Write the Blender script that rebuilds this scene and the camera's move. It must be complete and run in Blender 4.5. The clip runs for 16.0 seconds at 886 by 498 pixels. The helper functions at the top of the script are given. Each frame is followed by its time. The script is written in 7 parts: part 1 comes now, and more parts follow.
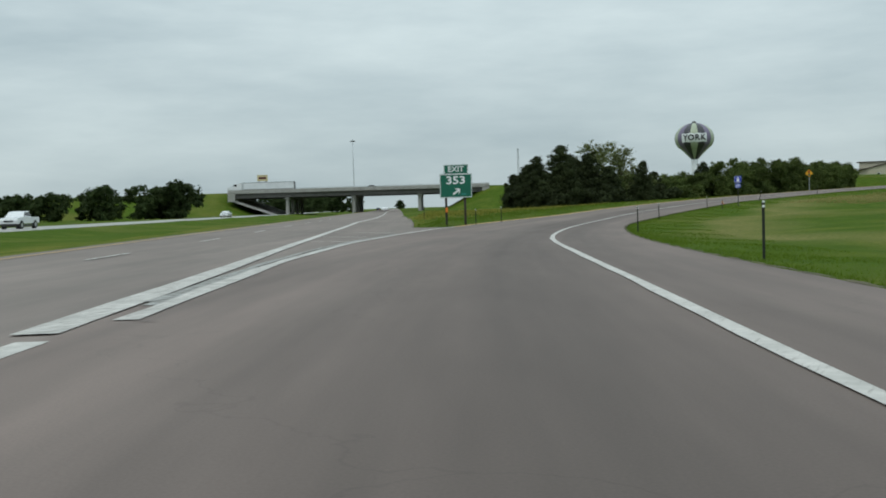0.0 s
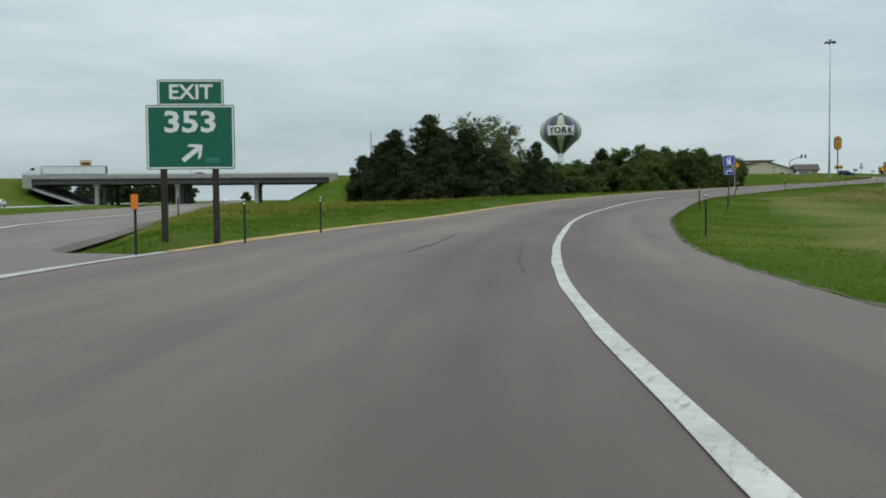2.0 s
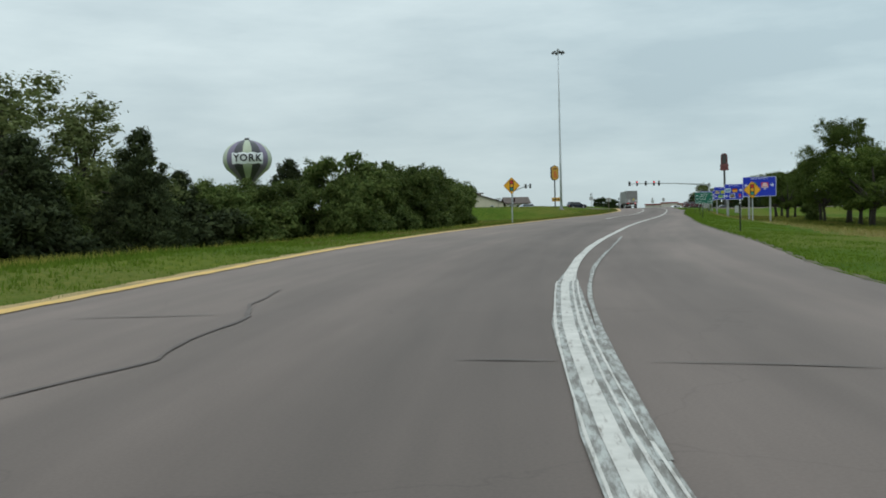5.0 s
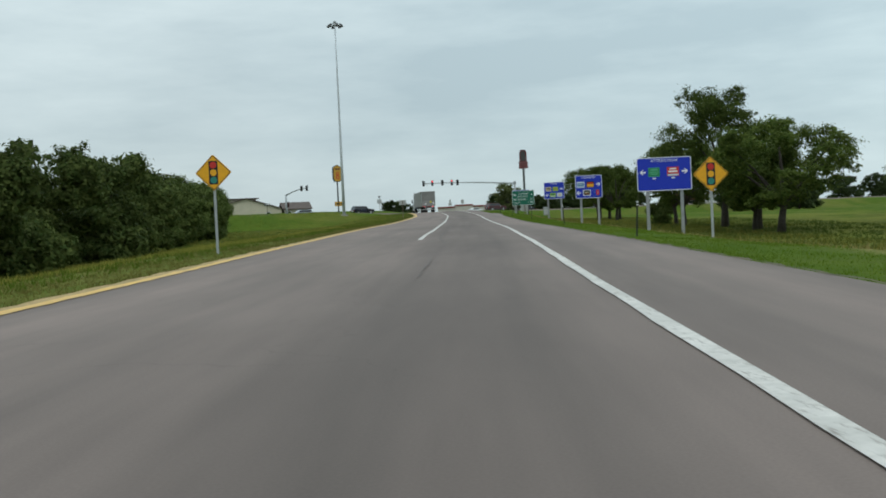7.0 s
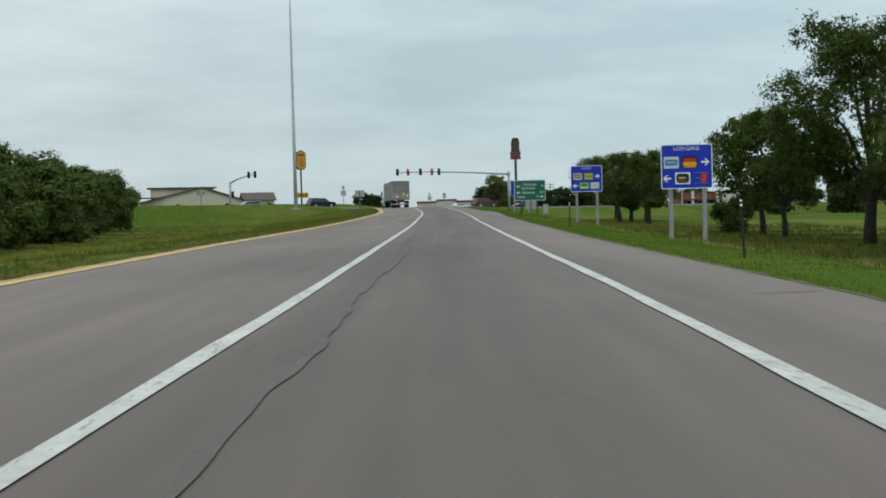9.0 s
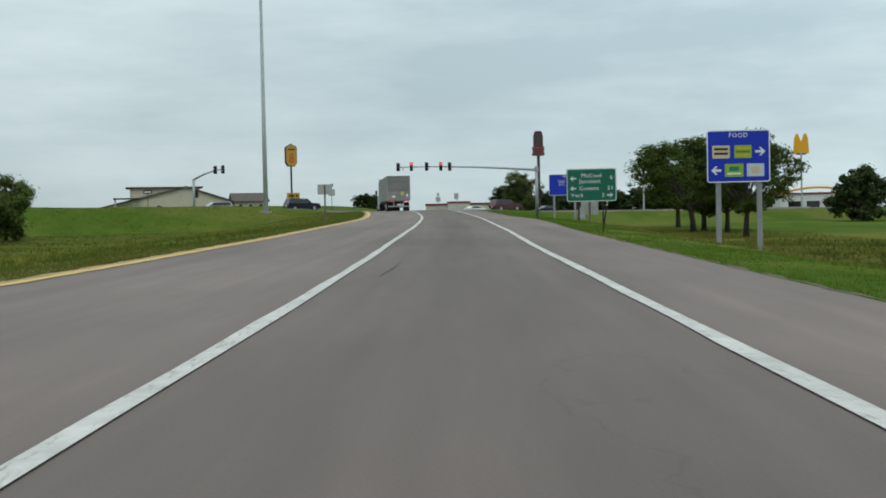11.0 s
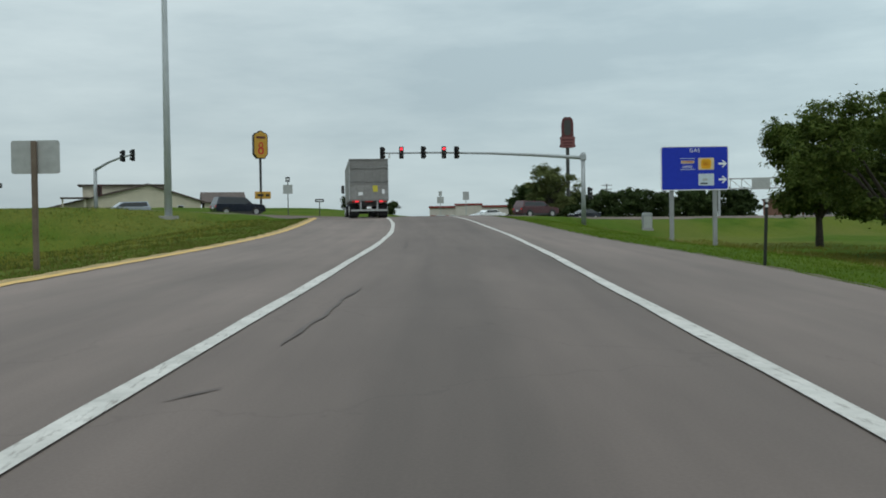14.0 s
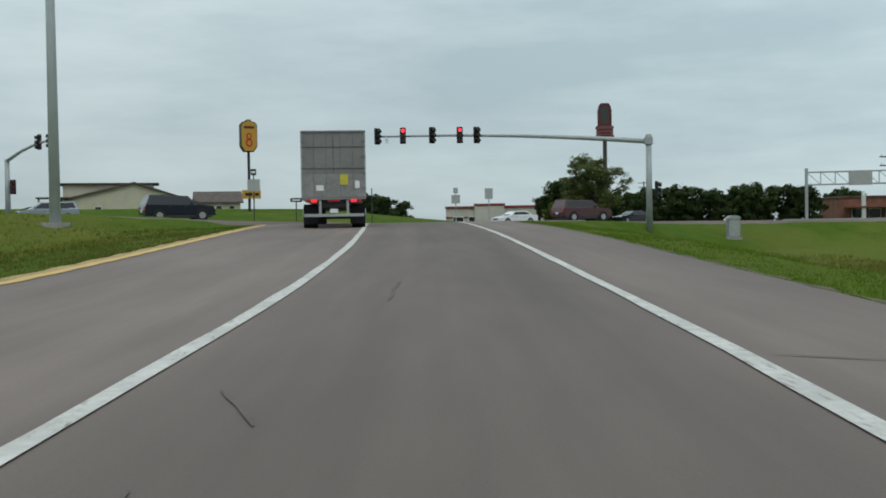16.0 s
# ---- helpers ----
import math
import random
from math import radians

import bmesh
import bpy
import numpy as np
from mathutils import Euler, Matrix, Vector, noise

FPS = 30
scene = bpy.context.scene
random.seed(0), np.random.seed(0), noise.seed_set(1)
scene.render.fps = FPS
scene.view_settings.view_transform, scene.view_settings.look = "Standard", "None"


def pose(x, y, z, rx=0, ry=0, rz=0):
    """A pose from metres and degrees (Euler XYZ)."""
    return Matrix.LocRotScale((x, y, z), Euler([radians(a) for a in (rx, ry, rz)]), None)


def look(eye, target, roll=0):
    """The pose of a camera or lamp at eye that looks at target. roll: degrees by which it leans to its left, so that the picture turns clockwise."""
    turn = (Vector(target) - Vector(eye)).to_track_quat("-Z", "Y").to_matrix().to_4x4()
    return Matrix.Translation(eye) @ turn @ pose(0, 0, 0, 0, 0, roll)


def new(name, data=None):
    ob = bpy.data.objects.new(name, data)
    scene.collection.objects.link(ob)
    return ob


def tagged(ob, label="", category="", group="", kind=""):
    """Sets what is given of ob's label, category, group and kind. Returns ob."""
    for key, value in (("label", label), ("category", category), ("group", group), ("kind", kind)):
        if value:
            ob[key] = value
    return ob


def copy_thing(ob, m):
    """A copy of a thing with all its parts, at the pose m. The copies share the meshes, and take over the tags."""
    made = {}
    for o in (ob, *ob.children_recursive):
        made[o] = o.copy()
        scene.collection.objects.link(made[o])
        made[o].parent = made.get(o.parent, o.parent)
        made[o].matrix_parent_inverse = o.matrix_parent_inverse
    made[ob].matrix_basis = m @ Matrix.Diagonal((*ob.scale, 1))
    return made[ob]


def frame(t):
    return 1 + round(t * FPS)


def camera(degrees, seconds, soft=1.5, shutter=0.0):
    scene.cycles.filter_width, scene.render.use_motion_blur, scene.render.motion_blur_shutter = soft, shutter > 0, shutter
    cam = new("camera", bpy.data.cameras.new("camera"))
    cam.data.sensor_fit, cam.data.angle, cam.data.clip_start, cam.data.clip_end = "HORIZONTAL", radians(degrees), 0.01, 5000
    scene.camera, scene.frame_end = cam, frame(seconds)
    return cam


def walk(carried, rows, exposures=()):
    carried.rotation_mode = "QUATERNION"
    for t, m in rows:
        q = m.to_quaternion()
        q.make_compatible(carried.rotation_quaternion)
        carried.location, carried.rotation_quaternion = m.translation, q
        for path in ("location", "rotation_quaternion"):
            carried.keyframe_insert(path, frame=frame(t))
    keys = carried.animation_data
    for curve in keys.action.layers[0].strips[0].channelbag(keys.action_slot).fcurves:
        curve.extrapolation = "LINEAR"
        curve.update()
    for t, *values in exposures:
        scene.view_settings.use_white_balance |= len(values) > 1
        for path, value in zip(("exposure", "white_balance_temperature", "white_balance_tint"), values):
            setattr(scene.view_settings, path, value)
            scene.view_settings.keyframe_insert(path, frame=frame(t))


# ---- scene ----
cam = camera(45.92, 16.0, soft=1.8)
PATH = [
    (0, (-0.401, -0.796, 1.095), (-0.396, 1.202, 1.014), -1.64),
    (0.5, (-0.038, 10.021, 1.148), (0.009, 12.018, 1.067), -1.64),
    (1, (0.618, 20.859, 1.105), (0.726, 22.854, 1.017), -1.06),
    (1.5, (1.652, 31.739, 0.983), (1.841, 33.728, 0.893), -0.89),
    (2, (3.2, 42.419, 0.888), (3.484, 44.396, 0.791), -0.56),
    (2.5, (5.152, 52.531, 0.838), (5.53, 54.492, 0.744), -1.72),
    (3, (7.611, 62.541, 0.837), (8.076, 64.485, 0.757), -1.31),
    (3.5, (10.464, 72.536, 0.912), (11.011, 74.459, 0.848), -1.35),
    (4, (13.797, 82.567, 1.066), (14.429, 84.464, 1.011), -0.88),
    (4.5, (17.787, 92.958, 1.272), (18.509, 94.823, 1.237), -0.94),
    (5, (22.475, 103.392, 1.511), (23.308, 105.21, 1.475), -1.36),
    (5.2, (24.545, 107.433, 1.592), (25.423, 109.229, 1.546), -1.56),
    (7.3, (50.599, 147.04, 2.652), (51.806, 148.635, 2.609), -2.12),
    (7.5, (53.164, 150.598, 2.715), (54.377, 152.187, 2.667), -1.61),
    (8, (59.724, 158.999, 2.923), (60.937, 160.588, 2.871), -2.02),
    (8.5, (66.199, 167.207, 3.099), (67.411, 168.797, 3.051), -1.53),
    (9, (72.499, 175.116, 3.257), (73.706, 176.71, 3.205), -1.50),
    (9.5, (78.596, 182.764, 3.394), (79.794, 184.365, 3.348), -1.35),
    (10, (84.337, 190.328, 3.537), (85.527, 191.935, 3.49), -1.37),
    (12.5, (110.21, 224.53, 4.321), (111.396, 226.14, 4.278), -0.93),
    (13, (114.969, 230.748, 4.487), (116.152, 232.36, 4.44), -0.77),
    (13.5, (119.509, 236.837, 4.655), (120.689, 238.451, 4.615), -0.86),
    (14, (124.035, 242.792, 4.808), (125.21, 244.41, 4.767), -0.86),
    (14.5, (128.323, 248.539, 4.968), (129.494, 250.16, 4.922), -0.76),
    (15, (132.502, 254.138, 5.137), (133.667, 255.763, 5.097), -0.91),
    (15.5, (136.365, 259.414, 5.298), (137.523, 261.045, 5.248), -0.97),
    (16, (140.258, 264.652, 5.448), (141.403, 266.291, 5.4075), -0.93),
]
walk(cam, [(t, look(e, g, r)) for t, e, g, r in PATH], [(0.0, -0.08), (4.0, 0.0), (10.0, 0.0), (13.0, -0.10), (16.0, -0.15)])

# ------------------------------------------------------------------ world and light
world = bpy.data.worlds.new("overcast")
scene.world = world
world.use_nodes = True
wn, wl = world.node_tree.nodes, world.node_tree.links
wn.clear()
w_out = wn.new("ShaderNodeOutputWorld")
w_bg = wn.new("ShaderNodeBackground")
w_co = wn.new("ShaderNodeTexCoord")
w_sep = wn.new("ShaderNodeSeparateXYZ")
wl.new(w_co.outputs["Generated"], w_sep.inputs[0])


def wmath(op, a, b=None):
    n = wn.new("ShaderNodeMath")
    n.operation = op
    for k, v in enumerate((a, b)):
        if v is None:
            continue
        if isinstance(v, (int, float)):
            n.inputs[k].default_value = v
        else:
            wl.new(v, n.inputs[k])
    return n.outputs[0]


up = wmath("MAXIMUM", w_sep.outputs["Z"], 0.0)
w_map = wn.new("ShaderNodeMapping")
w_map.inputs["Scale"].default_value = (1.0, 1.0, 4.5)
wl.new(w_co.outputs["Generated"], w_map.inputs[0])
w_noise = wn.new("ShaderNodeTexNoise")
w_noise.inputs["Scale"].default_value = 2.3
w_noise.inputs["Detail"].default_value = 8.0
w_noise.inputs["Roughness"].default_value = 0.57
wl.new(w_map.outputs[0], w_noise.inputs["Vector"])
w_ramp = wn.new("ShaderNodeValToRGB")
w_ramp.color_ramp.elements[0].position = 0.34
w_ramp.color_ramp.elements[0].color = (0.470, 0.585, 0.628, 1)
w_ramp.color_ramp.elements[1].position = 0.67
w_ramp.color_ramp.elements[1].color = (0.722, 0.845, 0.866, 1)
wl.new(w_noise.outputs["Fac"], w_ramp.inputs[0])
# overcast sky: three times as bright overhead as at the horizon
lum = wmath("ADD", wmath("MULTIPLY", up, wmath("ADD", wmath("MULTIPLY", up, 0.65), 0.60)), 0.785)
w_sky = wn.new("ShaderNodeTexSky")
w_sky.sky_type = "NISHITA"
w_sky.sun_disc = False
w_sky.sun_elevation, w_sky.sun_rotation = radians(48), radians(205)
w_mul = wn.new("ShaderNodeVectorMath")
w_mul.operation = "SCALE"
# brighter and cooler towards the east: a windscreen tint put into the sky colour
w_east = wn.new("ShaderNodeMapRange")
w_east.inputs["From Min"].default_value, w_east.inputs["From Max"].default_value = 0.40, 0.86
wl.new(w_sep.outputs["X"], w_east.inputs["Value"])
w_cool = wn.new("ShaderNodeMix")
w_cool.data_type, w_cool.blend_type = "RGBA", "MULTIPLY"
w_cool.inputs["B"].default_value = (1.12, 1.15, 1.155, 1)
wl.new(w_east.outputs[0], w_cool.inputs["Factor"])
wl.new(w_ramp.outputs[0], w_cool.inputs["A"])
wl.new(w_cool.outputs["Result"], w_mul.inputs[0])
wl.new(lum, w_mul.inputs["Scale"])
w_thin = wn.new("ShaderNodeVectorMath")
w_thin.operation = "SCALE"
w_thin.inputs["Scale"].default_value = 0.006
wl.new(w_sky.outputs[0], w_thin.inputs[0])
w_add = wn.new("ShaderNodeVectorMath")
wl.new(w_mul.outputs[0], w_add.inputs[0])
wl.new(w_thin.outputs[0], w_add.inputs[1])
wl.new(w_add.outputs[0], w_bg.inputs["Color"])
w_bg.inputs["Strength"].default_value = 1.0
wl.new(w_bg.outputs[0], w_out.inputs[0])

sun_data = bpy.data.lights.new("sun", "SUN")
sun_data.energy, sun_data.angle, sun_data.color = 0.6, radians(25), (1.0, 0.96, 0.9)
sun = new("sun", sun_data)
sun.matrix_world = look((0, 0, 300), (110, 190, 0))

# ------------------------------------------------------------------ materials


def mat(name, color, rough=0.7, metal=0.0, var=0.12, scale=6.0, fine=60.0, bump=0.0, bump_scale=None,
        color2=None, emit=None, emit_strength=0.0, spec=0.4, coat=0.0):
    """A surface with colour variation at two scales and fine relief."""
    m = bpy.data.materials.new(name)
    m.use_nodes = True
    n, l = m.node_tree.nodes, m.node_tree.links
    b = n["Principled BSDF"]
    b.inputs["Roughness"].default_value = rough
    b.inputs["Metallic"].default_value = metal
    b.inputs["Specular IOR Level"].default_value = spec
    b.inputs["Coat Weight"].default_value = coat
    co = n.new("ShaderNodeTexCoord")
    big = n.new("ShaderNodeTexNoise")
    big.inputs["Scale"].default_value = scale
    big.inputs["Detail"].default_value = 5.0
    small = n.new("ShaderNodeTexNoise")
    small.inputs["Scale"].default_value = fine
    small.inputs["Detail"].default_value = 3.0
    l.new(co.outputs["Object"], big.inputs["Vector"])
    l.new(co.outputs["Object"], small.inputs["Vector"])
    mix = n.new("ShaderNodeMix")
    mix.data_type = "RGBA"
    c2 = color2 or tuple(c * (1 - 2.2 * var) for c in color)
    mix.inputs["A"].default_value = (*color, 1)
    mix.inputs["B"].default_value = (*c2, 1)
    ramp = n.new("ShaderNodeMapRange")
    ramp.inputs["From Min"].default_value = 0.35
    ramp.inputs["From Max"].default_value = 0.7
    l.new(big.outputs["Fac"], ramp.inputs["Value"])
    l.new(ramp.outputs[0], mix.inputs["Factor"])
    hsv = n.new("ShaderNodeHueSaturation")
    val = n.new("ShaderNodeMapRange")
    val.inputs["From Min"].default_value = 0.3
    val.inputs["From Max"].default_value = 0.7
    val.inputs["To Min"].default_value = 1 - var
    val.inputs["To Max"].default_value = 1 + var
    l.new(small.outputs["Fac"], val.inputs["Value"])
    l.new(val.outputs[0], hsv.inputs["Value"])
    l.new(mix.outputs["Result"], hsv.inputs["Color"])
    l.new(hsv.outputs[0], b.inputs["Base Color"])
    if bump:
        bp = n.new("ShaderNodeBump")
        bp.inputs["Strength"].default_value = bump
        bp.inputs["Distance"].default_value = 0.02
        l.new(small.outputs["Fac"], bp.inputs["Height"])
        l.new(bp.outputs[0], b.inputs["Normal"])
    if emit:
        b.inputs["Emission Color"].default_value = (*emit, 1)
        b.inputs["Emission Strength"].default_value = emit_strength
    return m


def leaf_mat(name, color, color2, trans=0.25):
    m = bpy.data.materials.new(name)
    m.use_nodes = True
    n, l = m.node_tree.nodes, m.node_tree.links
    b = n["Principled BSDF"]
    b.inputs["Roughness"].default_value = 0.65
    b.inputs["Specular IOR Level"].default_value = 0.04
    geo = n.new("ShaderNodeNewGeometry")
    inf = n.new("ShaderNodeObjectInfo")
    mix = n.new("ShaderNodeMix")
    mix.data_type = "RGBA"
    mix.inputs["A"].default_value = (*color, 1)
    mix.inputs["B"].default_value = (*color2, 1)
    l.new(geo.outputs["Random Per Island"], mix.inputs["Factor"])
    hsv = n.new("ShaderNodeHueSaturation")
    rng = n.new("ShaderNodeMapRange")
    rng.inputs["To Min"].default_value = 0.75
    rng.inputs["To Max"].default_value = 1.25
    l.new(inf.outputs["Random"], rng.inputs["Value"])
    l.new(rng.outputs[0], hsv.inputs["Value"])
    l.new(mix.outputs["Result"], hsv.inputs["Color"])
    l.new(hsv.outputs[0], b.inputs["Base Color"])
    tr = n.new("ShaderNodeBsdfTranslucent")
    l.new(hsv.outputs[0], tr.inputs["Color"])
    sh = n.new("ShaderNodeMixShader")
    sh.inputs[0].default_value = trans
    l.new(b.outputs[0], sh.inputs[1])
    l.new(tr.outputs[0], sh.inputs[2])
    l.new(sh.outputs[0], n["Material Output"].inputs[0])
    return m


def asphalt_mat(name, light, dark, stretch, lane=False):
    """Worn paving: broad bleached and dark areas, long wheel streaks, aggregate and fine cracks."""
    m = bpy.data.materials.new(name)
    m.use_nodes = True
    n, l = m.node_tree.nodes, m.node_tree.links
    b = n["Principled BSDF"]
    b.inputs["Roughness"].default_value = 0.8
    b.inputs["Specular IOR Level"].default_value = 0.26
    uv = n.new("ShaderNodeUVMap")

    def nz(sx, sy, detail=4.0):
        mp = n.new("ShaderNodeMapping")
        mp.inputs["Scale"].default_value = (sx, sy, 1)
        t = n.new("ShaderNodeTexNoise")
        t.inputs["Scale"].default_value = 1.0
        t.inputs["Detail"].default_value = detail
        l.new(uv.outputs[0], mp.inputs[0])
        l.new(mp.outputs[0], t.inputs["Vector"])
        return t.outputs["Fac"]

    def rng(v, a, c, d, e):
        r = n.new("ShaderNodeMapRange")
        for k, q in zip(("From Min", "From Max", "To Min", "To Max"), (a, c, d, e)):
            r.inputs[k].default_value = q
        l.new(v, r.inputs["Value"])
        return r.outputs[0]

    def mul(a, c):
        r = n.new("ShaderNodeMath")
        r.operation = "MULTIPLY"
        l.new(a, r.inputs[0])
        l.new(c, r.inputs[1])
        return r.outputs[0]

    mix = n.new("ShaderNodeMix")
    mix.data_type = "RGBA"
    mix.inputs["A"].default_value = (*dark, 1)
    mix.inputs["B"].default_value = (*light, 1)
    l.new(rng(nz(0.9, 0.02 * stretch), 0.3, 0.7, 0.0, 1.0), mix.inputs["Factor"])
    v = mul(rng(nz(0.25, 0.09), 0.3, 0.7, 0.82, 1.10), rng(nz(48, 44, 2.0), 0.25, 0.75, 0.92, 1.08))
    v = mul(v, rng(nz(3.0, 0.35, 6.0), 0.3, 0.7, 0.93, 1.06))
    vor = n.new("ShaderNodeTexVoronoi")
    vor.feature = "DISTANCE_TO_EDGE"
    vor.inputs["Scale"].default_value = 0.17
    warp = n.new("ShaderNodeTexNoise")
    warp.inputs["Scale"].default_value = 0.8
    warp.inputs["Detail"].default_value = 4.0
    wsc = n.new("ShaderNodeVectorMath")
    wsc.operation = "MULTIPLY_ADD"
    wsc.inputs[1].default_value = (2.2, 2.2, 0)
    l.new(uv.outputs[0], warp.inputs["Vector"])
    l.new(warp.outputs["Color"], wsc.inputs[0])
    l.new(uv.outputs[0], wsc.inputs[2])
    l.new(wsc.outputs[0], vor.inputs["Vector"])
    if lane:
        # traffic has darkened the middle of the lane; the shoulder stays bleached
        sx = n.new("ShaderNodeSeparateXYZ")
        l.new(uv.outputs[0], sx.inputs[0])
        away = n.new("ShaderNodeMath")
        away.operation = "ABSOLUTE"
        l.new(sx.outputs["X"], away.inputs[0])
        v = mul(v, rng(away.outputs[0], 0.2, 1.5, 0.90, 1.02))
        v = mul(v, rng(sx.outputs["X"], 1.9, 3.0, 1.0, 1.22))
        v = mul(v, rng(sx.outputs["X"], -1.2, -3.0, 1.0, 1.24))
    crack = rng(vor.outputs["Distance"], 0.0, 0.004, 0.88, 1.0)
    gate = rng(nz(0.12, 0.05), 0.50, 0.56, 1.0, 0.0)
    gm = n.new("ShaderNodeMix")
    gm.inputs["A"].default_value = 1.0
    l.new(gate, gm.inputs["Factor"])
    l.new(crack, gm.inputs["B"])
    v = mul(v, gm.outputs["Result"])
    hsv = n.new("ShaderNodeHueSaturation")
    l.new(v, hsv.inputs["Value"])
    l.new(mix.outputs["Result"], hsv.inputs["Color"])
    l.new(hsv.outputs[0], b.inputs["Base Color"])
    bp = n.new("ShaderNodeBump")
    bp.inputs["Strength"].default_value = 0.05
    bp.inputs["Distance"].default_value = 0.006
    l.new(nz(60, 60, 2.0), bp.inputs["Height"])
    l.new(bp.outputs[0], b.inputs["Normal"])
    return m


def ground_mat():
    """Mown and rough grass: fresh green, dry straw patches, darker weeds."""
    m = bpy.data.materials.new("roadside_grass")
    m.use_nodes = True
    n, l = m.node_tree.nodes, m.node_tree.links
    b = n["Principled BSDF"]
    b.inputs["Roughness"].default_value = 0.9
    b.inputs["Specular IOR Level"].default_value = 0.02
    co = n.new("ShaderNodeTexCoord")

    def nz(s, detail=5.0, off=0.0):
        mp = n.new("ShaderNodeMapping")
        mp.inputs["Location"].default_value = (off, off * 0.7, 0)
        t = n.new("ShaderNodeTexNoise")
        t.inputs["Scale"].default_value = s
        t.inputs["Detail"].default_value = detail
        l.new(co.outputs["Object"], mp.inputs[0])
        l.new(mp.outputs[0], t.inputs["Vector"])
        return t.outputs["Fac"]

    def blend(f, lo, hi, a, c):
        r = n.new("ShaderNodeMapRange")
        r.inputs["From Min"].default_value, r.inputs["From Max"].default_value = lo, hi
        l.new(f, r.inputs["Value"])
        x = n.new("ShaderNodeMix")
        x.data_type = "RGBA"
        l.new(r.outputs[0], x.inputs["Factor"])
        for k, v in (("A", a), ("B", c)):
            if isinstance(v, tuple):
                x.inputs[k].default_value = (*v, 1)
            else:
                l.new(v, x.inputs[k])
        return x.outputs["Result"]

    c = blend(nz(0.6), 0.35, 0.65, (0.042, 0.084, 0.006), (0.074, 0.118, 0.012))
    c = blend(nz(0.05, 3.0, 31.0), 0.50, 0.64, c, (0.135, 0.135, 0.032))
    c = blend(nz(0.16, 5.0, 77.0), 0.53, 0.68, c, (0.125, 0.14, 0.022))

    def masked(name, lo, hi, f, color):
        att = n.new("ShaderNodeAttribute")
        att.attribute_name = name
        r = n.new("ShaderNodeMapRange")
        r.inputs["From Min"].default_value, r.inputs["From Max"].default_value = lo, hi
        l.new(f, r.inputs["Value"])
        q = n.new("ShaderNodeMath")
        q.operation = "MULTIPLY"
        l.new(att.outputs["Fac"], q.inputs[0])
        l.new(r.outputs[0], q.inputs[1])
        x = n.new("ShaderNodeMix")
        x.data_type = "RGBA"
        l.new(q.outputs[0], x.inputs["Factor"])
        l.new(c, x.inputs["A"])
        x.inputs["B"].default_value = (*color, 1)
        return x.outputs["Result"]

    c = masked("dry", 0.28, 0.46, nz(0.11, 4.0, 12.0), (0.225, 0.192, 0.076))
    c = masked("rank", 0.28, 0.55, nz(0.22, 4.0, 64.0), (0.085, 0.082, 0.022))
    c = masked("weedy", 0.36, 0.58, nz(0.2, 4.0, 50.0), (0.185, 0.168, 0.036))
    c = masked("olive", 0.25, 0.60, nz(0.3, 4.0, 90.0), (0.150, 0.138, 0.036))
    c = blend(nz(7.0, 4.0), 0.3, 0.75, c, (0.058, 0.090, 0.014))
    l.new(c, b.inputs["Base Color"])
    bp = n.new("ShaderNodeBump")
    bp.inputs["Strength"].default_value = 0.8
    bp.inputs["Distance"].default_value = 0.12
    l.new(nz(5.0, 6.0), bp.inputs["Height"])
    l.new(bp.outputs[0], b.inputs["Normal"])
    return m


ASPHALT = asphalt_mat("ramp_asphalt", (0.160, 0.123, 0.108), (0.110, 0.086, 0.076), 1.0, True)
ASPHALT2 = asphalt_mat("highway_asphalt", (0.216, 0.174, 0.154), (0.170, 0.140, 0.124), 0.6)
GRASS = ground_mat()
BLADE = leaf_mat("grass_blade", (0.078, 0.134, 0.013), (0.128, 0.184, 0.024), 0.35)
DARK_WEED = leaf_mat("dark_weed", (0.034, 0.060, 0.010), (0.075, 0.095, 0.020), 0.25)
WEED = leaf_mat("yellow_weed", (0.155, 0.155, 0.028), (0.22, 0.20, 0.045), 0.3)


def worn_paint(name, fresh, dull, under, bare):
    """Road paint scuffed through to the asphalt in streaks."""
    m = mat(name, fresh, 0.65, var=0.10, scale=1.4, fine=9.0, color2=dull)
    n, l = m.node_tree.nodes, m.node_tree.links
    co = n.new("ShaderNodeTexCoord")
    mp = n.new("ShaderNodeMapping")
    mp.vector_type = "TEXTURE"
    mp.inputs["Rotation"].default_value = (0, 0, radians(-30))
    mp.inputs["Scale"].default_value = (0.07, 0.45, 1.0)
    t = n.new("ShaderNodeTexNoise")
    t.inputs["Scale"].default_value, t.inputs["Detail"].default_value, t.inputs["Roughness"].default_value = 1.5, 7.0, 0.65
    r = n.new("ShaderNodeMapRange")
    r.inputs["From Min"].default_value, r.inputs["From Max"].default_value = bare, bare + 0.16
    x = n.new("ShaderNodeMix")
    x.data_type = "RGBA"
    x.inputs["B"].default_value = (*under, 1)
    base = n["Principled BSDF"].inputs["Base Color"]
    l.new(base.links[0].from_socket, x.inputs["A"])
    l.new(co.outputs["Object"], mp.inputs[0])
    l.new(mp.outputs[0], t.inputs["Vector"])
    l.new(t.outputs["Fac"], r.inputs["Value"])
    l.new(r.outputs[0], x.inputs["Factor"])
    l.new(x.outputs["Result"], base)
    return m


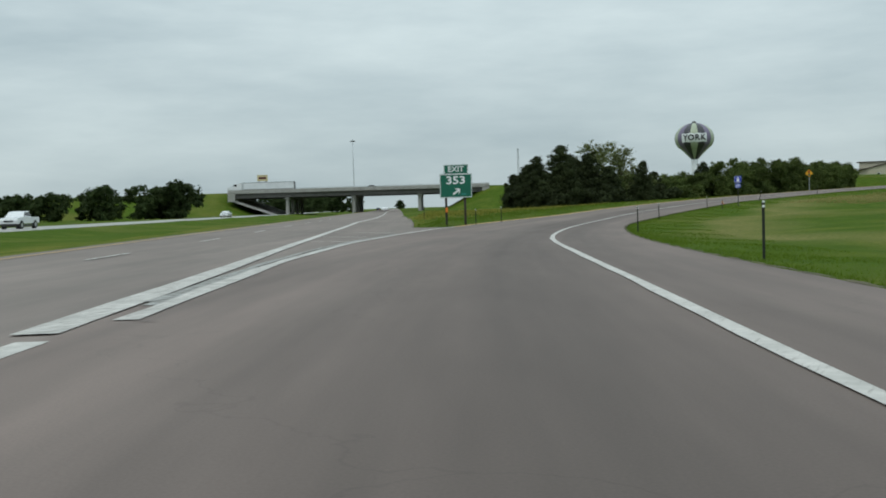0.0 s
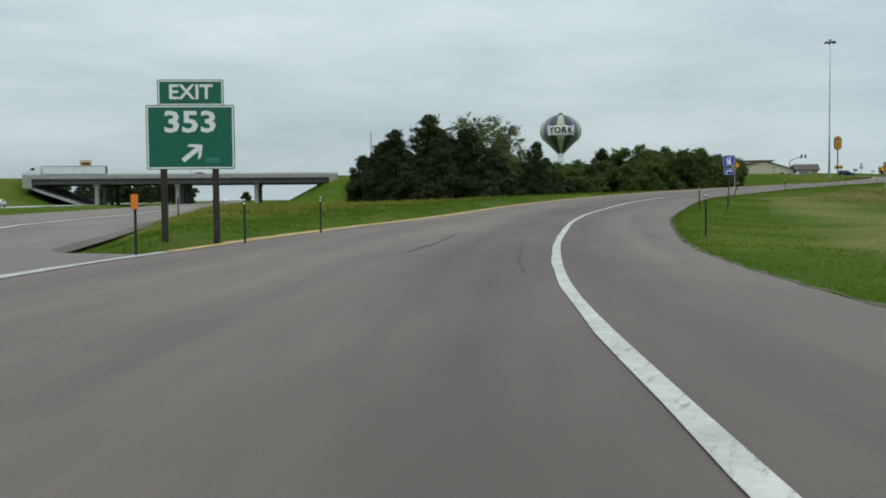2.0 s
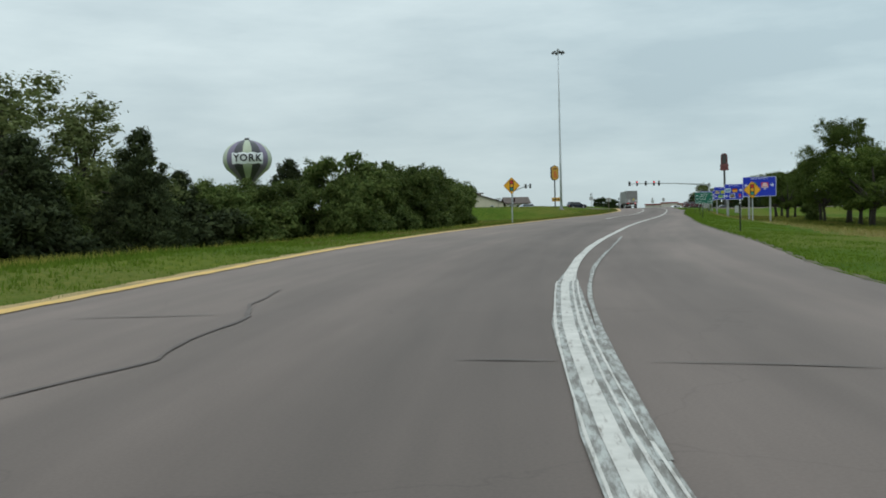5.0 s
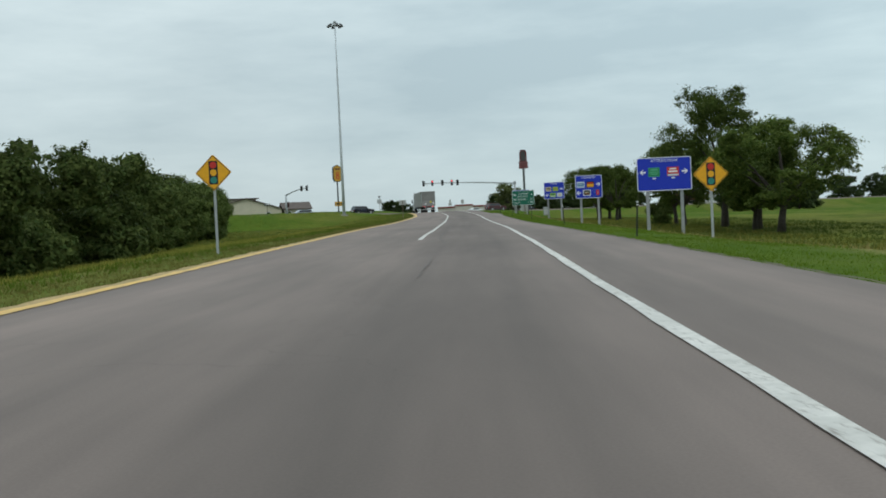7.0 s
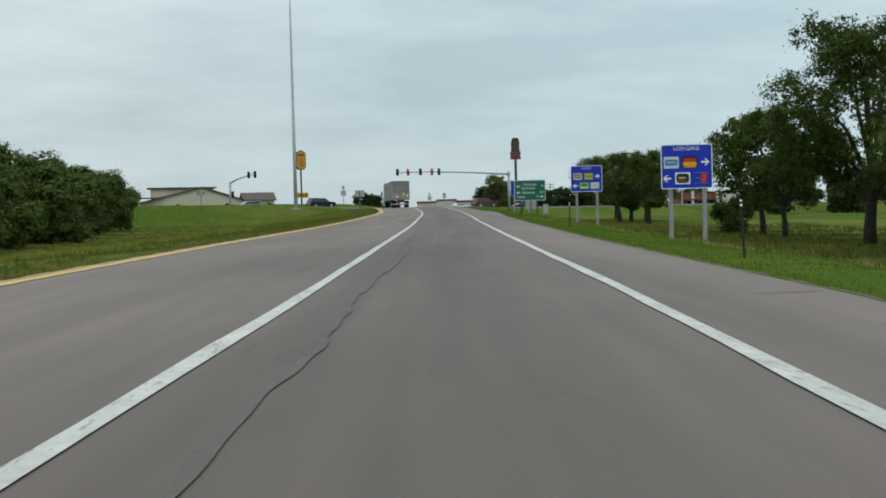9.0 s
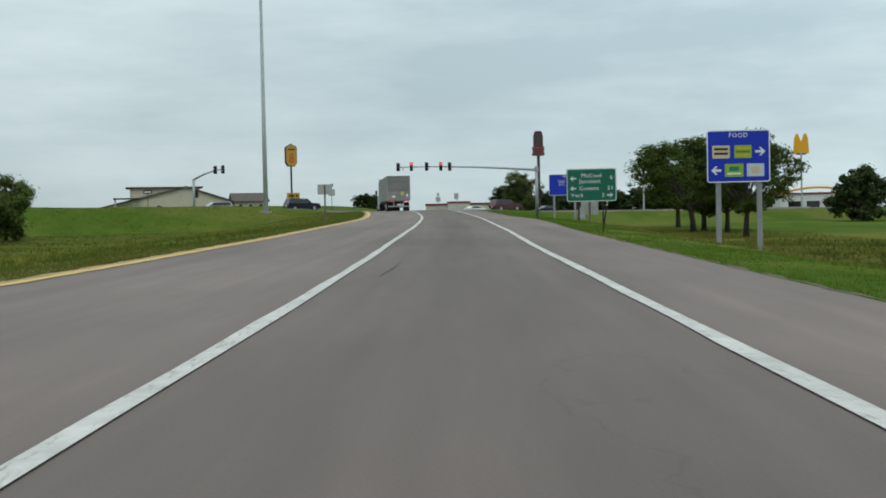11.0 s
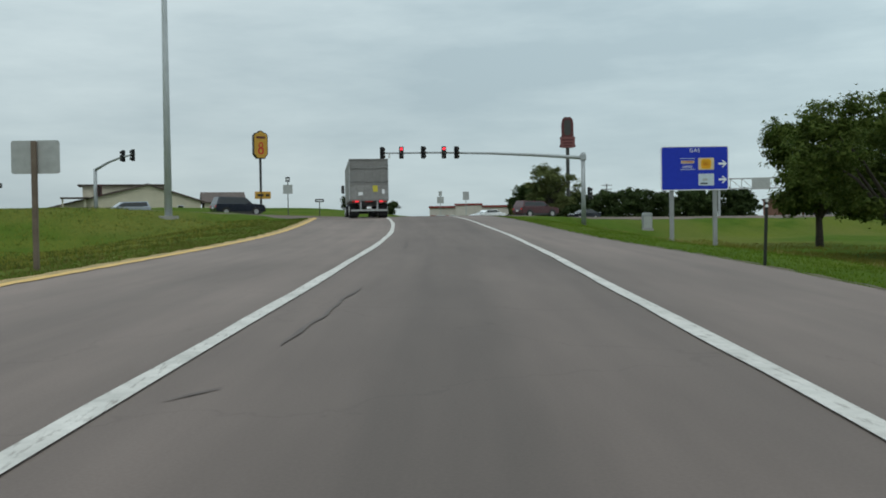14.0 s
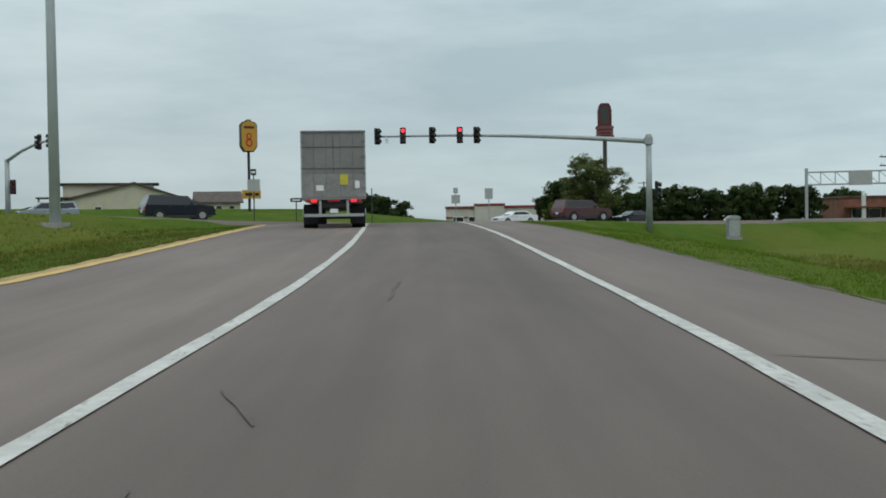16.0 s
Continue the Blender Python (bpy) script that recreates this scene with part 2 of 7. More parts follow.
PAINT = worn_paint("road_paint", (0.54, 0.51, 0.475), (0.41, 0.39, 0.36), (0.19, 0.16, 0.14), 0.55)
OLD_PAINT = worn_paint("old_road_paint", (0.55, 0.52, 0.485), (0.37, 0.35, 0.325), (0.19, 0.16, 0.14), 0.49)
GHOST_PAINT = worn_paint("ghost_road_paint", (0.40, 0.40, 0.38), (0.28, 0.27, 0.25), (0.14, 0.125, 0.11), 0.42)
YELLOW_PAINT = worn_paint("yellow_paint", (0.60, 0.365, 0.09), (0.49, 0.31, 0.10), (0.33, 0.235, 0.12), 0.58)
TAR = mat("tar_seal", (0.098, 0.080, 0.073), 0.9, var=0.2, scale=2.0, color2=(0.126, 0.102, 0.092))
DIRT = mat("gravel_edge", (0.40, 0.27, 0.12), 0.95, var=0.25, scale=0.8, fine=14.0, color2=(0.22, 0.17, 0.07), bump=0.5)
SOIL = mat("edge_soil", (0.105, 0.085, 0.046), 0.95, var=0.25, scale=1.5, fine=18.0, color2=(0.05, 0.055, 0.02), bump=0.5)
GALV = mat("galvanised_steel", (0.36, 0.38, 0.39), 0.5, metal=0.1, var=0.08, scale=2.0)
MOTEL_YELLOW = mat("aged_sign_yellow", (0.52, 0.28, 0.035), 0.5, var=0.08)
MAST = mat("mast_steel", (0.50, 0.53, 0.56), 0.5, var=0.06, scale=1.0)
CONCRETE = mat("concrete", (0.36, 0.35, 0.33), 0.9, var=0.1, scale=0.6, fine=12.0, bump=0.2)
DARK_STEEL = mat("dark_steel", (0.05, 0.05, 0.048), 0.5, var=0.1)
BLACK = mat("black_plastic", (0.012, 0.012, 0.013), 0.45, var=0.1)
GREEN_POST = mat("dark_steel_post", (0.020, 0.024, 0.018), 0.8, var=0.15)
WOOD = mat("weathered_wood", (0.17, 0.13, 0.10), 0.9, var=0.15, scale=3.0, fine=40.0)
SIGN_GREEN = mat("sign_green", (0.003, 0.118, 0.072), 0.45, var=0.04)
SIGN_TEAL = mat("sign_teal", (0.02, 0.2, 0.17), 0.45, var=0.05)
SIGN_BLUE = mat("sign_blue", (0.004, 0.026, 0.42), 0.45, var=0.04)
SIGN_YELLOW = mat("sign_yellow", (0.75, 0.36, 0.01), 0.45, var=0.05)
SIGN_WHITE = mat("sign_white", (0.75, 0.77, 0.78), 0.45, var=0.04)
SIGN_BACK = mat("sign_back_aluminium", (0.42, 0.43, 0.42), 0.5, metal=0.4, var=0.08)
RED = mat("sign_red", (0.5, 0.025, 0.02), 0.5, var=0.06)
ORANGE = mat("sign_orange", (0.75, 0.2, 0.02), 0.5, var=0.05)
POST_STEEL = mat("post_steel", (0.29, 0.30, 0.31), 0.55, metal=0.1, var=0.10, scale=2.0)
BROWN_RED = mat("sign_maroon", (0.10, 0.022, 0.024), 0.55, var=0.1)
PINKISH = mat("pale_red_panel", (0.22, 0.075, 0.075), 0.55, var=0.2)
BARK = mat("bark", (0.055, 0.045, 0.036), 0.95, var=0.2, scale=5.0, fine=30.0, bump=0.6)
GLASS = mat("dark_glass", (0.012, 0.014, 0.016), 0.08, var=0.02, spec=0.6)
RUBBER = mat("rubber", (0.018, 0.018, 0.018), 0.85, var=0.1)
CHROME = mat("wheel_metal", (0.5, 0.5, 0.5), 0.35, metal=0.8, var=0.05)

# ------------------------------------------------------------------ the plan of the ramp
# the ramp's line every 12 m, the way a car takes it, and its height
NODES = [(0.0, 0.0), (0.38, 11.99), (1.15, 23.97), (2.43, 35.9), (4.33, 47.75), (6.82, 59.48), (9.92, 71.08),
         (13.58, 82.5), (17.87, 93.71), (22.83, 104.63), (28.54, 115.18), (34.93, 125.34), (41.77, 135.19),
         (48.91, 144.84), (56.26, 154.33), (63.7, 163.74), (71.06, 173.22), (78.36, 182.74), (85.59, 192.32),
         (92.88, 201.85), (100.22, 211.35), (107.54, 220.86), (114.79, 230.42), (122.02, 240.0), (129.19, 249.62),
         (136.29, 259.29)]
HEIGHTS = [0.01, -0.0, -0.06, -0.14, -0.21, -0.22, -0.15, -0.0, 0.22, 0.48, 0.75, 1.01, 1.26, 1.5, 1.72, 1.93, 2.13, 2.33, 2.52, 2.71, 2.91, 3.13, 3.38, 3.64, 3.91, 4.17]
LINE = [(-0.0, -420.0 + 12 * k) for k in range(35)] + NODES
hx, hy, hd = 136.29, 259.29, radians(36.2)
for k in range(11):
    hd -= radians(0.82)
    hx, hy = hx + 12 * math.sin(hd), hy + 12 * math.cos(hd)
    LINE.append((hx, hy))
S_LINE = [12.0 * (k - 35) for k in range(len(LINE))]
Z_S = [-420.0] + [12.0 * k for k in range(26)] + [312, 324, 336, 348, 360, 372, 384, 432]
Z_Z = [0.0] + HEIGHTS + [4.42, 4.75, 5.14, 5.48, 5.70, 5.82, 5.85, 5.83]
LX = np.array([p[0] for p in LINE])
LY = np.array([p[1] for p in LINE])
FINE_S = np.arange(-420.0, S_LINE[-1], 1.0)


def spline(s_nodes, v, s):
    """Smooth values between even nodes."""
    m = np.gradient(v, s_nodes)
    i = np.clip(np.searchsorted(s_nodes, s) - 1, 0, len(s_nodes) - 2)
    h = np.asarray(s_nodes)[i + 1] - np.asarray(s_nodes)[i]
    u = (s - np.asarray(s_nodes)[i]) / h
    return ((2 * u**3 - 3 * u**2 + 1) * v[i] + (u**3 - 2 * u**2 + u) * h * m[i]
            + (3 * u**2 - 2 * u**3) * v[i + 1] + (u**3 - u**2) * h * m[i + 1])


FX, FY = spline(S_LINE, LX, FINE_S), spline(S_LINE, LY, FINE_S)
FZ = spline(np.array(Z_S), np.array(Z_Z), FINE_S)
TX, TY = np.gradient(FX), np.gradient(FY)
TL = np.hypot(TX, TY)
TX, TY = TX / TL, TY / TL


def at(s, n, dz=0.0):
    """A place on the ramp: s metres along it, n metres to the right of its line."""
    x, y, z = (float(np.interp(s, FINE_S, a)) for a in (FX, FY, FZ))
    tx, ty = float(np.interp(s, FINE_S, TX)), float(np.interp(s, FINE_S, TY))
    return Vector((x + n * ty, y - n * tx, z + dz))


def yaw_at(s):
    tx, ty = float(np.interp(s, FINE_S, TX)), float(np.interp(s, FINE_S, TY))
    return math.degrees(math.atan2(-tx, ty))


# edges and lines as (s, n)
EDGE_R = [(-420, 4.5), (0, 4.45), (16, 4.3), (32, 4.08), (40, 3.97), (49, 3.8), (56, 3.58), (63, 3.52), (67, 3.62), (75, 4.03), (85, 4.28),
          (90, 4.55), (97, 4.85), (108, 4.85), (115, 4.75), (120, 4.6), (125, 4.95), (134, 5.5), (150, 5.3), (170, 4.8), (195, 4.4), (204, 4.35),
          (227, 4.3), (264, 4.35), (276, 4.5), (284, 4.85), (297, 5.1), (310, 4.75), (330, 4.85), (360, 5.0), (372, 7.0), (384, 16.0)]
EDGE_L = [(-420, -2.3), (0, -3.3), (11, -4.4), (28, -5.55), (43, -6.8), (59, -7.75), (70, -7.6), (78, -7.0), (86, -6.15), (92, -5.8),
          (98, -5.85), (106, -5.75), (116, -5.75), (122, -5.55), (134, -5.85), (150, -6.1), (170, -6.3), (187, -6.9), (200, -7.12), (209, -7.3), (228, -7.55),
          (242, -7.5), (270, -7.1), (285, -7.05), (311, -6.85), (322, -6.78), (333, -6.95), (350, -7.4), (364, -8.2), (374, -9.7), (384, -14.0)]
LINE_R = [(-60, 1.8), (0, 1.8), (8, 1.81), (16, 1.81), (20, 1.73), (26, 1.55), (30, 1.37), (35, 1.14), (42, 0.96), (48, 0.85), (56, 0.74),
          (66, 0.76), (74, 0.77), (82, 0.69), (89, 0.67), (96, 0.81), (104, 0.85), (112, 0.83), (120, 0.96), (130, 1.28), (144, 1.75),
          (160, 1.93), (179, 1.94), (199, 2.02), (209, 2.12), (218, 2.13), (240, 2.0), (261, 1.88), (270, 1.94), (284, 1.92), (298, 2.0),
          (306, 2.13), (314, 2.26), (330, 2.25), (352, 2.3), (366, 2.6)]
LINE_D = [(190.7, -1.82), (194, -1.86), (201, -1.88), (209, -1.80), (219, -1.78), (240, -1.9), (262, -2.03), (272, -2.06), (285, -2.03),
          (299, -2.05), (312, -1.98), (320, -1.93), (332, -2.0), (350, -2.3), (364, -2.45)]


def smooth_edge(pts):
    """An edge at every metre, its corners rounded off."""
    v = np.interp(FINE_S, *zip(*pts))
    return np.convolve(np.pad(v, 4, "edge"), np.ones(9) / 9, "valid")


SOFT_R, SOFT_L = smooth_edge(EDGE_R), smooth_edge(EDGE_L)


def along(pts, s):
    xs, vs = [p[0] for p in pts], np.array([p[1] for p in pts])
    return spline(np.array(xs, float), vs, np.array(s, float)) if len(xs) > 3 else np.interp(s, xs, vs)


def cross_y(x):
    """The middle of the near carriageway of the cross road."""
    return 333.0 - 0.10 * (x - 170.0)


def cross_z(x):
    """Its height: it climbs towards the bridge."""
    x = np.asarray(x, float)
    t, u = np.clip((120.0 - x) / 95.0, 0, 1), np.clip((175.5 - x) / 18.0, 0, 1)
    return (5.80 + 0.86 * u * u * (3 - 2 * u) + 0.99 * t * t * (3 - 2 * t)
            - 0.15 * np.clip((x - 196) / 12.0, 0, 1) - np.clip((-150 - x) / 60.0, 0, 6) - np.clip((x - 320) * 0.004, 0, 2))



# ------------------------------------------------------------------ builders


def link(name, bm, material, smooth=False):
    me = bpy.data.meshes.new(name)
    bm.to_mesh(me)
    bm.free()
    for m in material if isinstance(material, (list, tuple)) else [material]:
        me.materials.append(m)
    if smooth:
        me.polygons.foreach_set("use_smooth", [True] * len(me.polygons))
    return new(name, me)


def part(name, bm, material, parent, label="", smooth=False):
    ob = link(name, bm, material, smooth)
    ob.parent = parent
    return tagged(ob, label)


def thing(name, place, yaw, label, category, group="", kind=""):
    """An empty at a thing's foot, under which its parts stand; its own y axis looks along yaw."""
    ob = new(name)
    ob.empty_display_size = 0.3
    ob.matrix_world = pose(*place, 0, 0, yaw)
    return tagged(ob, label, category, group, kind)


def box(x, y, z, sx, sy, sz, bevel=0.0, bm=None, turn=None):
    """A box round the middle x, y, z."""
    own = bmesh.new()
    bmesh.ops.create_cube(own, size=1.0, matrix=Matrix.Diagonal((sx, sy, sz, 1)))
    if bevel:
        bmesh.ops.bevel(own, geom=own.edges[:], offset=bevel, segments=2, affect="EDGES")
    m = Matrix.Translation((x, y, z))
    own.transform(m @ turn if turn else m)
    return merge(bm, own)


def merge(bm, own):
    if bm is None:
        return own
    me = bpy.data.meshes.new("tmp")
    own.to_mesh(me)
    own.free()
    bm.from_mesh(me)
    bpy.data.meshes.remove(me)
    return bm


def tube(points, radii, sides=10, bm=None):
    """A round rod through points, with a radius at each."""
    own = bmesh.new()
    pts = [Vector(p) for p in points]
    rings = []
    for i, p in enumerate(pts):
        d = (pts[min(i + 1, len(pts) - 1)] - pts[max(i - 1, 0)]).normalized()
        side = d.orthogonal().normalized() if abs(d.z) < 0.99 else Vector((1, 0, 0))
        if abs(d.z) < 0.99:
            side = Vector((0, 0, 1)).cross(d).normalized()
        up_ = d.cross(side)
        r = radii[i] if isinstance(radii, (list, tuple)) else radii
        rings.append([own.verts.new(p + r * (math.cos(a) * side + math.sin(a) * up_))
                      for a in (2 * math.pi * k / sides for k in range(sides))])
    for a, b in zip(rings, rings[1:]):
        for k in range(sides):
            own.faces.new((a[k], a[(k + 1) % sides], b[(k + 1) % sides], b[k]))
    own.faces.new(rings[0][::-1])
    own.faces.new(rings[-1])
    bmesh.ops.recalc_face_normals(own, faces=own.faces[:])
    return merge(bm, own)


def prism(outline, depth, bm=None, turn=None):
    """A plate: an outline in x and z, thick in y from 0 to depth."""
    own = bmesh.new()
    a = [own.verts.new((x, 0, z)) for x, z in outline]
    b = [own.verts.new((x, depth, z)) for x, z in outline]
    own.faces.new(a)
    own.faces.new(b[::-1])
    for k in range(len(a)):
        j = (k + 1) % len(a)
        own.faces.new((a[j], a[k], b[k], b[j]))
    bmesh.ops.recalc_face_normals(own, faces=own.faces[:])
    if turn:
        own.transform(turn)
    return merge(bm, own)


def rounded(w, h, r, x=0.0, z=0.0, seg=5):
    pts = []
    for cx, cz, a0 in ((w / 2 - r, h / 2 - r, 0), (-w / 2 + r, h / 2 - r, 90), (-w / 2 + r, -h / 2 + r, 180), (w / 2 - r, -h / 2 + r, 270)):
        for k in range(seg + 1):
            a = radians(a0 + 90 * k / seg)
            pts.append((x + cx + r * math.cos(a), z + cz + r * math.sin(a)))
    return pts


def ring_plate(w, h, r, band, depth, y0, z=0.0):
    """A flat border band round a rounded plate."""
    bm = bmesh.new()
    o, i = rounded(w, h, r, 0, z), rounded(w - 2 * band, h - 2 * band, max(r - band, 0.01), 0, z)
    vo = [[bm.verts.new((x, y, q)) for x, q in o] for y in (y0, y0 + depth)]
    vi = [[bm.verts.new((x, y, q)) for x, q in i] for y in (y0, y0 + depth)]
    for k in range(len(o)):
        j = (k + 1) % len(o)
        for f in ((vo[0][k], vo[0][j], vi[0][j], vi[0][k]), (vo[1][k], vo[1][j], vi[1][j], vi[1][k]),
                  (vo[0][k], vo[0][j], vo[1][j], vo[1][k]), (vi[0][k], vi[0][j], vi[1][j], vi[1][k])):
            bm.faces.new(f)
    bmesh.ops.recalc_face_normals(bm, faces=bm.faces[:])
    return bm


def words(text, size, x, y, z, material, parent, align="CENTER", bold=0.012, wide=1.0, label="", space=1.0):
    """Letters standing on a sign that faces -y."""
    cu = bpy.data.curves.new("lettering", "FONT")
    cu.body, cu.size, cu.align_x, cu.align_y = text, size, align, "CENTER"
    cu.space_character = space
    cu.extrude, cu.offset, cu.resolution_u = 0.004, bold * size, 2
    tmp = bpy.data.objects.new("lettering", cu)
    me = bpy.data.meshes.new_from_object(tmp)
    bpy.data.objects.remove(tmp)
    bpy.data.curves.remove(cu)
    me.transform(Matrix.Translation((x, y, z)) @ Matrix.Rotation(radians(90), 4, "X") @ Matrix.Diagonal((wide, 1, 1, 1)))
    me.materials.append(material)
    ob = new("lettering", me)
    ob.parent = parent
    return tagged(ob, label)


def arrow(length, width, y0, x, z, angle, depth=0.006):
    """An arrow plate that points along +x, turned by angle in the sign's plane."""
    h = width
    pts = [(length / 2, 0), (length / 2 - 0.55 * h, 0.5 * h), (length / 2 - 0.78 * h, 0.5 * h), (length / 2 - 0.42 * h, 0.14 * h),
           (-length / 2, 0.14 * h), (-length / 2, -0.14 * h), (length / 2 - 0.42 * h, -0.14 * h), (length / 2 - 0.78 * h, -0.5 * h),
           (length / 2 - 0.55 * h, -0.5 * h)]
    t = Matrix.Translation((x, y0, z)) @ Matrix.Rotation(radians(-angle), 4, "Y")
    return prism(pts, depth, turn=t)


# ------------------------------------------------------------------ ground and roads


def dip(y):
    """The highway's outer lane sinks a little with the ramp."""
    return np.minimum(0.0, np.interp(y, FINE_S, FZ))


def smooth01(v):
    v = np.clip(v, 0, 1)
    return v * v * (3 - 2 * v)


def inter_left(y):
    return -13.9 - 0.040 * (y - 46)


def inter_right(y):
    y = np.asarray(y, float)
    return np.where(y < 64.4, 2.4, np.interp(y, (64.4, 65.6, 67, 80, 95, 140, 400, 2000), (0.5, -1.7, -2.25, -2.5, -3.0, -5.2, -15.0, -79.0)))


def inter_z(x, y):
    return dip(y) * smooth01((np.asarray(x) + 13.0) / 8.0)


def near_ramp(x, y):
    """s, n and height of the ramp nearest to places."""
    x, y = np.ravel(x), np.ravel(y)
    s, n, z = np.empty(len(x)), np.empty(len(x)), np.empty(len(x))
    for a in range(0, len(x), 4000):
        q = slice(a, a + 4000)
        d = (x[q, None] - FX) ** 2 + (y[q, None] - FY) ** 2
        i = d.argmin(1)
        s[q], z[q] = FINE_S[i], FZ[i]
        n[q] = (x[q] - FX[i]) * TY[i] - (y[q] - FY[i]) * TX[i]
    return s, n, z


def ground_z(x, y):
    """The lie of the land."""
    x, y = np.ravel(np.asarray(x, float)), np.ravel(np.asarray(y, float))
    s, n, zr = near_ramp(x, y)
    base = np.clip((y - 160) * 0.022, -0.15, 4.5)
    base = np.where(y > 420, 5.6, base) * smooth01((x - 5) / 70)
    # the cross road on its bank, open under the bridge
    cy = cross_y(x) + 12
    off = np.abs(y - cy)
    bank = cross_z(x) - 0.06 - 0.22 * smooth01((x - 196) / 8.0) - np.clip(off - 20, 0, None) * 0.28
    gap = np.maximum(np.clip((x - 0.5) / 15.0, 0, 1), np.clip((-60 - x) / 12.0, 0, 1))
    bank = np.where(off < 60, bank, -5) * gap + (1 - gap) * -0.3
    north = (y > cy) & (x > 30)
    base = np.where(north, np.maximum(base, 5.4 * smooth01((x - 30) / 60)), base)
    base = np.maximum(base, bank)
    hill = 3.6 * smooth01((y - 372) / 60.0) * smooth01((262 - x) / 40.0) * smooth01((x - 60) / 80.0)
    base = base + hill
    # the ramp on its bank
    el, er = np.interp(s, FINE_S, SOFT_L), np.interp(s, FINE_S, SOFT_R)
    d = np.where(n > er, n - er, np.where(n < el, el - n, 0.0))
    side = zr - 0.06 - 0.05 * np.clip(d - 0.3, 0, 4)
    w = np.where((s > -415) & (s < 386), 1 - smooth01((d - 2.0) / np.where(n > er, 17.0 - 7.0 * smooth01((s - 165) / 25.0), 17.0)), 0.0)
    w = np.where((s >= 376) & (d > 4), 0.0, w)
    w = w * (1 - smooth01((26 - off) / 12.0) * smooth01((d - 0.3) / 3.0))
    g = base * (1 - w) + side * w
    # a low swell in the grass before the cross road
    g = g + 0.10 * smooth01((s - 325) / 30.0) * smooth01((382 - s) / 8.0) * np.where(n < el, smooth01((d - 0.5) / 5.0) * smooth01((40 - d) / 20.0), 0.0)
    # highway and its grass median
    il, ir = inter_left(y), inter_right(y)
    inside = (x > il - 1.2) & (x < ir + 0.8)
    g = np.where(inside, np.minimum(g, inter_z(x, y) - 0.05), g)
    wedge = np.where((n < el) & (x > ir) & (y > 60) & (y < 170), np.minimum(el - n, x - ir), 0.0)
    g = g + 0.40 * smooth01((wedge - 0.3) / 2.2) * smooth01((170 - y) / 60.0)
    median = np.clip(1 - np.abs((x - (il - 11.5)) / 11.0), 0, 1)
    g = g - 0.55 * smooth01(median * 1.4) * np.where(y < 900, 1, 0)
    far = (x < il - 22) & (x > il - 36)
    g = np.where(far & (g < 3) & (y < 900), -0.06, g)
    # a little unevenness
    off_road = smooth01(d / 6.0) * np.where(inside | far, 0, 1)
    g = g + off_road * (0.10 * np.sin(x * 0.31 + 1.3 * np.sin(y * 0.11)) * np.sin(y * 0.27 + x * 0.05) + 0.05 * np.sin(x * 0.9 + y * 0.7))
    return g


def ground_at(x, y):
    return float(ground_z([x], [y])[0])


def grid_axis(lo, hi, step, far):
    core = list(np.arange(lo, hi + 0.01, step))
    out, a, b, g = [], lo, hi, step
    while a > -far or b < far:
        g *= 1.35
        a, b = a - g, b + g
        out.append((a, b))
    return np.array([p[0] for p in out][::-1] + core + [p[1] for p in out])


def make_ground():
    gx, gy = grid_axis(-80, 300, 2.0, 4200), grid_axis(-30, 520, 2.0, 4200)
    mx, my = np.meshgrid(gx, gy)
    z = ground_z(mx, my)
    verts = np.stack([mx.ravel(), my.ravel(), z], -1)
    nx, ny = len(gx), len(gy)
    i = (np.arange(ny - 1)[:, None] * nx + np.arange(nx - 1)).ravel()
    faces = np.stack([i, i + 1, i + nx + 1, i + nx], -1)
    me = bpy.data.meshes.new("ground")
    me.from_pydata(verts.tolist(), [], faces.tolist())
    me.polygons.foreach_set("use_smooth", [True] * len(me.polygons))
    me.materials.append(GRASS)
    # where the grass is left tall and dry
    s, n, _ = near_ramp(mx, my)
    el, er = np.interp(s, FINE_S, SOFT_L), np.interp(s, FINE_S, SOFT_R)
    wave = 1.6 * np.sin(s * 0.09) + 1.1 * np.sin(s * 0.23 + 1.0)
    right = np.clip((n - er - 4.2 - wave) / 1.5, 0, 1) * np.clip((er + 10.5 + 5.5 * smooth01((s - 190) / 30.0) + wave - n) / 4.0, 0, 1)
    left = np.clip((el - 4.5 - wave - n) / 2.5, 0, 1) * np.clip((n - el + 26) / 6.0, 0, 1)
    on = np.where((s > 12) & (s < 372), 1.0, 0.0)
    for name, v in (("dry", right * on * (1 + 0.3 * smooth01((s - 280) / 25.0))), ("weedy", left * on * (1 - 0.6 * smooth01((s - 265) / 30.0)) + 0.8 * np.clip((n - er - 5.0 - wave) / 2.5, 0, 1) * smooth01((s - 195) / 25.0) * smooth01((345 - s) / 25.0)),
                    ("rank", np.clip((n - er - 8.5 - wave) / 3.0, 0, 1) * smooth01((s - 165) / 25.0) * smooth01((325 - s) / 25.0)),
                    ("olive", np.where((n < el) & (n > el - 30), 1.0, 0.0) * smooth01((s - 135) / 25.0) * (0.55 * smooth01((275 - s) / 25.0) + 0.45 * smooth01((345 - s) / 30.0)))):
        att = me.attributes.new(name, "FLOAT", "POINT")
        att.data.foreach_set("value", v.astype(np.float32))
    return tagged(new("ground", me), "green roadside grass with dry straw patches and weeds", "grass", kind="structure")


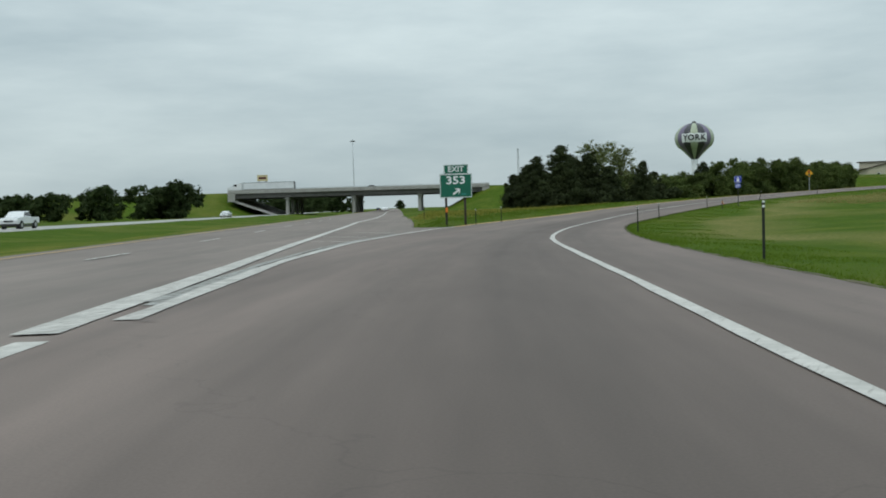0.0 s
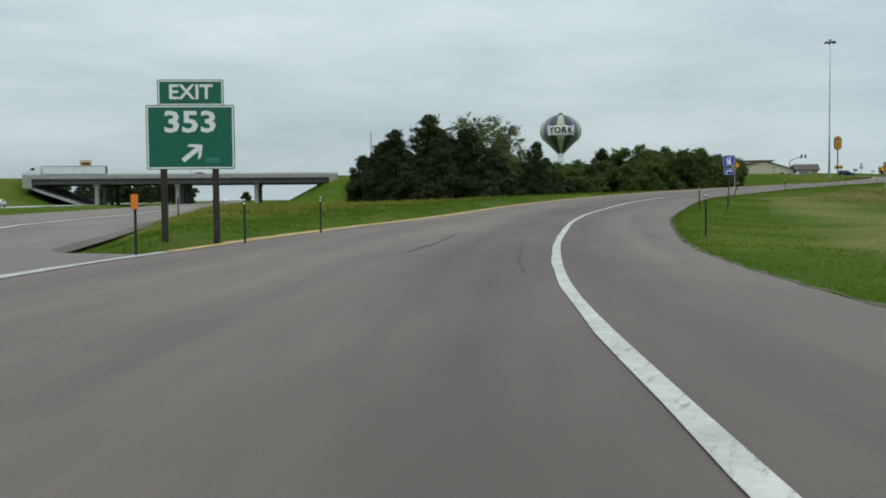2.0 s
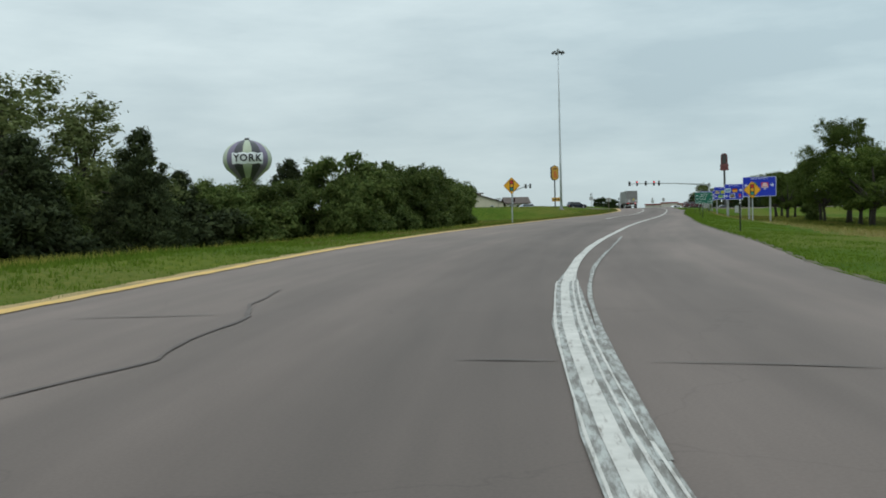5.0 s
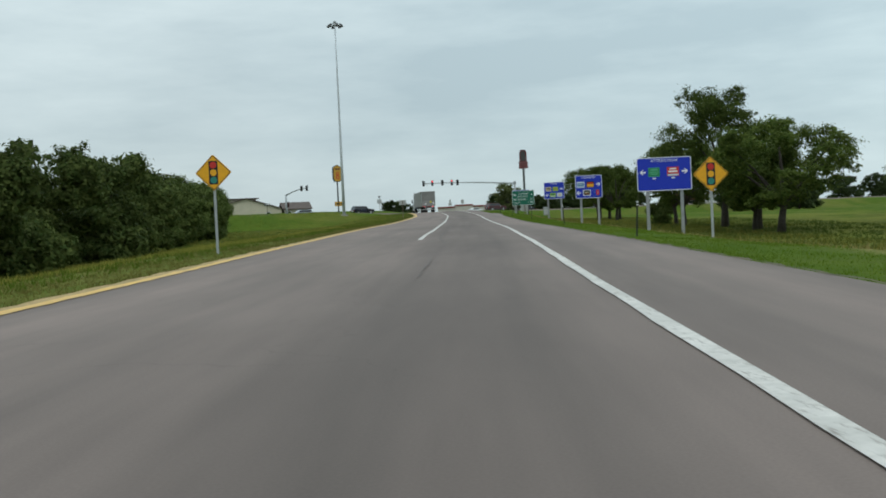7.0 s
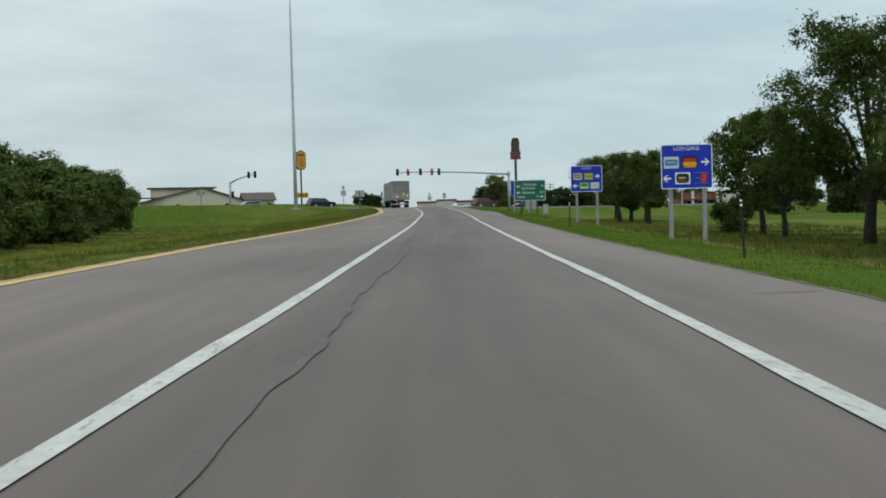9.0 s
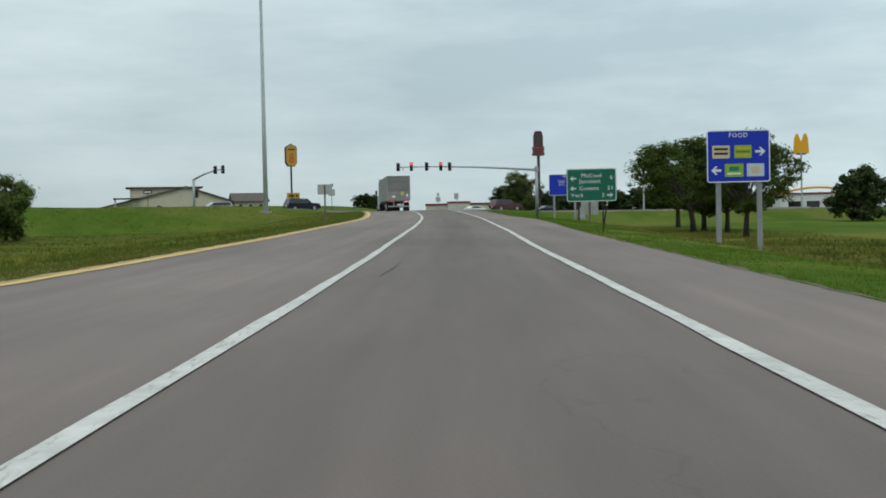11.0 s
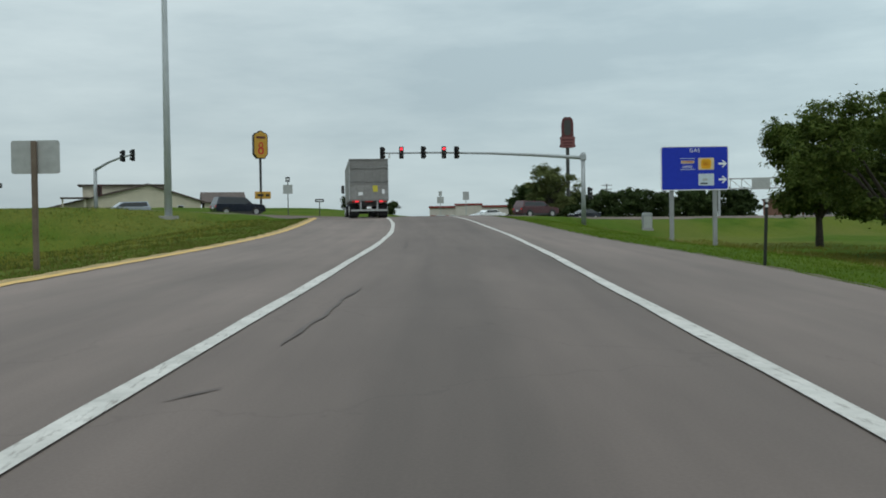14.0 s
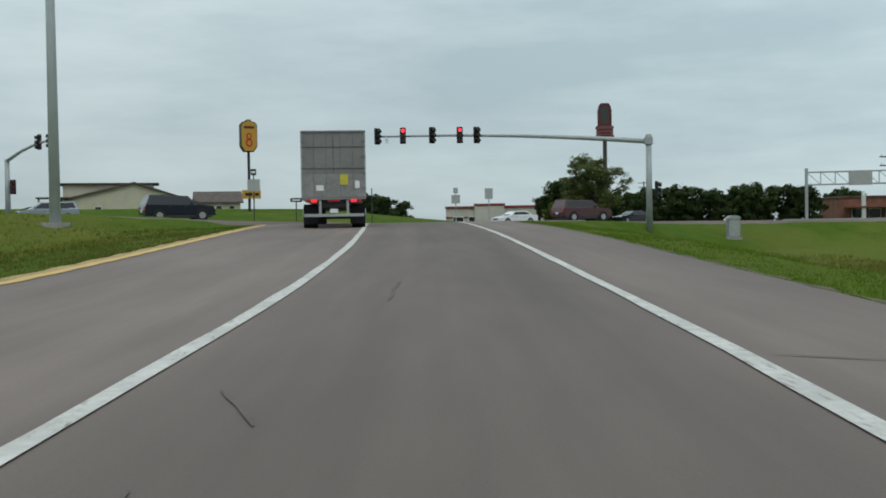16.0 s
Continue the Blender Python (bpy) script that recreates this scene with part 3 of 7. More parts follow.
def sheet(name, rows, material, uvs=None):
    """A strip from rows of places across it, with a skirt along both edges."""
    bm = bmesh.new()
    uv = bm.loops.layers.uv.new("UVMap")
    vs = [[bm.verts.new(p) for p in row] for row in rows]
    for j, (a, b) in enumerate(zip(vs, vs[1:])):
        for k in range(len(a) - 1):
            f = bm.faces.new((a[k], a[k + 1], b[k + 1], b[k]))
            if uvs:
                for loop, (jj, kk) in zip(f.loops, ((j, k), (j, k + 1), (j + 1, k + 1), (j + 1, k))):
                    loop[uv].uv = uvs[jj][kk]
    if bm.faces and sum(f.normal.z for f in bm.faces) == 0:
        bm.normal_update()
    bmesh.ops.recalc_face_normals(bm, faces=bm.faces[:])
    bm.normal_update()
    if bm.faces[:][0].normal.z < 0:
        bmesh.ops.reverse_faces(bm, faces=bm.faces[:])
    return link(name, bm, material)


def ramp_road():
    ss = [s for s in np.arange(-60, 380.1, 2.0)]
    el, er = np.interp(ss, FINE_S, SOFT_L), np.interp(ss, FINE_S, SOFT_R)
    rows, uvs = [], []
    for s, a, b in zip(ss, el, er):
        lift = 0.008 if s < 80 else 0.0
        wob = 0.03 * math.sin(s * 1.7) + 0.04 * math.sin(s * 0.63 + 1)
        row = [at(s, a - 0.12 + wob, -0.14 if s > 67 else lift - 0.012)]
        ns = [a + wob + (b - 0.02 * math.sin(s * 1.31) - a - wob) * k / 8 for k in range(9)]
        row += [at(s, n, lift) for n in ns] + [at(s, b + 0.14, -0.14)]
        rows.append(row)
        uvs.append([(n, s) for n in [a - 0.12] + ns + [b + 0.14]])
    ob = sheet("road", rows, ASPHALT, uvs)
    return tagged(ob, "worn grey asphalt exit ramp with faint cracks and wheel tracks", "road", kind="structure")


def interstate():
    rows, uvs = [], []
    ys = list(np.arange(-400, 0, 20.0)) + list(np.arange(0, 64, 3.0)) + [64.3, 64.4, 64.8, 65.2, 65.6, 66.2, 67.0] + list(np.arange(70, 140, 4)) + list(np.arange(140, 1600, 40))
    for y in ys:
        a, b = float(inter_left(y)), float(inter_right(y))
        xs = [a + (b - a) * k / 28 for k in range(29)]
        rows.append([Vector((a - 0.15, y, -0.14))] + [Vector((x, y, float(inter_z(x, y)))) for x in xs] + [Vector((b + 0.12, y, float(inter_z(b, y)) - 0.14))])
        uvs.append([(x, y) for x in [a - 0.1] + xs + [b + 0.1]])
    ob = sheet("road", rows, ASPHALT2, uvs)
    tagged(ob, "wide grey asphalt highway carriageway beside a grass median", "road", kind="structure")
    rows, uvs = [], []
    for y in np.arange(-400, 1600, 40.0):
        b = float(inter_left(y)) - 23.5
        xs = [b - 11.0, b - 6.0, b]
        rows.append([Vector((b - 11.2, y, -0.1))] + [Vector((x, y, 0.03)) for x in xs] + [Vector((b + 0.2, y, -0.1))])
        uvs.append([(x, y) for x in [b - 11.1] + xs + [b + 0.1]])
    ob = sheet("road", rows, CONCRETE, uvs)
    tagged(ob, "pale concrete opposite carriageway beyond the median", "road", kind="structure")


def cross_roads():
    for dy in (0.0, 24.0):
        rows, uvs = [], []
        for x in np.arange(-420, 700, 12.0):
            y = cross_y(x) + dy
            z = float(cross_z(x))
            ys = [y - 5.5, y - 2.0, y + 2.0, y + 5.5]
            rows.append([Vector((x, y - 5.7, z - 0.3))] + [Vector((x, q, z)) for q in ys] + [Vector((x, y + 5.7, z - 0.3))])
            uvs.append([(q, x) for q in [y - 5.7] + ys + [y + 5.7]])
        ob = sheet("road", rows, ASPHALT2, uvs)
        tagged(ob, "grey asphalt carriageway of the crossing road", "road", kind="structure")


def stripe(pts, width, material, s0, s1, label, dz=0.012, step=1.5, rag=0.012, name="lane_line", taper=0.0):
    """A painted line on the ramp."""
    ss = list(np.arange(s0, s1, step)) + [s1]
    nn = along(pts, ss)
    rows = []
    for s, n in zip(ss, nn):
        lift = dz + (0.008 if s < 80 else 0)
        r1, r2 = rag * math.sin(s * 2.9 + 1), rag * math.sin(s * 3.7)
        w = width * (min(1.0, 0.5 + min(s - s0, s1 - s) / taper) if taper else 1.0)
        rows.append([at(s, float(n) - w / 2 + r1, lift), at(s, float(n) + w / 2 + r2, lift)])
    return tagged(sheet(name, rows, material), label, "road marking", kind="structure")


def flat_line(p, q, width, material, label, lift=0.02):
    """A painted line between two places on the highway."""
    p, q = Vector((*p, 0)), Vector((*q, 0))
    side = (q - p).normalized().cross(Vector((0, 0, 1))) * width / 2
    count = max(2, int((q - p).length / 1.5))
    rows = []
    for k in range(count + 1):
        m = p.lerp(q, k / count)
        rows.append([Vector((w.x, w.y, float(inter_z(w.x, w.y)) + lift)) for w in (m - side, m + side)])
    return tagged(sheet("lane_line", rows, material), label, "road marking", kind="structure")


make_ground()
ramp_road()
interstate()
cross_roads()
for a, b in ((-60, 104), (121, 366)):
    stripe(LINE_R, 0.165, PAINT, a, b, "white painted edge line along the ramp, slightly worn")
BENT = [(s, n) for s, n in LINE_R if 82 <= s <= 150]
stripe(BENT, 0.33, GHOST_PAINT, 101, 124, "scuffed grey-white band of old edge paint", dz=0.009, rag=0.02, taper=9.0)
for off, w in ((-0.15, 0.018), (-0.035, 0.10), (0.065, 0.022), (0.125, 0.018)):
    stripe([(s, n + off) for s, n in BENT], w, PAINT, 104, 121, "white painted edge line split into several stripes", rag=0.006)
stripe(LINE_D, 0.17, PAINT, 190.7, 364, "solid white line between the two ramp lanes")
SOFT = [(s, float(np.interp(s, FINE_S, SOFT_L))) for s in range(60, 372, 4)]
YEL = [(s, n + 0.28) for s, n in SOFT]
stripe(YEL, 0.27, YELLOW_PAINT, 64, 366, "faded yellow edge line along the ramp", step=0.7, rag=0.03)

# highway markings
EDGE = [(-4.20, 8.9), (-4.42, 14.7), (-4.76, 21), (-5.32, 30), (-5.86, 39), (-6.42, 51), (-6.75, 60), (-6.98, 75), (-7.45, 114), (-9.10, 160), (-16.20, 319), (-38.00, 900)]
for k, (p0, p1) in enumerate(zip(EDGE, EDGE[1:])):
    flat_line(p0, p1, max(0.24, 0.46 - 0.025 * k), OLD_PAINT if k < 4 else PAINT, "white painted edge line of the highway at the exit")
GORE = [(-2, -3.21), (6, -3.66), (9.5, -3.90), (16, -4.42), (22, -4.95), (26, -5.25), (33, -5.85), (42, -6.58), (46, -6.80), (49, -7.04), (53, -7.28), (57, -7.48), (60, -7.56), (64, -7.45)]
stripe(GORE, 0.29, OLD_PAINT, 9.8, 63.8, "white painted gore line, worn and patched", rag=0.03)
stripe([(s, n - 0.30) for s, n in GORE], 0.16, GHOST_PAINT, 12, 50, "older worn gore line beside the new one", rag=0.03)
stripe([(s, n - 0.19) for s, n in GORE], 0.26, GHOST_PAINT, 11.5, 20, "scuffed grey-white band of old gore paint", dz=0.009, rag=0.04)
for y0 in (7.3, 1.0, -5.6):
    flat_line((-3.95, y0 - 2.2), (-3.98, y0 + 1.0), 0.30, PAINT, "short white dotted lane line")
for k in range(9):
    y0 = 26.0 + 15.6 * (k - 2)
    flat_line((-9.5 - 0.038 * (y0 - 26), y0), (-9.5 - 0.038 * (y0 - 21.6), y0 + 4.4), 0.15, OLD_PAINT, "broken white lane line on the highway")
flat_line((-10.4, -20.0), (-47.2, 900.0), 0.12, YELLOW_PAINT, "faded yellow edge line of the highway")
for p0, p1 in (((-5.59, 40.80), (-4.94, 40.15)), ((-4.70, 39.65), (-3.91, 38.85)), ((-3.93, 39.30), (-3.31, 39.20)), ((-5.99, 49.05), (-3.67, 46.00)), ((-5.00, 56.40), (-2.90, 53.60)), ((-6.24, 57.40), (-5.82, 56.90)), ((-3.36, 53.60), (-2.68, 52.90))):
    flat_line(p0, p1, 0.14, PAINT, "worn white cross stripe in the gore", lift=0.035)


def seal(pts, width=0.065):
    """A wandering tar line over a crack."""
    rng = random.Random(int(pts[0][0] * 10))
    a = np.array(pts, float)
    run = np.concatenate([[0], np.cumsum(np.hypot(*np.diff(a, axis=0).T))])
    u = np.linspace(0, run[-1], max(3, int(run[-1] / 0.22)))
    s, n = np.interp(u, run, a[:, 0]), np.interp(u, run, a[:, 1])
    ds, dn = np.gradient(s), np.gradient(n)
    q = np.hypot(ds, dn)
    ds, dn = ds / q, dn / q
    p1, p2, p3 = (rng.uniform(0, 6.28) for _ in range(3))
    j = 0.018 * np.sin(1.9 * u + p1) + 0.012 * np.sin(4.7 * u + p2)
    w = width * (0.86 + 0.14 * np.sin(1.3 * u + p3) + 0.14 * np.sin(5.1 * u + p1)) * np.clip(np.minimum(u, run[-1] - u) / 0.4 + 0.25, 0, 1)
    rows = []
    for k in range(len(u)):
        lift = 0.011 + (0.012 if s[k] < 80 else 0)
        rows.append([at(s[k] - (j[k] + e) * dn[k], n[k] + (j[k] + e) * ds[k], lift) for e in (-w[k] / 2, w[k] / 2)])
    return tagged(sheet("crack_seal", rows, TAR), "dark tar seal over a crack in the asphalt", "road crack", kind="structure")


for line in ([(62.1, -2.7), (62.0, -2.3), (62.1, -1.54)], [(62.9, -2.39), (64.2, -2.22), (66.3, -2.14), (69.0, -2.11), (73.0, -2.29)],
             [(67.0, -0.07), (64.0, 0.03), (62.0, 0.06), (60.0, 0.13), (58.0, 0.24)], [(64.1, 2.42), (63.9, 2.98), (63.4, 3.48)], [(68.8, -6.74), (68.3, -5.38)], [(9.75, -3.85), (9.55, -3.5)], [(15.2, -4.3), (15.1, -3.95)], [(20.4, -4.5), (20.3, -4.2)], [(37.9, -5.75), (37.5, -5.35)], [(47.0, -6.3), (46.6, -5.95)],
             [(103.1, -2.44), (103.2, -1.15), (103.0, -0.03)], [(100.9, 0.06), (102.0, 0.03), (104.3, -0.03)],
             [(101.7, -2.69), (102.3, -2.47), (103.0, -2.28), (104.2, -2.44), (106.0, -2.89), (107.2, -2.8), (109.2, -2.64)],
             [(117.1, -4.23), (117.3, -2.66)], [(112.6, -2.7), (113.3, -2.44), (114.1, -2.18), (115.2, -2.35), (117.0, -2.28), (118.3, -2.66), (120.4, -2.83)],
             [(113.9, -0.03), (113.8, 0.65)], [(113.7, 1.28), (113.3, 2.64)], [(169.0, -0.67), (171.3, -0.7), (175.2, -0.71)],
             [(185.5, -0.75), (189.9, -1.01), (192.2, -1.1), (195.8, -1.16), (200.3, -1.13), (202.4, -1.05), (206.2, -1.13), (210.3, -1.09), (213.2, -0.95), (219.4, -0.93),
              (222.8, -1.19), (227.1, -1.22), (233.4, -1.18)], [(261.5, -1.45), (263.9, -1.49), (266.4, -1.43)], [(269.6, -1.37), (270.5, -1.41), (271.6, -1.34)],
             [(271.6, 2.39), (271.2, 2.8)], [(279.6, 3.07), (279.3, 3.29)], [(285.3, -1.74), (285.7, -1.48)], [(287.6, -1.42), (291.3, -1.35), (293.2, -1.3)],
             [(305.8, -1.16), (308.2, -1.15), (310.9, -1.21)], [(318.9, -0.52), (320.6, -0.55), (321.8, -0.45)], [(313.2, -1.29), (312.1, -0.93)],
             [(314.3, 2.49), (313.9, 3.34)], [(206, 3.3), (206.1, 4.2)], [(248, -1.3), (252, -1.2)], [(148, 0.4), (153, 0.25)]):
    seal(line, 0.10 if len(line) > 8 else 0.05)
stripe([(112.6, 1.00), (116.8, 1.12), (123.9, 1.41), (132.7, 1.90), (148.4, 2.09), (157.2, 2.00)], 0.06, GHOST_PAINT,
       111, 140, "ghost of an old white line beside the new one")
stripe([(73.9, 0.40), (79.8, 0.47), (90.2, 0.48), (97.6, 0.59)], 0.016, GHOST_PAINT, 79, 96, "thin stray white paint line")
stripe([(s, n + 0.02) for s, n in SOFT], 0.36, DIRT, 68, 366, "strip of tan gravel and dirt along the pavement edge", dz=0.006, step=0.6, rag=0.06, name="gravel_edge")

stripe([(s, float(np.interp(s, FINE_S, SOFT_R)) + 0.05) for s in range(0, 372, 4)], 0.08, SOIL, 4, 366, "dark soil along the broken pavement edge", dz=0.006, step=0.6, rag=0.05, name="soil_edge")

# ------------------------------------------------------------------ the bridge


def bridge():
    x0, x1, y0, y1 = -68.5, 16.0, 337.0, 377.0
    top = float(cross_z(-30)) - 0.25
    br = thing("bridge", (x0 / 2 + x1 / 2, (y0 + y1) / 2, 0), 0, "long grey concrete highway bridge on round piers", "bridge")
    cx, cy, w, d = (x0 + x1) / 2, (y0 + y1) / 2, x1 - x0, y1 - y0

    def add(name, bm, m, label=""):
        bm.transform(Matrix.Translation((-cx, -cy, 0)))
        return part(name, bm, m, br, label)
    add("deck", box(cx, cy, top - 0.18, w, d, 0.32, 0.03), CONCRETE)
    for y in (y0 + 0.2, y1 - 0.2):
        add("parapet", box(cx, y, top + 0.42, w, 0.35, 0.86, 0.05), CONCRETE, "pale concrete parapet")
        for z in (1.05,):
            add("rail", box(cx, y, top + z, w, 0.09, 0.09, 0.02), GALV)
    for k in range(6):
        y = y0 + 1.2 + k * (d - 2.4) / 5
        add("girder", box(cx, y, top - 1.08, w - 1, 0.55, 1.45, 0.05), mat_girder, "dark weathered girder")
    for px in (-49.6, -28.1, -6.6):
        add("pier_cap", box(px, cy, top - 2.15, 1.5, d - 3, 0.75, 0.06), CONCRETE)
        for k in range(4):
            y = y0 + 2.6 + k * (d - 5.2) / 3
            add("column", tube([(px, y, -0.6), (px, y, top - 2.5)], 0.60, 14), CONCRETE, "round concrete column")
    for px, s in ((x0 + 1.2, 1), (x1 - 1.2, -1)):
        add("abutment", box(px, cy, top - 1.5, 2.4, d, 2.7, 0.05), CONCRETE)
    for s, a, b in ((1, x0 + 2, x0 + 15.5), (-1, x1 - 2, x1 - 15.0)):
        bm = bmesh.new()
        q = [bm.verts.new(p) for p in ((a, y0 + 1, top - 2.4), (a, y1 - 1, top - 2.4), (b, y1 - 1, 0.1), (b, y0 + 1, 0.1),
                                       (a, y0 + 1, top - 3.2), (a, y1 - 1, top - 3.2), (b, y1 - 1, -0.6), (b, y0 + 1, -0.6))]
        for f in ((0, 1, 2, 3), (7, 6, 5, 4), (0, 3, 7, 4), (1, 5, 6, 2), (0, 4, 5, 1), (3, 2, 6, 7)):
            bm.faces.new([q[i] for i in f])
        bmesh.ops.recalc_face_normals(bm, faces=bm.faces[:])
        add("slope_paving", bm, CONCRETE, "sloping concrete paving under the bridge end")
    return br


mat_girder = mat("weathered_girder", (0.125, 0.12, 0.115), 0.8, var=0.12, scale=0.7)
bridge()

# ------------------------------------------------------------------ signs


def sign_posts(parent, xs, foot, top, size, material, y=0.10):
    for x in xs:
        part("post", box(x, y, (foot + top) / 2, size, size, top - foot, size * 0.12), material, parent)


def panel(parent, w, h, x, z, material, y=0.0, r=0.12, border=SIGN_WHITE, band=0.03, label="", inset=0.02):
    p = part("panel", prism(rounded(w, h, r, x, z), 0.035, turn=Matrix.Translation((0, y, 0))), material, parent, label)
    if border:
        part("border", ring_at(w - 2 * inset, h - 2 * inset, r, band, y - 0.006, x, z), border, p)
    return p


def ring_at(w, h, r, band, y, x, z):
    bm = ring_plate(w, h, r, band, 0.006, y, z)
    bm.transform(Matrix.Translation((x, 0, 0)))
    return bm


def exit_sign():
    g = ground_at(0.7, 68.9)
    t = thing("exit_sign", (0.75, 68.9, g), -3, "green exit sign with white number and arrow on two dark posts", "road sign")
    sign_posts(t, (-0.68, 0.58), -0.3, 3.7, 0.15, WOOD_DARK)
    base = 1.65 - g
    p = panel(t, 2.14, 1.58, 0, base + 0.80, SIGN_GREEN, r=0.05, band=0.035)
    q = panel(t, 1.6, 0.64, 0.02, base + 1.58 + 0.31, SIGN_GREEN, r=0.04, band=0.03)
    words("EXIT", 0.50, 0.02, -0.008, base + 1.58 + 0.31, SIGN_WHITE, q, wide=1.05, bold=0.02)
    words("353", 0.72, 0, -0.008, base + 1.15, SIGN_WHITE, p, wide=1.22, bold=0.025)
    part("arrow", arrow(0.62, 0.42, -0.008, 0.05, base + 0.42, 38), SIGN_WHITE, p)
    part("patch", prism(rounded(0.34, 0.12, 0.03, 0.52, base + 0.24), 0.004, turn=Matrix.Translation((0, -0.006, 0))), SIGN_TEAL, p, "small pale teal patch")


WOOD_DARK = mat("dark_wood_post", (0.045, 0.036, 0.03), 0.9, var=0.2, scale=3.0)
exit_sign()


def warning_sign(s, n, zc, size):
    x, y, _ = at(s, n)
    g = ground_at(x, y)
    t = thing("warning_sign", (x, y, g), yaw_at(s), "yellow diamond warning sign picturing a traffic signal, on a post", "road sign", "signal ahead signs")
    c = zc - g
    part("post", box(0, 0.06, c / 2 + 0.1, 0.09, 0.07, c + 0.9, 0.01), GALV, t)
    turn = Matrix.Translation((0, 0, c)) @ Matrix.Rotation(radians(45), 4, "Y")
    p = part("panel", prism(rounded(size, size, 0.07), 0.03, turn=turn), SIGN_YELLOW, t)
    b = ring_plate(size * 0.96, size * 0.96, 0.06, 0.022, 0.005, -0.005)
    b.transform(turn)
    part("border", b, BLACK, p)
    part("signal_picture", prism(rounded(0.34, 0.88, 0.05, 0, c), 0.006, turn=Matrix.Translation((0, -0.006, 0))), BLACK, p)
    for z, m in ((0.28, RED), (0, SIGN_YELLOW), (-0.28, SIGN_TEAL)):
        part("lens_disc", prism([(0.125 * math.cos(a), c + z + 0.125 * math.sin(a)) for a in (math.pi * k / 10 for k in range(20))], 0.006,
                                turn=Matrix.Translation((0, -0.012, 0))), m, p)


warning_sign(191, -9.42, 4.99, 0.97)
warning_sign(192.7, 9.42, 4.11, 0.97)


def logo_sign(name, s, n, top, w, h, title, posts, cells, arrows, label):
    x, y, _ = at(s, n)
    g = ground_at(x, y)
    t = thing(name, (x, y, g), yaw_at(s), label, "road sign", "blue service signs")
    c = top - h / 2 - g
    for px in posts:
        part("post", box(px, 0.12, (c + h * 0.3) / 2 - 0.15, 0.17, 0.14, c + h * 0.3 + 0.3, 0.015), POST_STEEL, t, "galvanised steel post")
    p = panel(t, w, h, 0, c, SIGN_BLUE, r=0.10, band=0.035, inset=0.0)
    words(title, 0.23, 0, -0.008, c + h * 0.40, SIGN_WHITE, p, bold=0.0, space=1.08)
    for cx, cz, cw, ch, m, bars in cells:
        q = part("logo_plate", prism(rounded(cw, ch, 0.03, cx, c + cz), 0.008, turn=Matrix.Translation((0, -0.008, 0))), m, p)
        for bx, bz, bw, bh, bm_ in bars:
            part("logo_bar", prism(rounded(bw, bh, min(bw, bh) * 0.3, cx + bx, c + cz + bz), 0.004, turn=Matrix.Translation((0, -0.012, 0))), bm_, q)
    for ax, az, ang in arrows:
        part("arrow", arrow(0.36, 0.30, -0.008, ax, c + az, ang), SIGN_WHITE, p)
    return t


LOGO_GREEN = mat("logo_green", (0.01, 0.2, 0.08), 0.5, var=0.05)
LOGO_LIME = mat("logo_lime", (0.25, 0.42, 0.04), 0.5, var=0.05)
LOGO_PALE = mat("logo_pale", (0.5, 0.58, 0.65), 0.5, var=0.05)
LOGO_STEEL = mat("logo_steel", (0.08, 0.2, 0.34), 0.5, var=0.05)
LOGO_TEAL = mat("logo_teal", (0.10, 0.40, 0.22), 0.5, var=0.05)
LOGO_CREAM = mat("logo_cream", (0.6, 0.5, 0.3), 0.5, var=0.05)
logo_sign("attraction_sign", 212, 11.4, 5.94, 3.1, 1.9, "ATTRACTION", (-0.98, 0.98),
          [(-0.58, 0.12, 0.66, 0.52, LOGO_GREEN, [(0, 0.13, 0.46, 0.07, LOGO_TEAL), (0, 0.0, 0.52, 0.05, LOGO_TEAL), (0, -0.11, 0.44, 0.05, LOGO_TEAL), (0, 0.235, 0.62, 0.02, LOGO_TEAL), (0, -0.235, 0.62, 0.02, LOGO_TEAL), (0, -0.36, 0.2, 0.07, SIGN_WHITE)]),
           (0.50, 0.12, 0.68, 0.52, RED, [(0, 0.15, 0.36, 0.08, SIGN_WHITE), (0, 0.0, 0.52, 0.09, SIGN_WHITE), (0, -0.19, 0.62, 0.10, LOGO_PALE), (0, -0.36, 0.2, 0.07, SIGN_WHITE)])],
          [(-1.22, 0.12, 180), (1.18, 0.12, 0)], "blue sign headed ATTRACTION with two logo plates on steel posts")
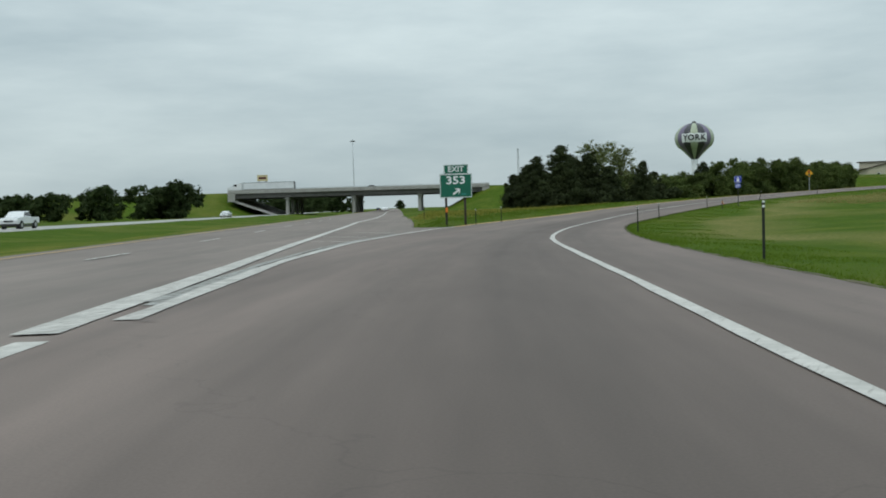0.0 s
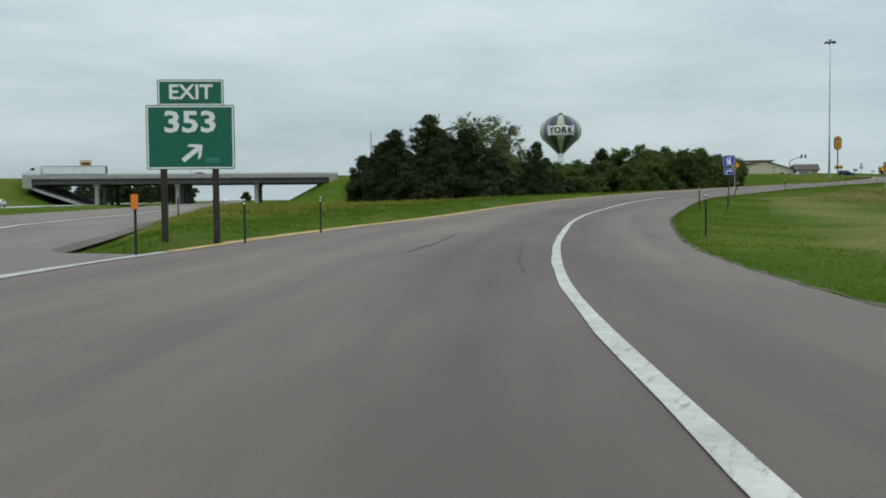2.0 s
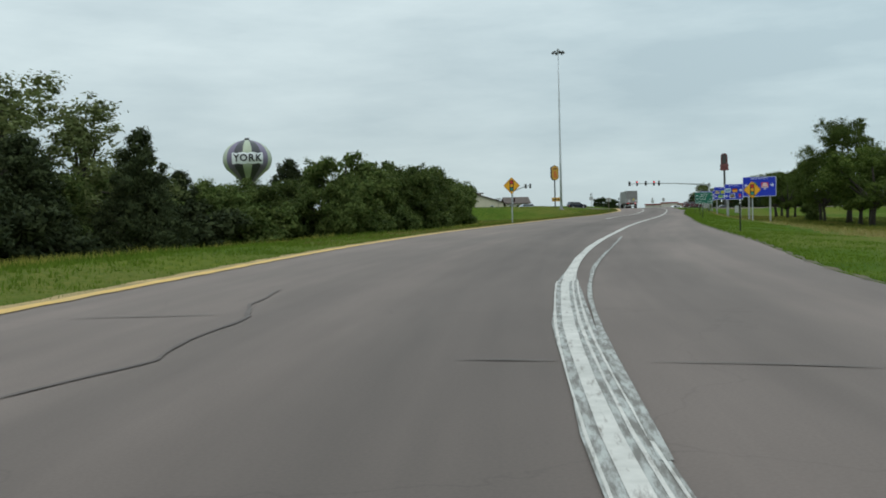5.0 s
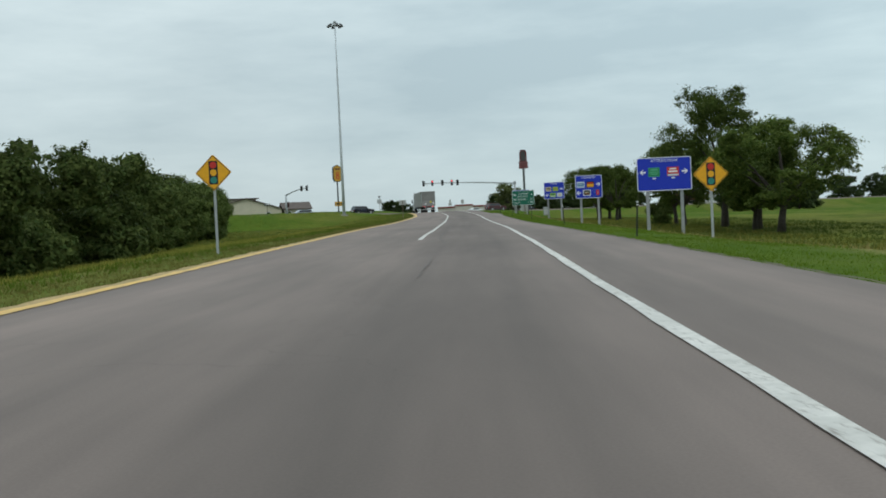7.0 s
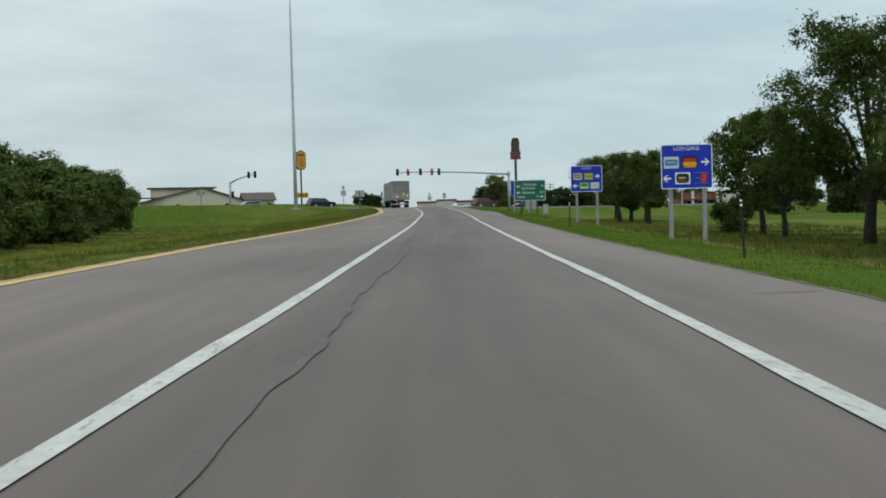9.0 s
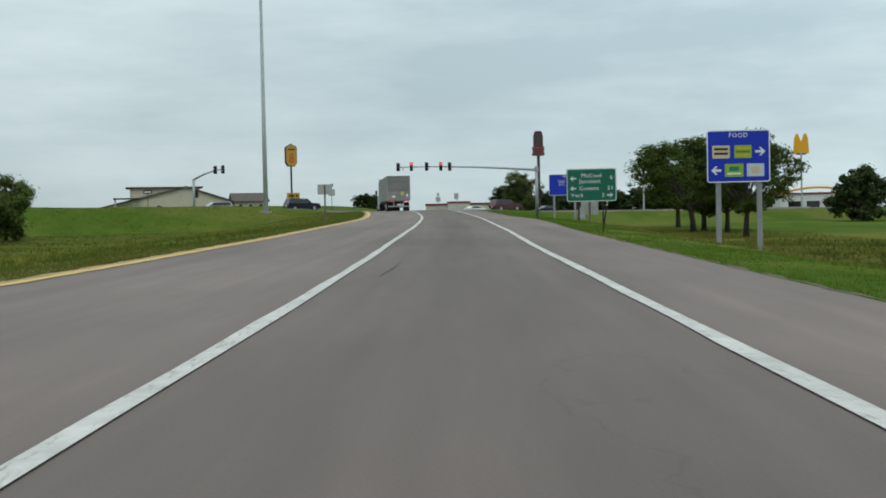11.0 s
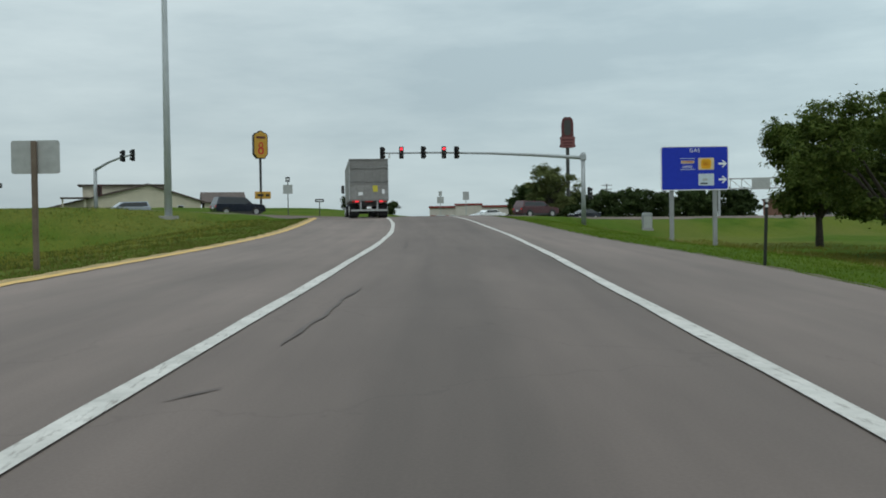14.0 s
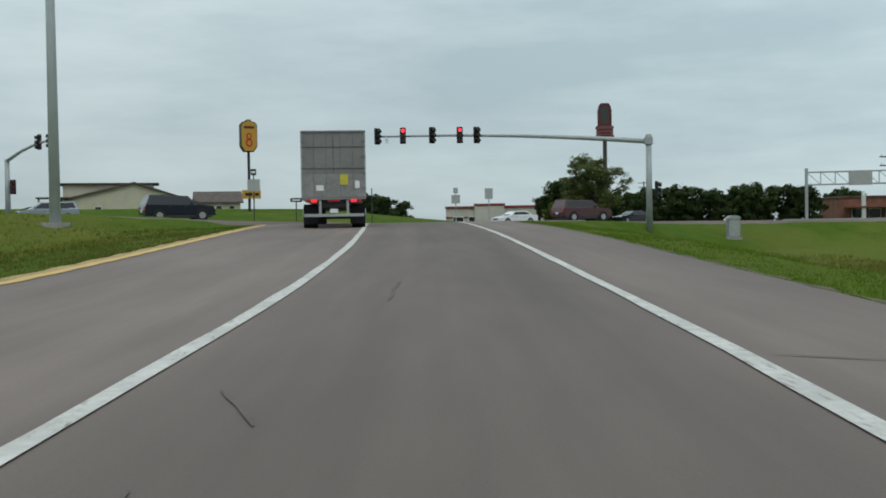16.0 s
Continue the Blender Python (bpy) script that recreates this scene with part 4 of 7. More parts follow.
logo_sign("lodging_sign", 239.3, 10.3, 6.3, 2.2, 1.9, "LODGING", (-0.68, 0.76),
          [(-0.66, 0.18, 0.64, 0.5, LOGO_PALE, [(0, 0, 0.54, 0.26, LOGO_STEEL), (0, 0.01, 0.36, 0.05, LOGO_PALE)]),
           (0.13, 0.18, 0.64, 0.5, BLACK, [(0, 0.1, 0.5, 0.13, RED), (0, -0.07, 0.58, 0.18, SIGN_YELLOW), (0, -0.2, 0.5, 0.05, SIGN_YELLOW)]),
           (-0.18, -0.5, 0.64, 0.5, SIGN_WHITE, [(0, 0, 0.54, 0.4, BLACK), (0, 0.02, 0.36, 0.08, LOGO_CREAM), (0, -0.1, 0.34, 0.05, ORANGE)]),
           (0.62, -0.5, 0.64, 0.5, SIGN_BLUE, [(0, 0.23, 0.62, 0.018, LOGO_STEEL), (0, -0.23, 0.62, 0.018, LOGO_STEEL), (-0.16, 0, 0.16, 0.05, LOGO_STEEL), (0.1, 0.0, 0.26, 0.44, RED), (0.1, 0.09, 0.10, 0.06, LOGO_PALE), (0.1, -0.08, 0.12, 0.12, LOGO_PALE)])],
          [(0.80, 0.18, 0), (-0.85, -0.5, 180)], "blue sign headed LODGING with four logo plates on steel posts")
logo_sign("food_sign", 269.2, 10.05, 7.0, 2.25, 1.86, "FOOD", (-0.7, 0.76),
          [(-0.62, 0.16, 0.62, 0.46, LOGO_CREAM, [(0, 0.1, 0.5, 0.08, BLACK), (0, -0.06, 0.5, 0.08, BLACK)]),
           (0.16, 0.16, 0.62, 0.46, LOGO_LIME, [(0, 0.12, 0.5, 0.06, SIGN_YELLOW), (0, 0, 0.5, 0.06, LOGO_GREEN), (0, -0.12, 0.5, 0.06, SIGN_YELLOW)]),
           (-0.16, -0.5, 0.66, 0.46, LOGO_LIME, [(0, 0.05, 0.36, 0.16, LOGO_GREEN), (0, -0.12, 0.5, 0.06, SIGN_WHITE)]),
           (0.6, -0.5, 0.62, 0.46, LOGO_PALE, [(0, 0, 0.3, 0.24, LOGO_CREAM)])],
          [(0.78, 0.16, 0), (-0.8, -0.5, 180)], "blue sign headed FOOD with four logo plates on steel posts")
logo_sign("gas_sign", 322.9, 10.75, 8.05, 2.85, 1.84, "GAS", (-0.96, 0.87),
          [(-0.30, 0.18, 0.66, 0.5, SIGN_BLUE, [(0, 0.08, 0.56, 0.12, LOGO_CREAM), (0, 0.08, 0.5, 0.05, RED), (0, 0.23, 0.64, 0.02, LOGO_PALE), (0, -0.23, 0.64, 0.02, LOGO_PALE)]),
           (0.48, 0.18, 0.66, 0.5, LOGO_CREAM, [(0, 0, 0.44, 0.42, SIGN_YELLOW), (0, 0.03, 0.3, 0.2, ORANGE)]),
           (0.48, -0.48, 0.66, 0.5, LOGO_PALE, [(-0.05, 0.0, 0.2, 0.1, SIGN_BACK), (-0.1, -0.16, 0.3, 0.06, BLACK)])],
          [(1.18, 0.18, 0), (1.18, -0.48, 0)], "blue sign headed GAS with three logo plates on steel posts")


gas = next(o for o in bpy.data.objects if o.name.startswith("gas_sign"))
gas_panel = next(o for o in gas.children if o.name.startswith("panel"))
words("DIESEL", 0.15, -0.30, -0.014, 8.05 - 0.92 - gas.location.z + 0.05, SIGN_WHITE, gas_panel, bold=0.0)


def guide_sign():
    x, y, _ = at(294.6, 8.33)
    g = ground_at(x, y)
    t = thing("destination_sign", (x, y, g), yaw_at(294), "green destination sign with three town names and distances on wooden posts", "road sign")
    w, h = 3.0, 1.98
    c = 7.04 - h / 2 - g
    sign_posts(t, (-0.77, 0.68), -0.3, c, 0.09, WOOD_DARK)
    p = panel(t, w, h, 0, c, SIGN_GREEN, r=0.12, band=0.035, inset=0.015)
    for text, tx, tz, al in (("McCool", -0.62, 0.56, "LEFT"), ("Junction", -0.74, 0.22, "LEFT"), ("Geneva", -0.74, -0.2, "LEFT"), ("York", -1.26, -0.62, "LEFT"),
                             ("6", 1.28, 0.44, "RIGHT"), ("21", 1.32, -0.2, "RIGHT"), ("3", 0.78, -0.62, "RIGHT")):
        words(text, 0.345, tx, -0.008, c + tz, SIGN_WHITE, p, al, wide=1.04, bold=0.0, space=1.08)
    for ax, az, ang in ((-1.1, 0.40, 180), (-1.1, -0.2, 180), (1.1, -0.62, 0)):
        part("arrow", arrow(0.36, 0.26, -0.008, ax, c + az, ang), SIGN_WHITE, p)


guide_sign()


def back_sign(s, n, ztop, w, h, shift, name="road_sign", post=True):
    x, y, _ = at(s, n)
    g = ground_at(x, y)
    t = thing(name, (x, y, g), yaw_at(s), "bare grey back of a rectangular road sign on one post", "road sign")
    c = ztop - g - h / 2
    part("panel", prism(rounded(w, h, 0.05, shift, c), 0.03), SIGN_BACK, t)
    part("post", box(0, -0.06, (c + h * 0.4) / 2 - 0.1, 0.10, 0.10, c + h * 0.4 + 0.3, 0.01), WOOD, t)


back_sign(300.3, -8.3, 6.66, 0.96, 0.66, 0.0)
back_sign(299, 8.85, 5.15, 1.1, 0.85, 0.0)


def service_sign():
    x, y, _ = at(107.9, 6.78)
    g = ground_at(x, y)
    t = thing("service_sign", (x, y, g), yaw_at(104), "blue picture sign over a small blue arrow plate on one post", "road sign")
    part("post", box(0, 0.05, 1.25, 0.07, 0.07, 3.1, 0.008), DARK_STEEL, t)
    c = 2.32 - g
    p = panel(t, 0.66, 0.64, 0, c + 0.62, SIGN_BLUE, r=0.04, band=0.015)
    pump = part("pictogram", prism(rounded(0.22, 0.38, 0.03, 0.02, c + 0.63), 0.005, turn=Matrix.Translation((0, -0.006, 0))), SIGN_WHITE, p, "white fuel pump picture")
    part("pump_window", prism(rounded(0.13, 0.09, 0.02, 0.02, c + 0.73), 0.004, turn=Matrix.Translation((0, -0.010, 0))), SIGN_BLUE, pump)
    part("pictogram", prism(rounded(0.36, 0.05, 0.01, 0.02, c + 0.43), 0.005, turn=Matrix.Translation((0, -0.006, 0))), SIGN_WHITE, p)
    part("pictogram", prism(rounded(0.04, 0.22, 0.015, -0.15, c + 0.66), 0.005, turn=Matrix.Translation((0, -0.006, 0))), SIGN_WHITE, p)
    q = panel(t, 0.54, 0.42, 0, c, SIGN_BLUE, r=0.04, band=0.015)
    part("arrow", arrow(0.3, 0.24, -0.008, 0.06, c + 0.04, 0), SIGN_WHITE, q)
    part("arrow_stem", prism(rounded(0.06, 0.2, 0.01, -0.12, c - 0.06), 0.006, turn=Matrix.Translation((0, -0.008, 0))), SIGN_WHITE, q)


service_sign()


def delineator():
    t = thing("delineator_post", (0, 0, -50), 0, "slim dark green steel delineator post with a white reflector", "marker post", "delineator posts")
    part("post", prism([(-0.026, 0), (0.026, 0), (0.026, 1.2), (-0.026, 1.2)], 0.02, bm=prism([(-0.012, 0), (0.012, 0), (0.012, 1.2), (-0.012, 1.2)], 0.05, turn=Matrix.Translation((0, 0.02, 0)))), GREEN_POST, t)
    for z in (1.10, 1.19):
        part("reflector", prism([(0.026 * math.cos(a), z + 0.026 * math.sin(a)) for a in (math.pi * k / 6 for k in range(12))], 0.02, turn=Matrix.Translation((0, -0.02, 0))), SIGN_WHITE, t)
    return t


first = delineator()
spots = [(20, 5.1, 0), (46.2, 4.38, 0), (72, 4.68, 0), (97.8, 5.55, 0), (122.6, 5.8, 14), (146.4, 6.2, 0), (186.5, 5.5, 3), (215, 5.9, -3), (243.3, 5.7, 0),
         (270.2, 5.3, 9), (297.4, 5.3, 2)]
for s, n, lean in spots:
    x, y, _ = at(s, n)
    copy_thing(first, pose(x, y, ground_at(x, y) - 0.05, 0, lean, yaw_at(s)))
for x, y in ((0.06, 64.2), (2.02, 68.9), (4.05, 74.5), (-1.7, 89.0)):
    copy_thing(first, pose(x, y, ground_at(x, y) - 0.05, 0, 0, 0))
cap = thing("object_marker", (0.06, 64.16, ground_at(0.06, 64.2) + 1.0), 0, "small orange marker plate fixed to a gore post", "road sign")
part("plate", prism(rounded(0.14, 0.30, 0.02, 0, 0.15), 0.02, turn=Matrix.Translation((0, -0.03, 0))), ORANGE, cap)
for o in (*first.children, first):
    bpy.data.objects.remove(o)


def marker(x, y, h):
    t = thing("utility_marker", (x, y, ground_at(x, y)), -18, "short brown marker post with yellow bands in the grass", "marker post", "utility markers")
    part("post", tube([(0, 0, -0.1), (0, 0, h)], 0.03, 10), WOOD_DARK, t)
    for z in (0.86,):
        part("band", tube([(0, 0, h * z), (0, 0, h * z + 0.06)], 0.034, 10), SIGN_YELLOW, t)


marker(24.8, 92.3, 0.85)
marker(24.7, 151.6, 0.9)

# ------------------------------------------------------------------ lamps and signals


def high_mast(x, y, top, r0, label):
    g = ground_at(x, y)
    t = thing("high_mast_light", (x, y, g), 0, label, "street lamp", "high mast lights")
    h = top - g
    part("foundation", tube([(0, 0, -0.5), (0, 0, 0.15)], r0 * 2.6, 16), CONCRETE, t)
    part("pole", tube([(0, 0, 0.1), (0, 0, h * 0.35), (0, 0, h * 0.7), (0, 0, h)], [r0, r0 * 0.78, r0 * 0.55, r0 * 0.38], 14), MAST, t, smooth=True)
    part("head_ring", tube([(1.0 * math.cos(a), 1.0 * math.sin(a), h - 0.25) for a in (2 * math.pi * k / 16 for k in range(17))], 0.06, 6), GALV, t)
    part("cap", tube([(0, 0, h - 0.45), (0, 0, h + 0.35), (0, 0, h + 0.5)], [0.32, 0.3, 0.12], 12), GALV, t)
    for k in range(6):
        a = math.pi * k / 3 + 0.3
        c, s_ = math.cos(a), math.sin(a)
        lamp = part("lamp", tube([(1.0 * c, 1.0 * s_, h - 0.2), (1.25 * c, 1.25 * s_, h - 0.35), (1.45 * c, 1.45 * s_, h - 0.8)], [0.1, 0.22, 0.33], 10), DARK_STEEL, t)
        part("spoke", tube([(0.2 * c, 0.2 * s_, h), (1.0 * c, 1.0 * s_, h - 0.25)], 0.05, 6), GALV, lamp)


high_mast(155.8, 324.2, 44.7, 0.31, "very tall galvanised high mast light on a concrete foot")
high_mast(-52.3, 643.0, 43.2, 0.42, "tall slender high mast light beyond the bridge")

RED_LIGHT = mat("red_signal_lens", (0.6, 0.02, 0.02), 0.3, emit=(1.0, 0.03, 0.05), emit_strength=2.2)
DARK_LENS = mat("dark_lens", (0.03, 0.02, 0.015), 0.3)


def signal_head(name, parent, x, y, z, turn, lit, housing=BLACK):
    """A three-lens head with visors, hung at x, y, z; faces -y before it is turned."""
    m = Matrix.Translation((x, y, z)) @ Matrix.Rotation(radians(turn), 4, "Z")
    bm = box(0, 0, 0, 0.46, 0.22, 1.24, 0.03)
    bm.transform(m)
    h = part(name, bm, housing, parent)
    for k, q in enumerate((0.38, 0.0, -0.38)):
        bm = tube([(0, -0.10, q), (0, -0.34, q - 0.02)], 0.155, 12)
        bm.transform(m)
        part("visor", bm, BLACK, h)
        bm = tube([(0, -0.335, q - 0.02), (0, -0.355, q - 0.02)], 0.14, 14)
        bm.transform(m)
        part("lens", bm, RED_LIGHT if lit and k == 0 else DARK_LENS, h)
    return h


def signal_mast():
    base, top = Vector((196.8, 319.0, 0)), Vector((182.5, 334.0, 0))
    g = ground_at(base.x, base.y)
    arm = (top - base).length
    yaw = math.degrees(math.atan2((top - base).y, (top - base).x)) + 180
    t = thing("traffic_signal", (base.x, base.y, g), yaw, "galvanised signal pole with a long arm and five black signal heads", "traffic light")
    h = 11.65 - g
    part("pole", tube([(0, 0, 0), (0, 0, h + 0.25)], [0.24, 0.2], 14), GALV, t, smooth=True)
    part("cap", tube([(0, 0, h + 0.2), (0, 0, h + 0.42)], [0.26, 0.2], 12), GALV, t)
    part("clamp", box(0, 0, h - 0.05, 0.6, 0.6, 0.6, 0.06), GALV, t)
    pts = [(-arm * u, 0, h - 0.1 + 1.02 * (1 - (1 - u) ** 2)) for u in (0, 0.1, 0.25, 0.45, 0.7, 1.0)]
    part("arm", tube(pts, [0.19, 0.18, 0.16, 0.13, 0.10, 0.07], 12), GALV, t, smooth=True)
    for u, lit, tw in ((0.99, 0, 40), (0.892, 1, 0), (0.782, 0, 35), (0.678, 1, 0), (0.6155, 0, 30)):
        z = h - 0.1 + 1.02 * (1 - (1 - u) ** 2)
        signal_head("signal_head", t, -arm * u, -0.22, z, -yaw + yaw_at(350) + tw * 1.0, lit)
    part("street_plate", box(-arm * 0.955, -0.1, h + 0.62, 0.22, 0.03, 0.5), SIGN_WHITE, t)
    part("side_signal_arm", box(0.25, 0, h - 3.6, 0.5, 0.06, 0.06), GALV, t)
    signal_head("side_signal", t, 0.55, 0, h - 3.65, 80, 0)


def left_signal():
    px, py = 160.9, 358.5
    g = ground_at(px, py)
    t = thing("traffic_signal", (px, py, g), 0, "galvanised signal pole with a short rising arm and two black heads", "traffic light")
    h = 11.7 - g
    d = Vector((162.7, 351.5, 0)) - Vector((px, py, 0))
    part("pole", tube([(0, 0, 0), (0, 0, h + 0.15)], [0.24, 0.20], 12), GALV, t, smooth=True)
    part("arm", tube([(0, 0, h), (d.x * 0.35, d.y * 0.35, h + 0.7), (d.x * 0.7, d.y * 0.7, h + 1.15), (d.x, d.y, h + 1.3)], [0.16, 0.13, 0.11, 0.08], 10), GALV, t, smooth=True)
    for u in (0.75, 0.98):
        signal_head("signal_head", t, d.x * u + 0.3 * (u - 0.7), d.y * u, h + 1.25, -80, 0)
    signal_head("side_signal", t, 0.4, -0.2, h - 2.2, -30, 0, BROWN_RED)


signal_mast()
left_signal()


def small_sign(x, y, zt, plates, label, post_m=GALV, yaw=-35):
    """A post with plates given as (offset from the top, width, height, material)."""
    g = ground_at(x, y)
    t = thing("street_sign", (x, y, g), yaw, label, "road sign", "street signs at the crossing")
    h = zt - g
    part("post", box(0, 0.05, h / 2 - 0.1, 0.09, 0.07, h + 0.2, 0.008), post_m, t)
    for dz, w, hh, m, inner in plates:
        p = part("plate", prism(rounded(w, hh, 0.03, 0, h - dz), 0.02), m, t)
        if inner:
            part("symbol", prism(rounded(w * 0.72, hh * 0.34, 0.03, 0, h - dz), 0.005, turn=Matrix.Translation((0, -0.006, 0))), inner, p)


small_sign(175.9, 342.0, 10.4, [(0.25, 0.45, 0.5, BLACK, SIGN_WHITE), (1.3, 1.0, 0.95, SIGN_BACK, None)], "grey sign plates stacked on a steel post at the crossing", DARK_STEEL)
small_sign(194.0, 339.5, 9.0, [(0.3, 0.4, 0.5, SIGN_BACK, None), (1.05, 0.75, 0.75, SIGN_BACK, None)], "two bare sign backs on a slim post in the median")
small_sign(196.6, 338.1, 8.9, [(0.5, 0.7, 0.95, SIGN_BACK, None)], "bare rectangular sign back on a slim post in the median")
small_sign(179.3, 341.3, 8.1, [(0.2, 0.95, 0.33, BLACK, SIGN_WHITE)], "black one way plate with a white arrow on a post", DARK_STEEL)
small_sign(145.9, 338.5, 9.2, [(0.2, 1.2, 0.42, BLACK, SIGN_WHITE)], "black one way plate with a white arrow on a post", DARK_STEEL)
small_sign(187.5, 343.0, 9.0, [(0.9, 0.3, 0.15, BLACK, None)], "plain dark post with a small plate", DARK_STEEL)


def cabinet():
    x, y = 204.4, 317.6
    g = ground_at(x, y)
    t = thing("control_cabinet", (x, y, g), -35, "grey metal control cabinet with a rounded lid in the grass", "cabinet")
    part("body", box(0, 0, 0.75, 0.95, 0.7, 1.5, 0.03), POST_STEEL, t)
    part("lid", prism([(-0.50, 1.5), (0.50, 1.5), (0.47, 1.62), (0.36, 1.72), (0.18, 1.77), (-0.18, 1.77), (-0.36, 1.72), (-0.47, 1.62)], 0.78, turn=Matrix.Translation((0, -0.39, 0))), GALV, t)
    part("door", box(0, -0.36, 0.78, 0.8, 0.03, 1.2, 0.01), SIGN_BACK, t)
    part("plinth", box(0, 0, 0.0, 1.2, 0.9, 0.2, 0.02), CONCRETE, t)


cabinet()

# ------------------------------------------------------------------ trees
LEAF_DARK = leaf_mat("pine_needles", (0.020, 0.029, 0.013), (0.050, 0.061, 0.025), 0.15)
LEAF_BUSH = leaf_mat("bush_leaves", (0.042, 0.070, 0.017), (0.122, 0.148, 0.044), 0.3)
LEAF_MID = leaf_mat("broad_leaves", (0.038, 0.066, 0.013), (0.115, 0.145, 0.034), 0.3)
LEAF_LIGHT = leaf_mat("pale_leaves", (0.10, 0.13, 0.045), (0.20, 0.22, 0.085), 0.35)
LEAF_FAR = leaf_mat("far_leaves", (0.026, 0.044, 0.016), (0.058, 0.078, 0.028), 0.2)


def foliage(rng, blobs, count, size, slim=0.5, inner=0.2):
    """Leaves in small ragged clumps over round masses, with larger ones inside: one three-cornered leaf each."""
    blobs = np.array(blobs)
    w = blobs[:, 3] ** 2
    clumps = max(80, count // 45)
    b = blobs[rng.choice(len(blobs), clumps, p=w / w.sum())]
    d = rng.normal(size=(clumps, 3))
    d /= np.linalg.norm(d, axis=1)[:, None]
    d[:, 2] = np.where(d[:, 2] < -0.55, -d[:, 2] * 0.6, d[:, 2])
    mid = b[:, :3] + d * (b[:, 3] * rng.uniform(0.45, 1.15, clumps))[:, None] * np.array([1, 1, 0.9])
    rad = 0.5 * b[:, 3] ** 0.5 * rng.uniform(0.35, 1.0, clumps)
    k = rng.integers(0, clumps, count)
    e = rng.normal(size=(count, 3)) * 0.62
    p = mid[k] + e * rad[k][:, None] * np.array([1, 1, 0.7])
    n = 0.55 * d[k] + 0.35 * e + rng.normal(size=(count, 3)) * 0.5 + np.array([0, 0, 0.45])
    a = size * rng.uniform(0.5, 1.4, count)
    m = int(count * inner)
    q = blobs[rng.choice(len(blobs), m, p=w / w.sum())]
    g = rng.normal(size=(m, 3))
    g /= np.linalg.norm(g, axis=1)[:, None]
    p[:m] = q[:, :3] + g * (q[:, 3] * 0.78 * rng.uniform(0, 1, m) ** 0.5)[:, None]
    n[:m] = g + rng.normal(size=(m, 3)) * 0.5
    a[:m] = size * rng.uniform(1.2, 2.0, m)
    n /= np.linalg.norm(n, axis=1)[:, None]
    t = np.cross(n, rng.normal(size=(count, 3)))
    t /= np.linalg.norm(t, axis=1)[:, None]
    u = np.cross(n, t)
    a = a[:, None]
    v = np.stack([p + t * a, p - t * a * 0.55 + u * a * slim, p - t * a * 0.7 - u * a * slim * 0.8], 1).reshape(-1, 3)
    return v, np.arange(3 * count).reshape(-1, 3)


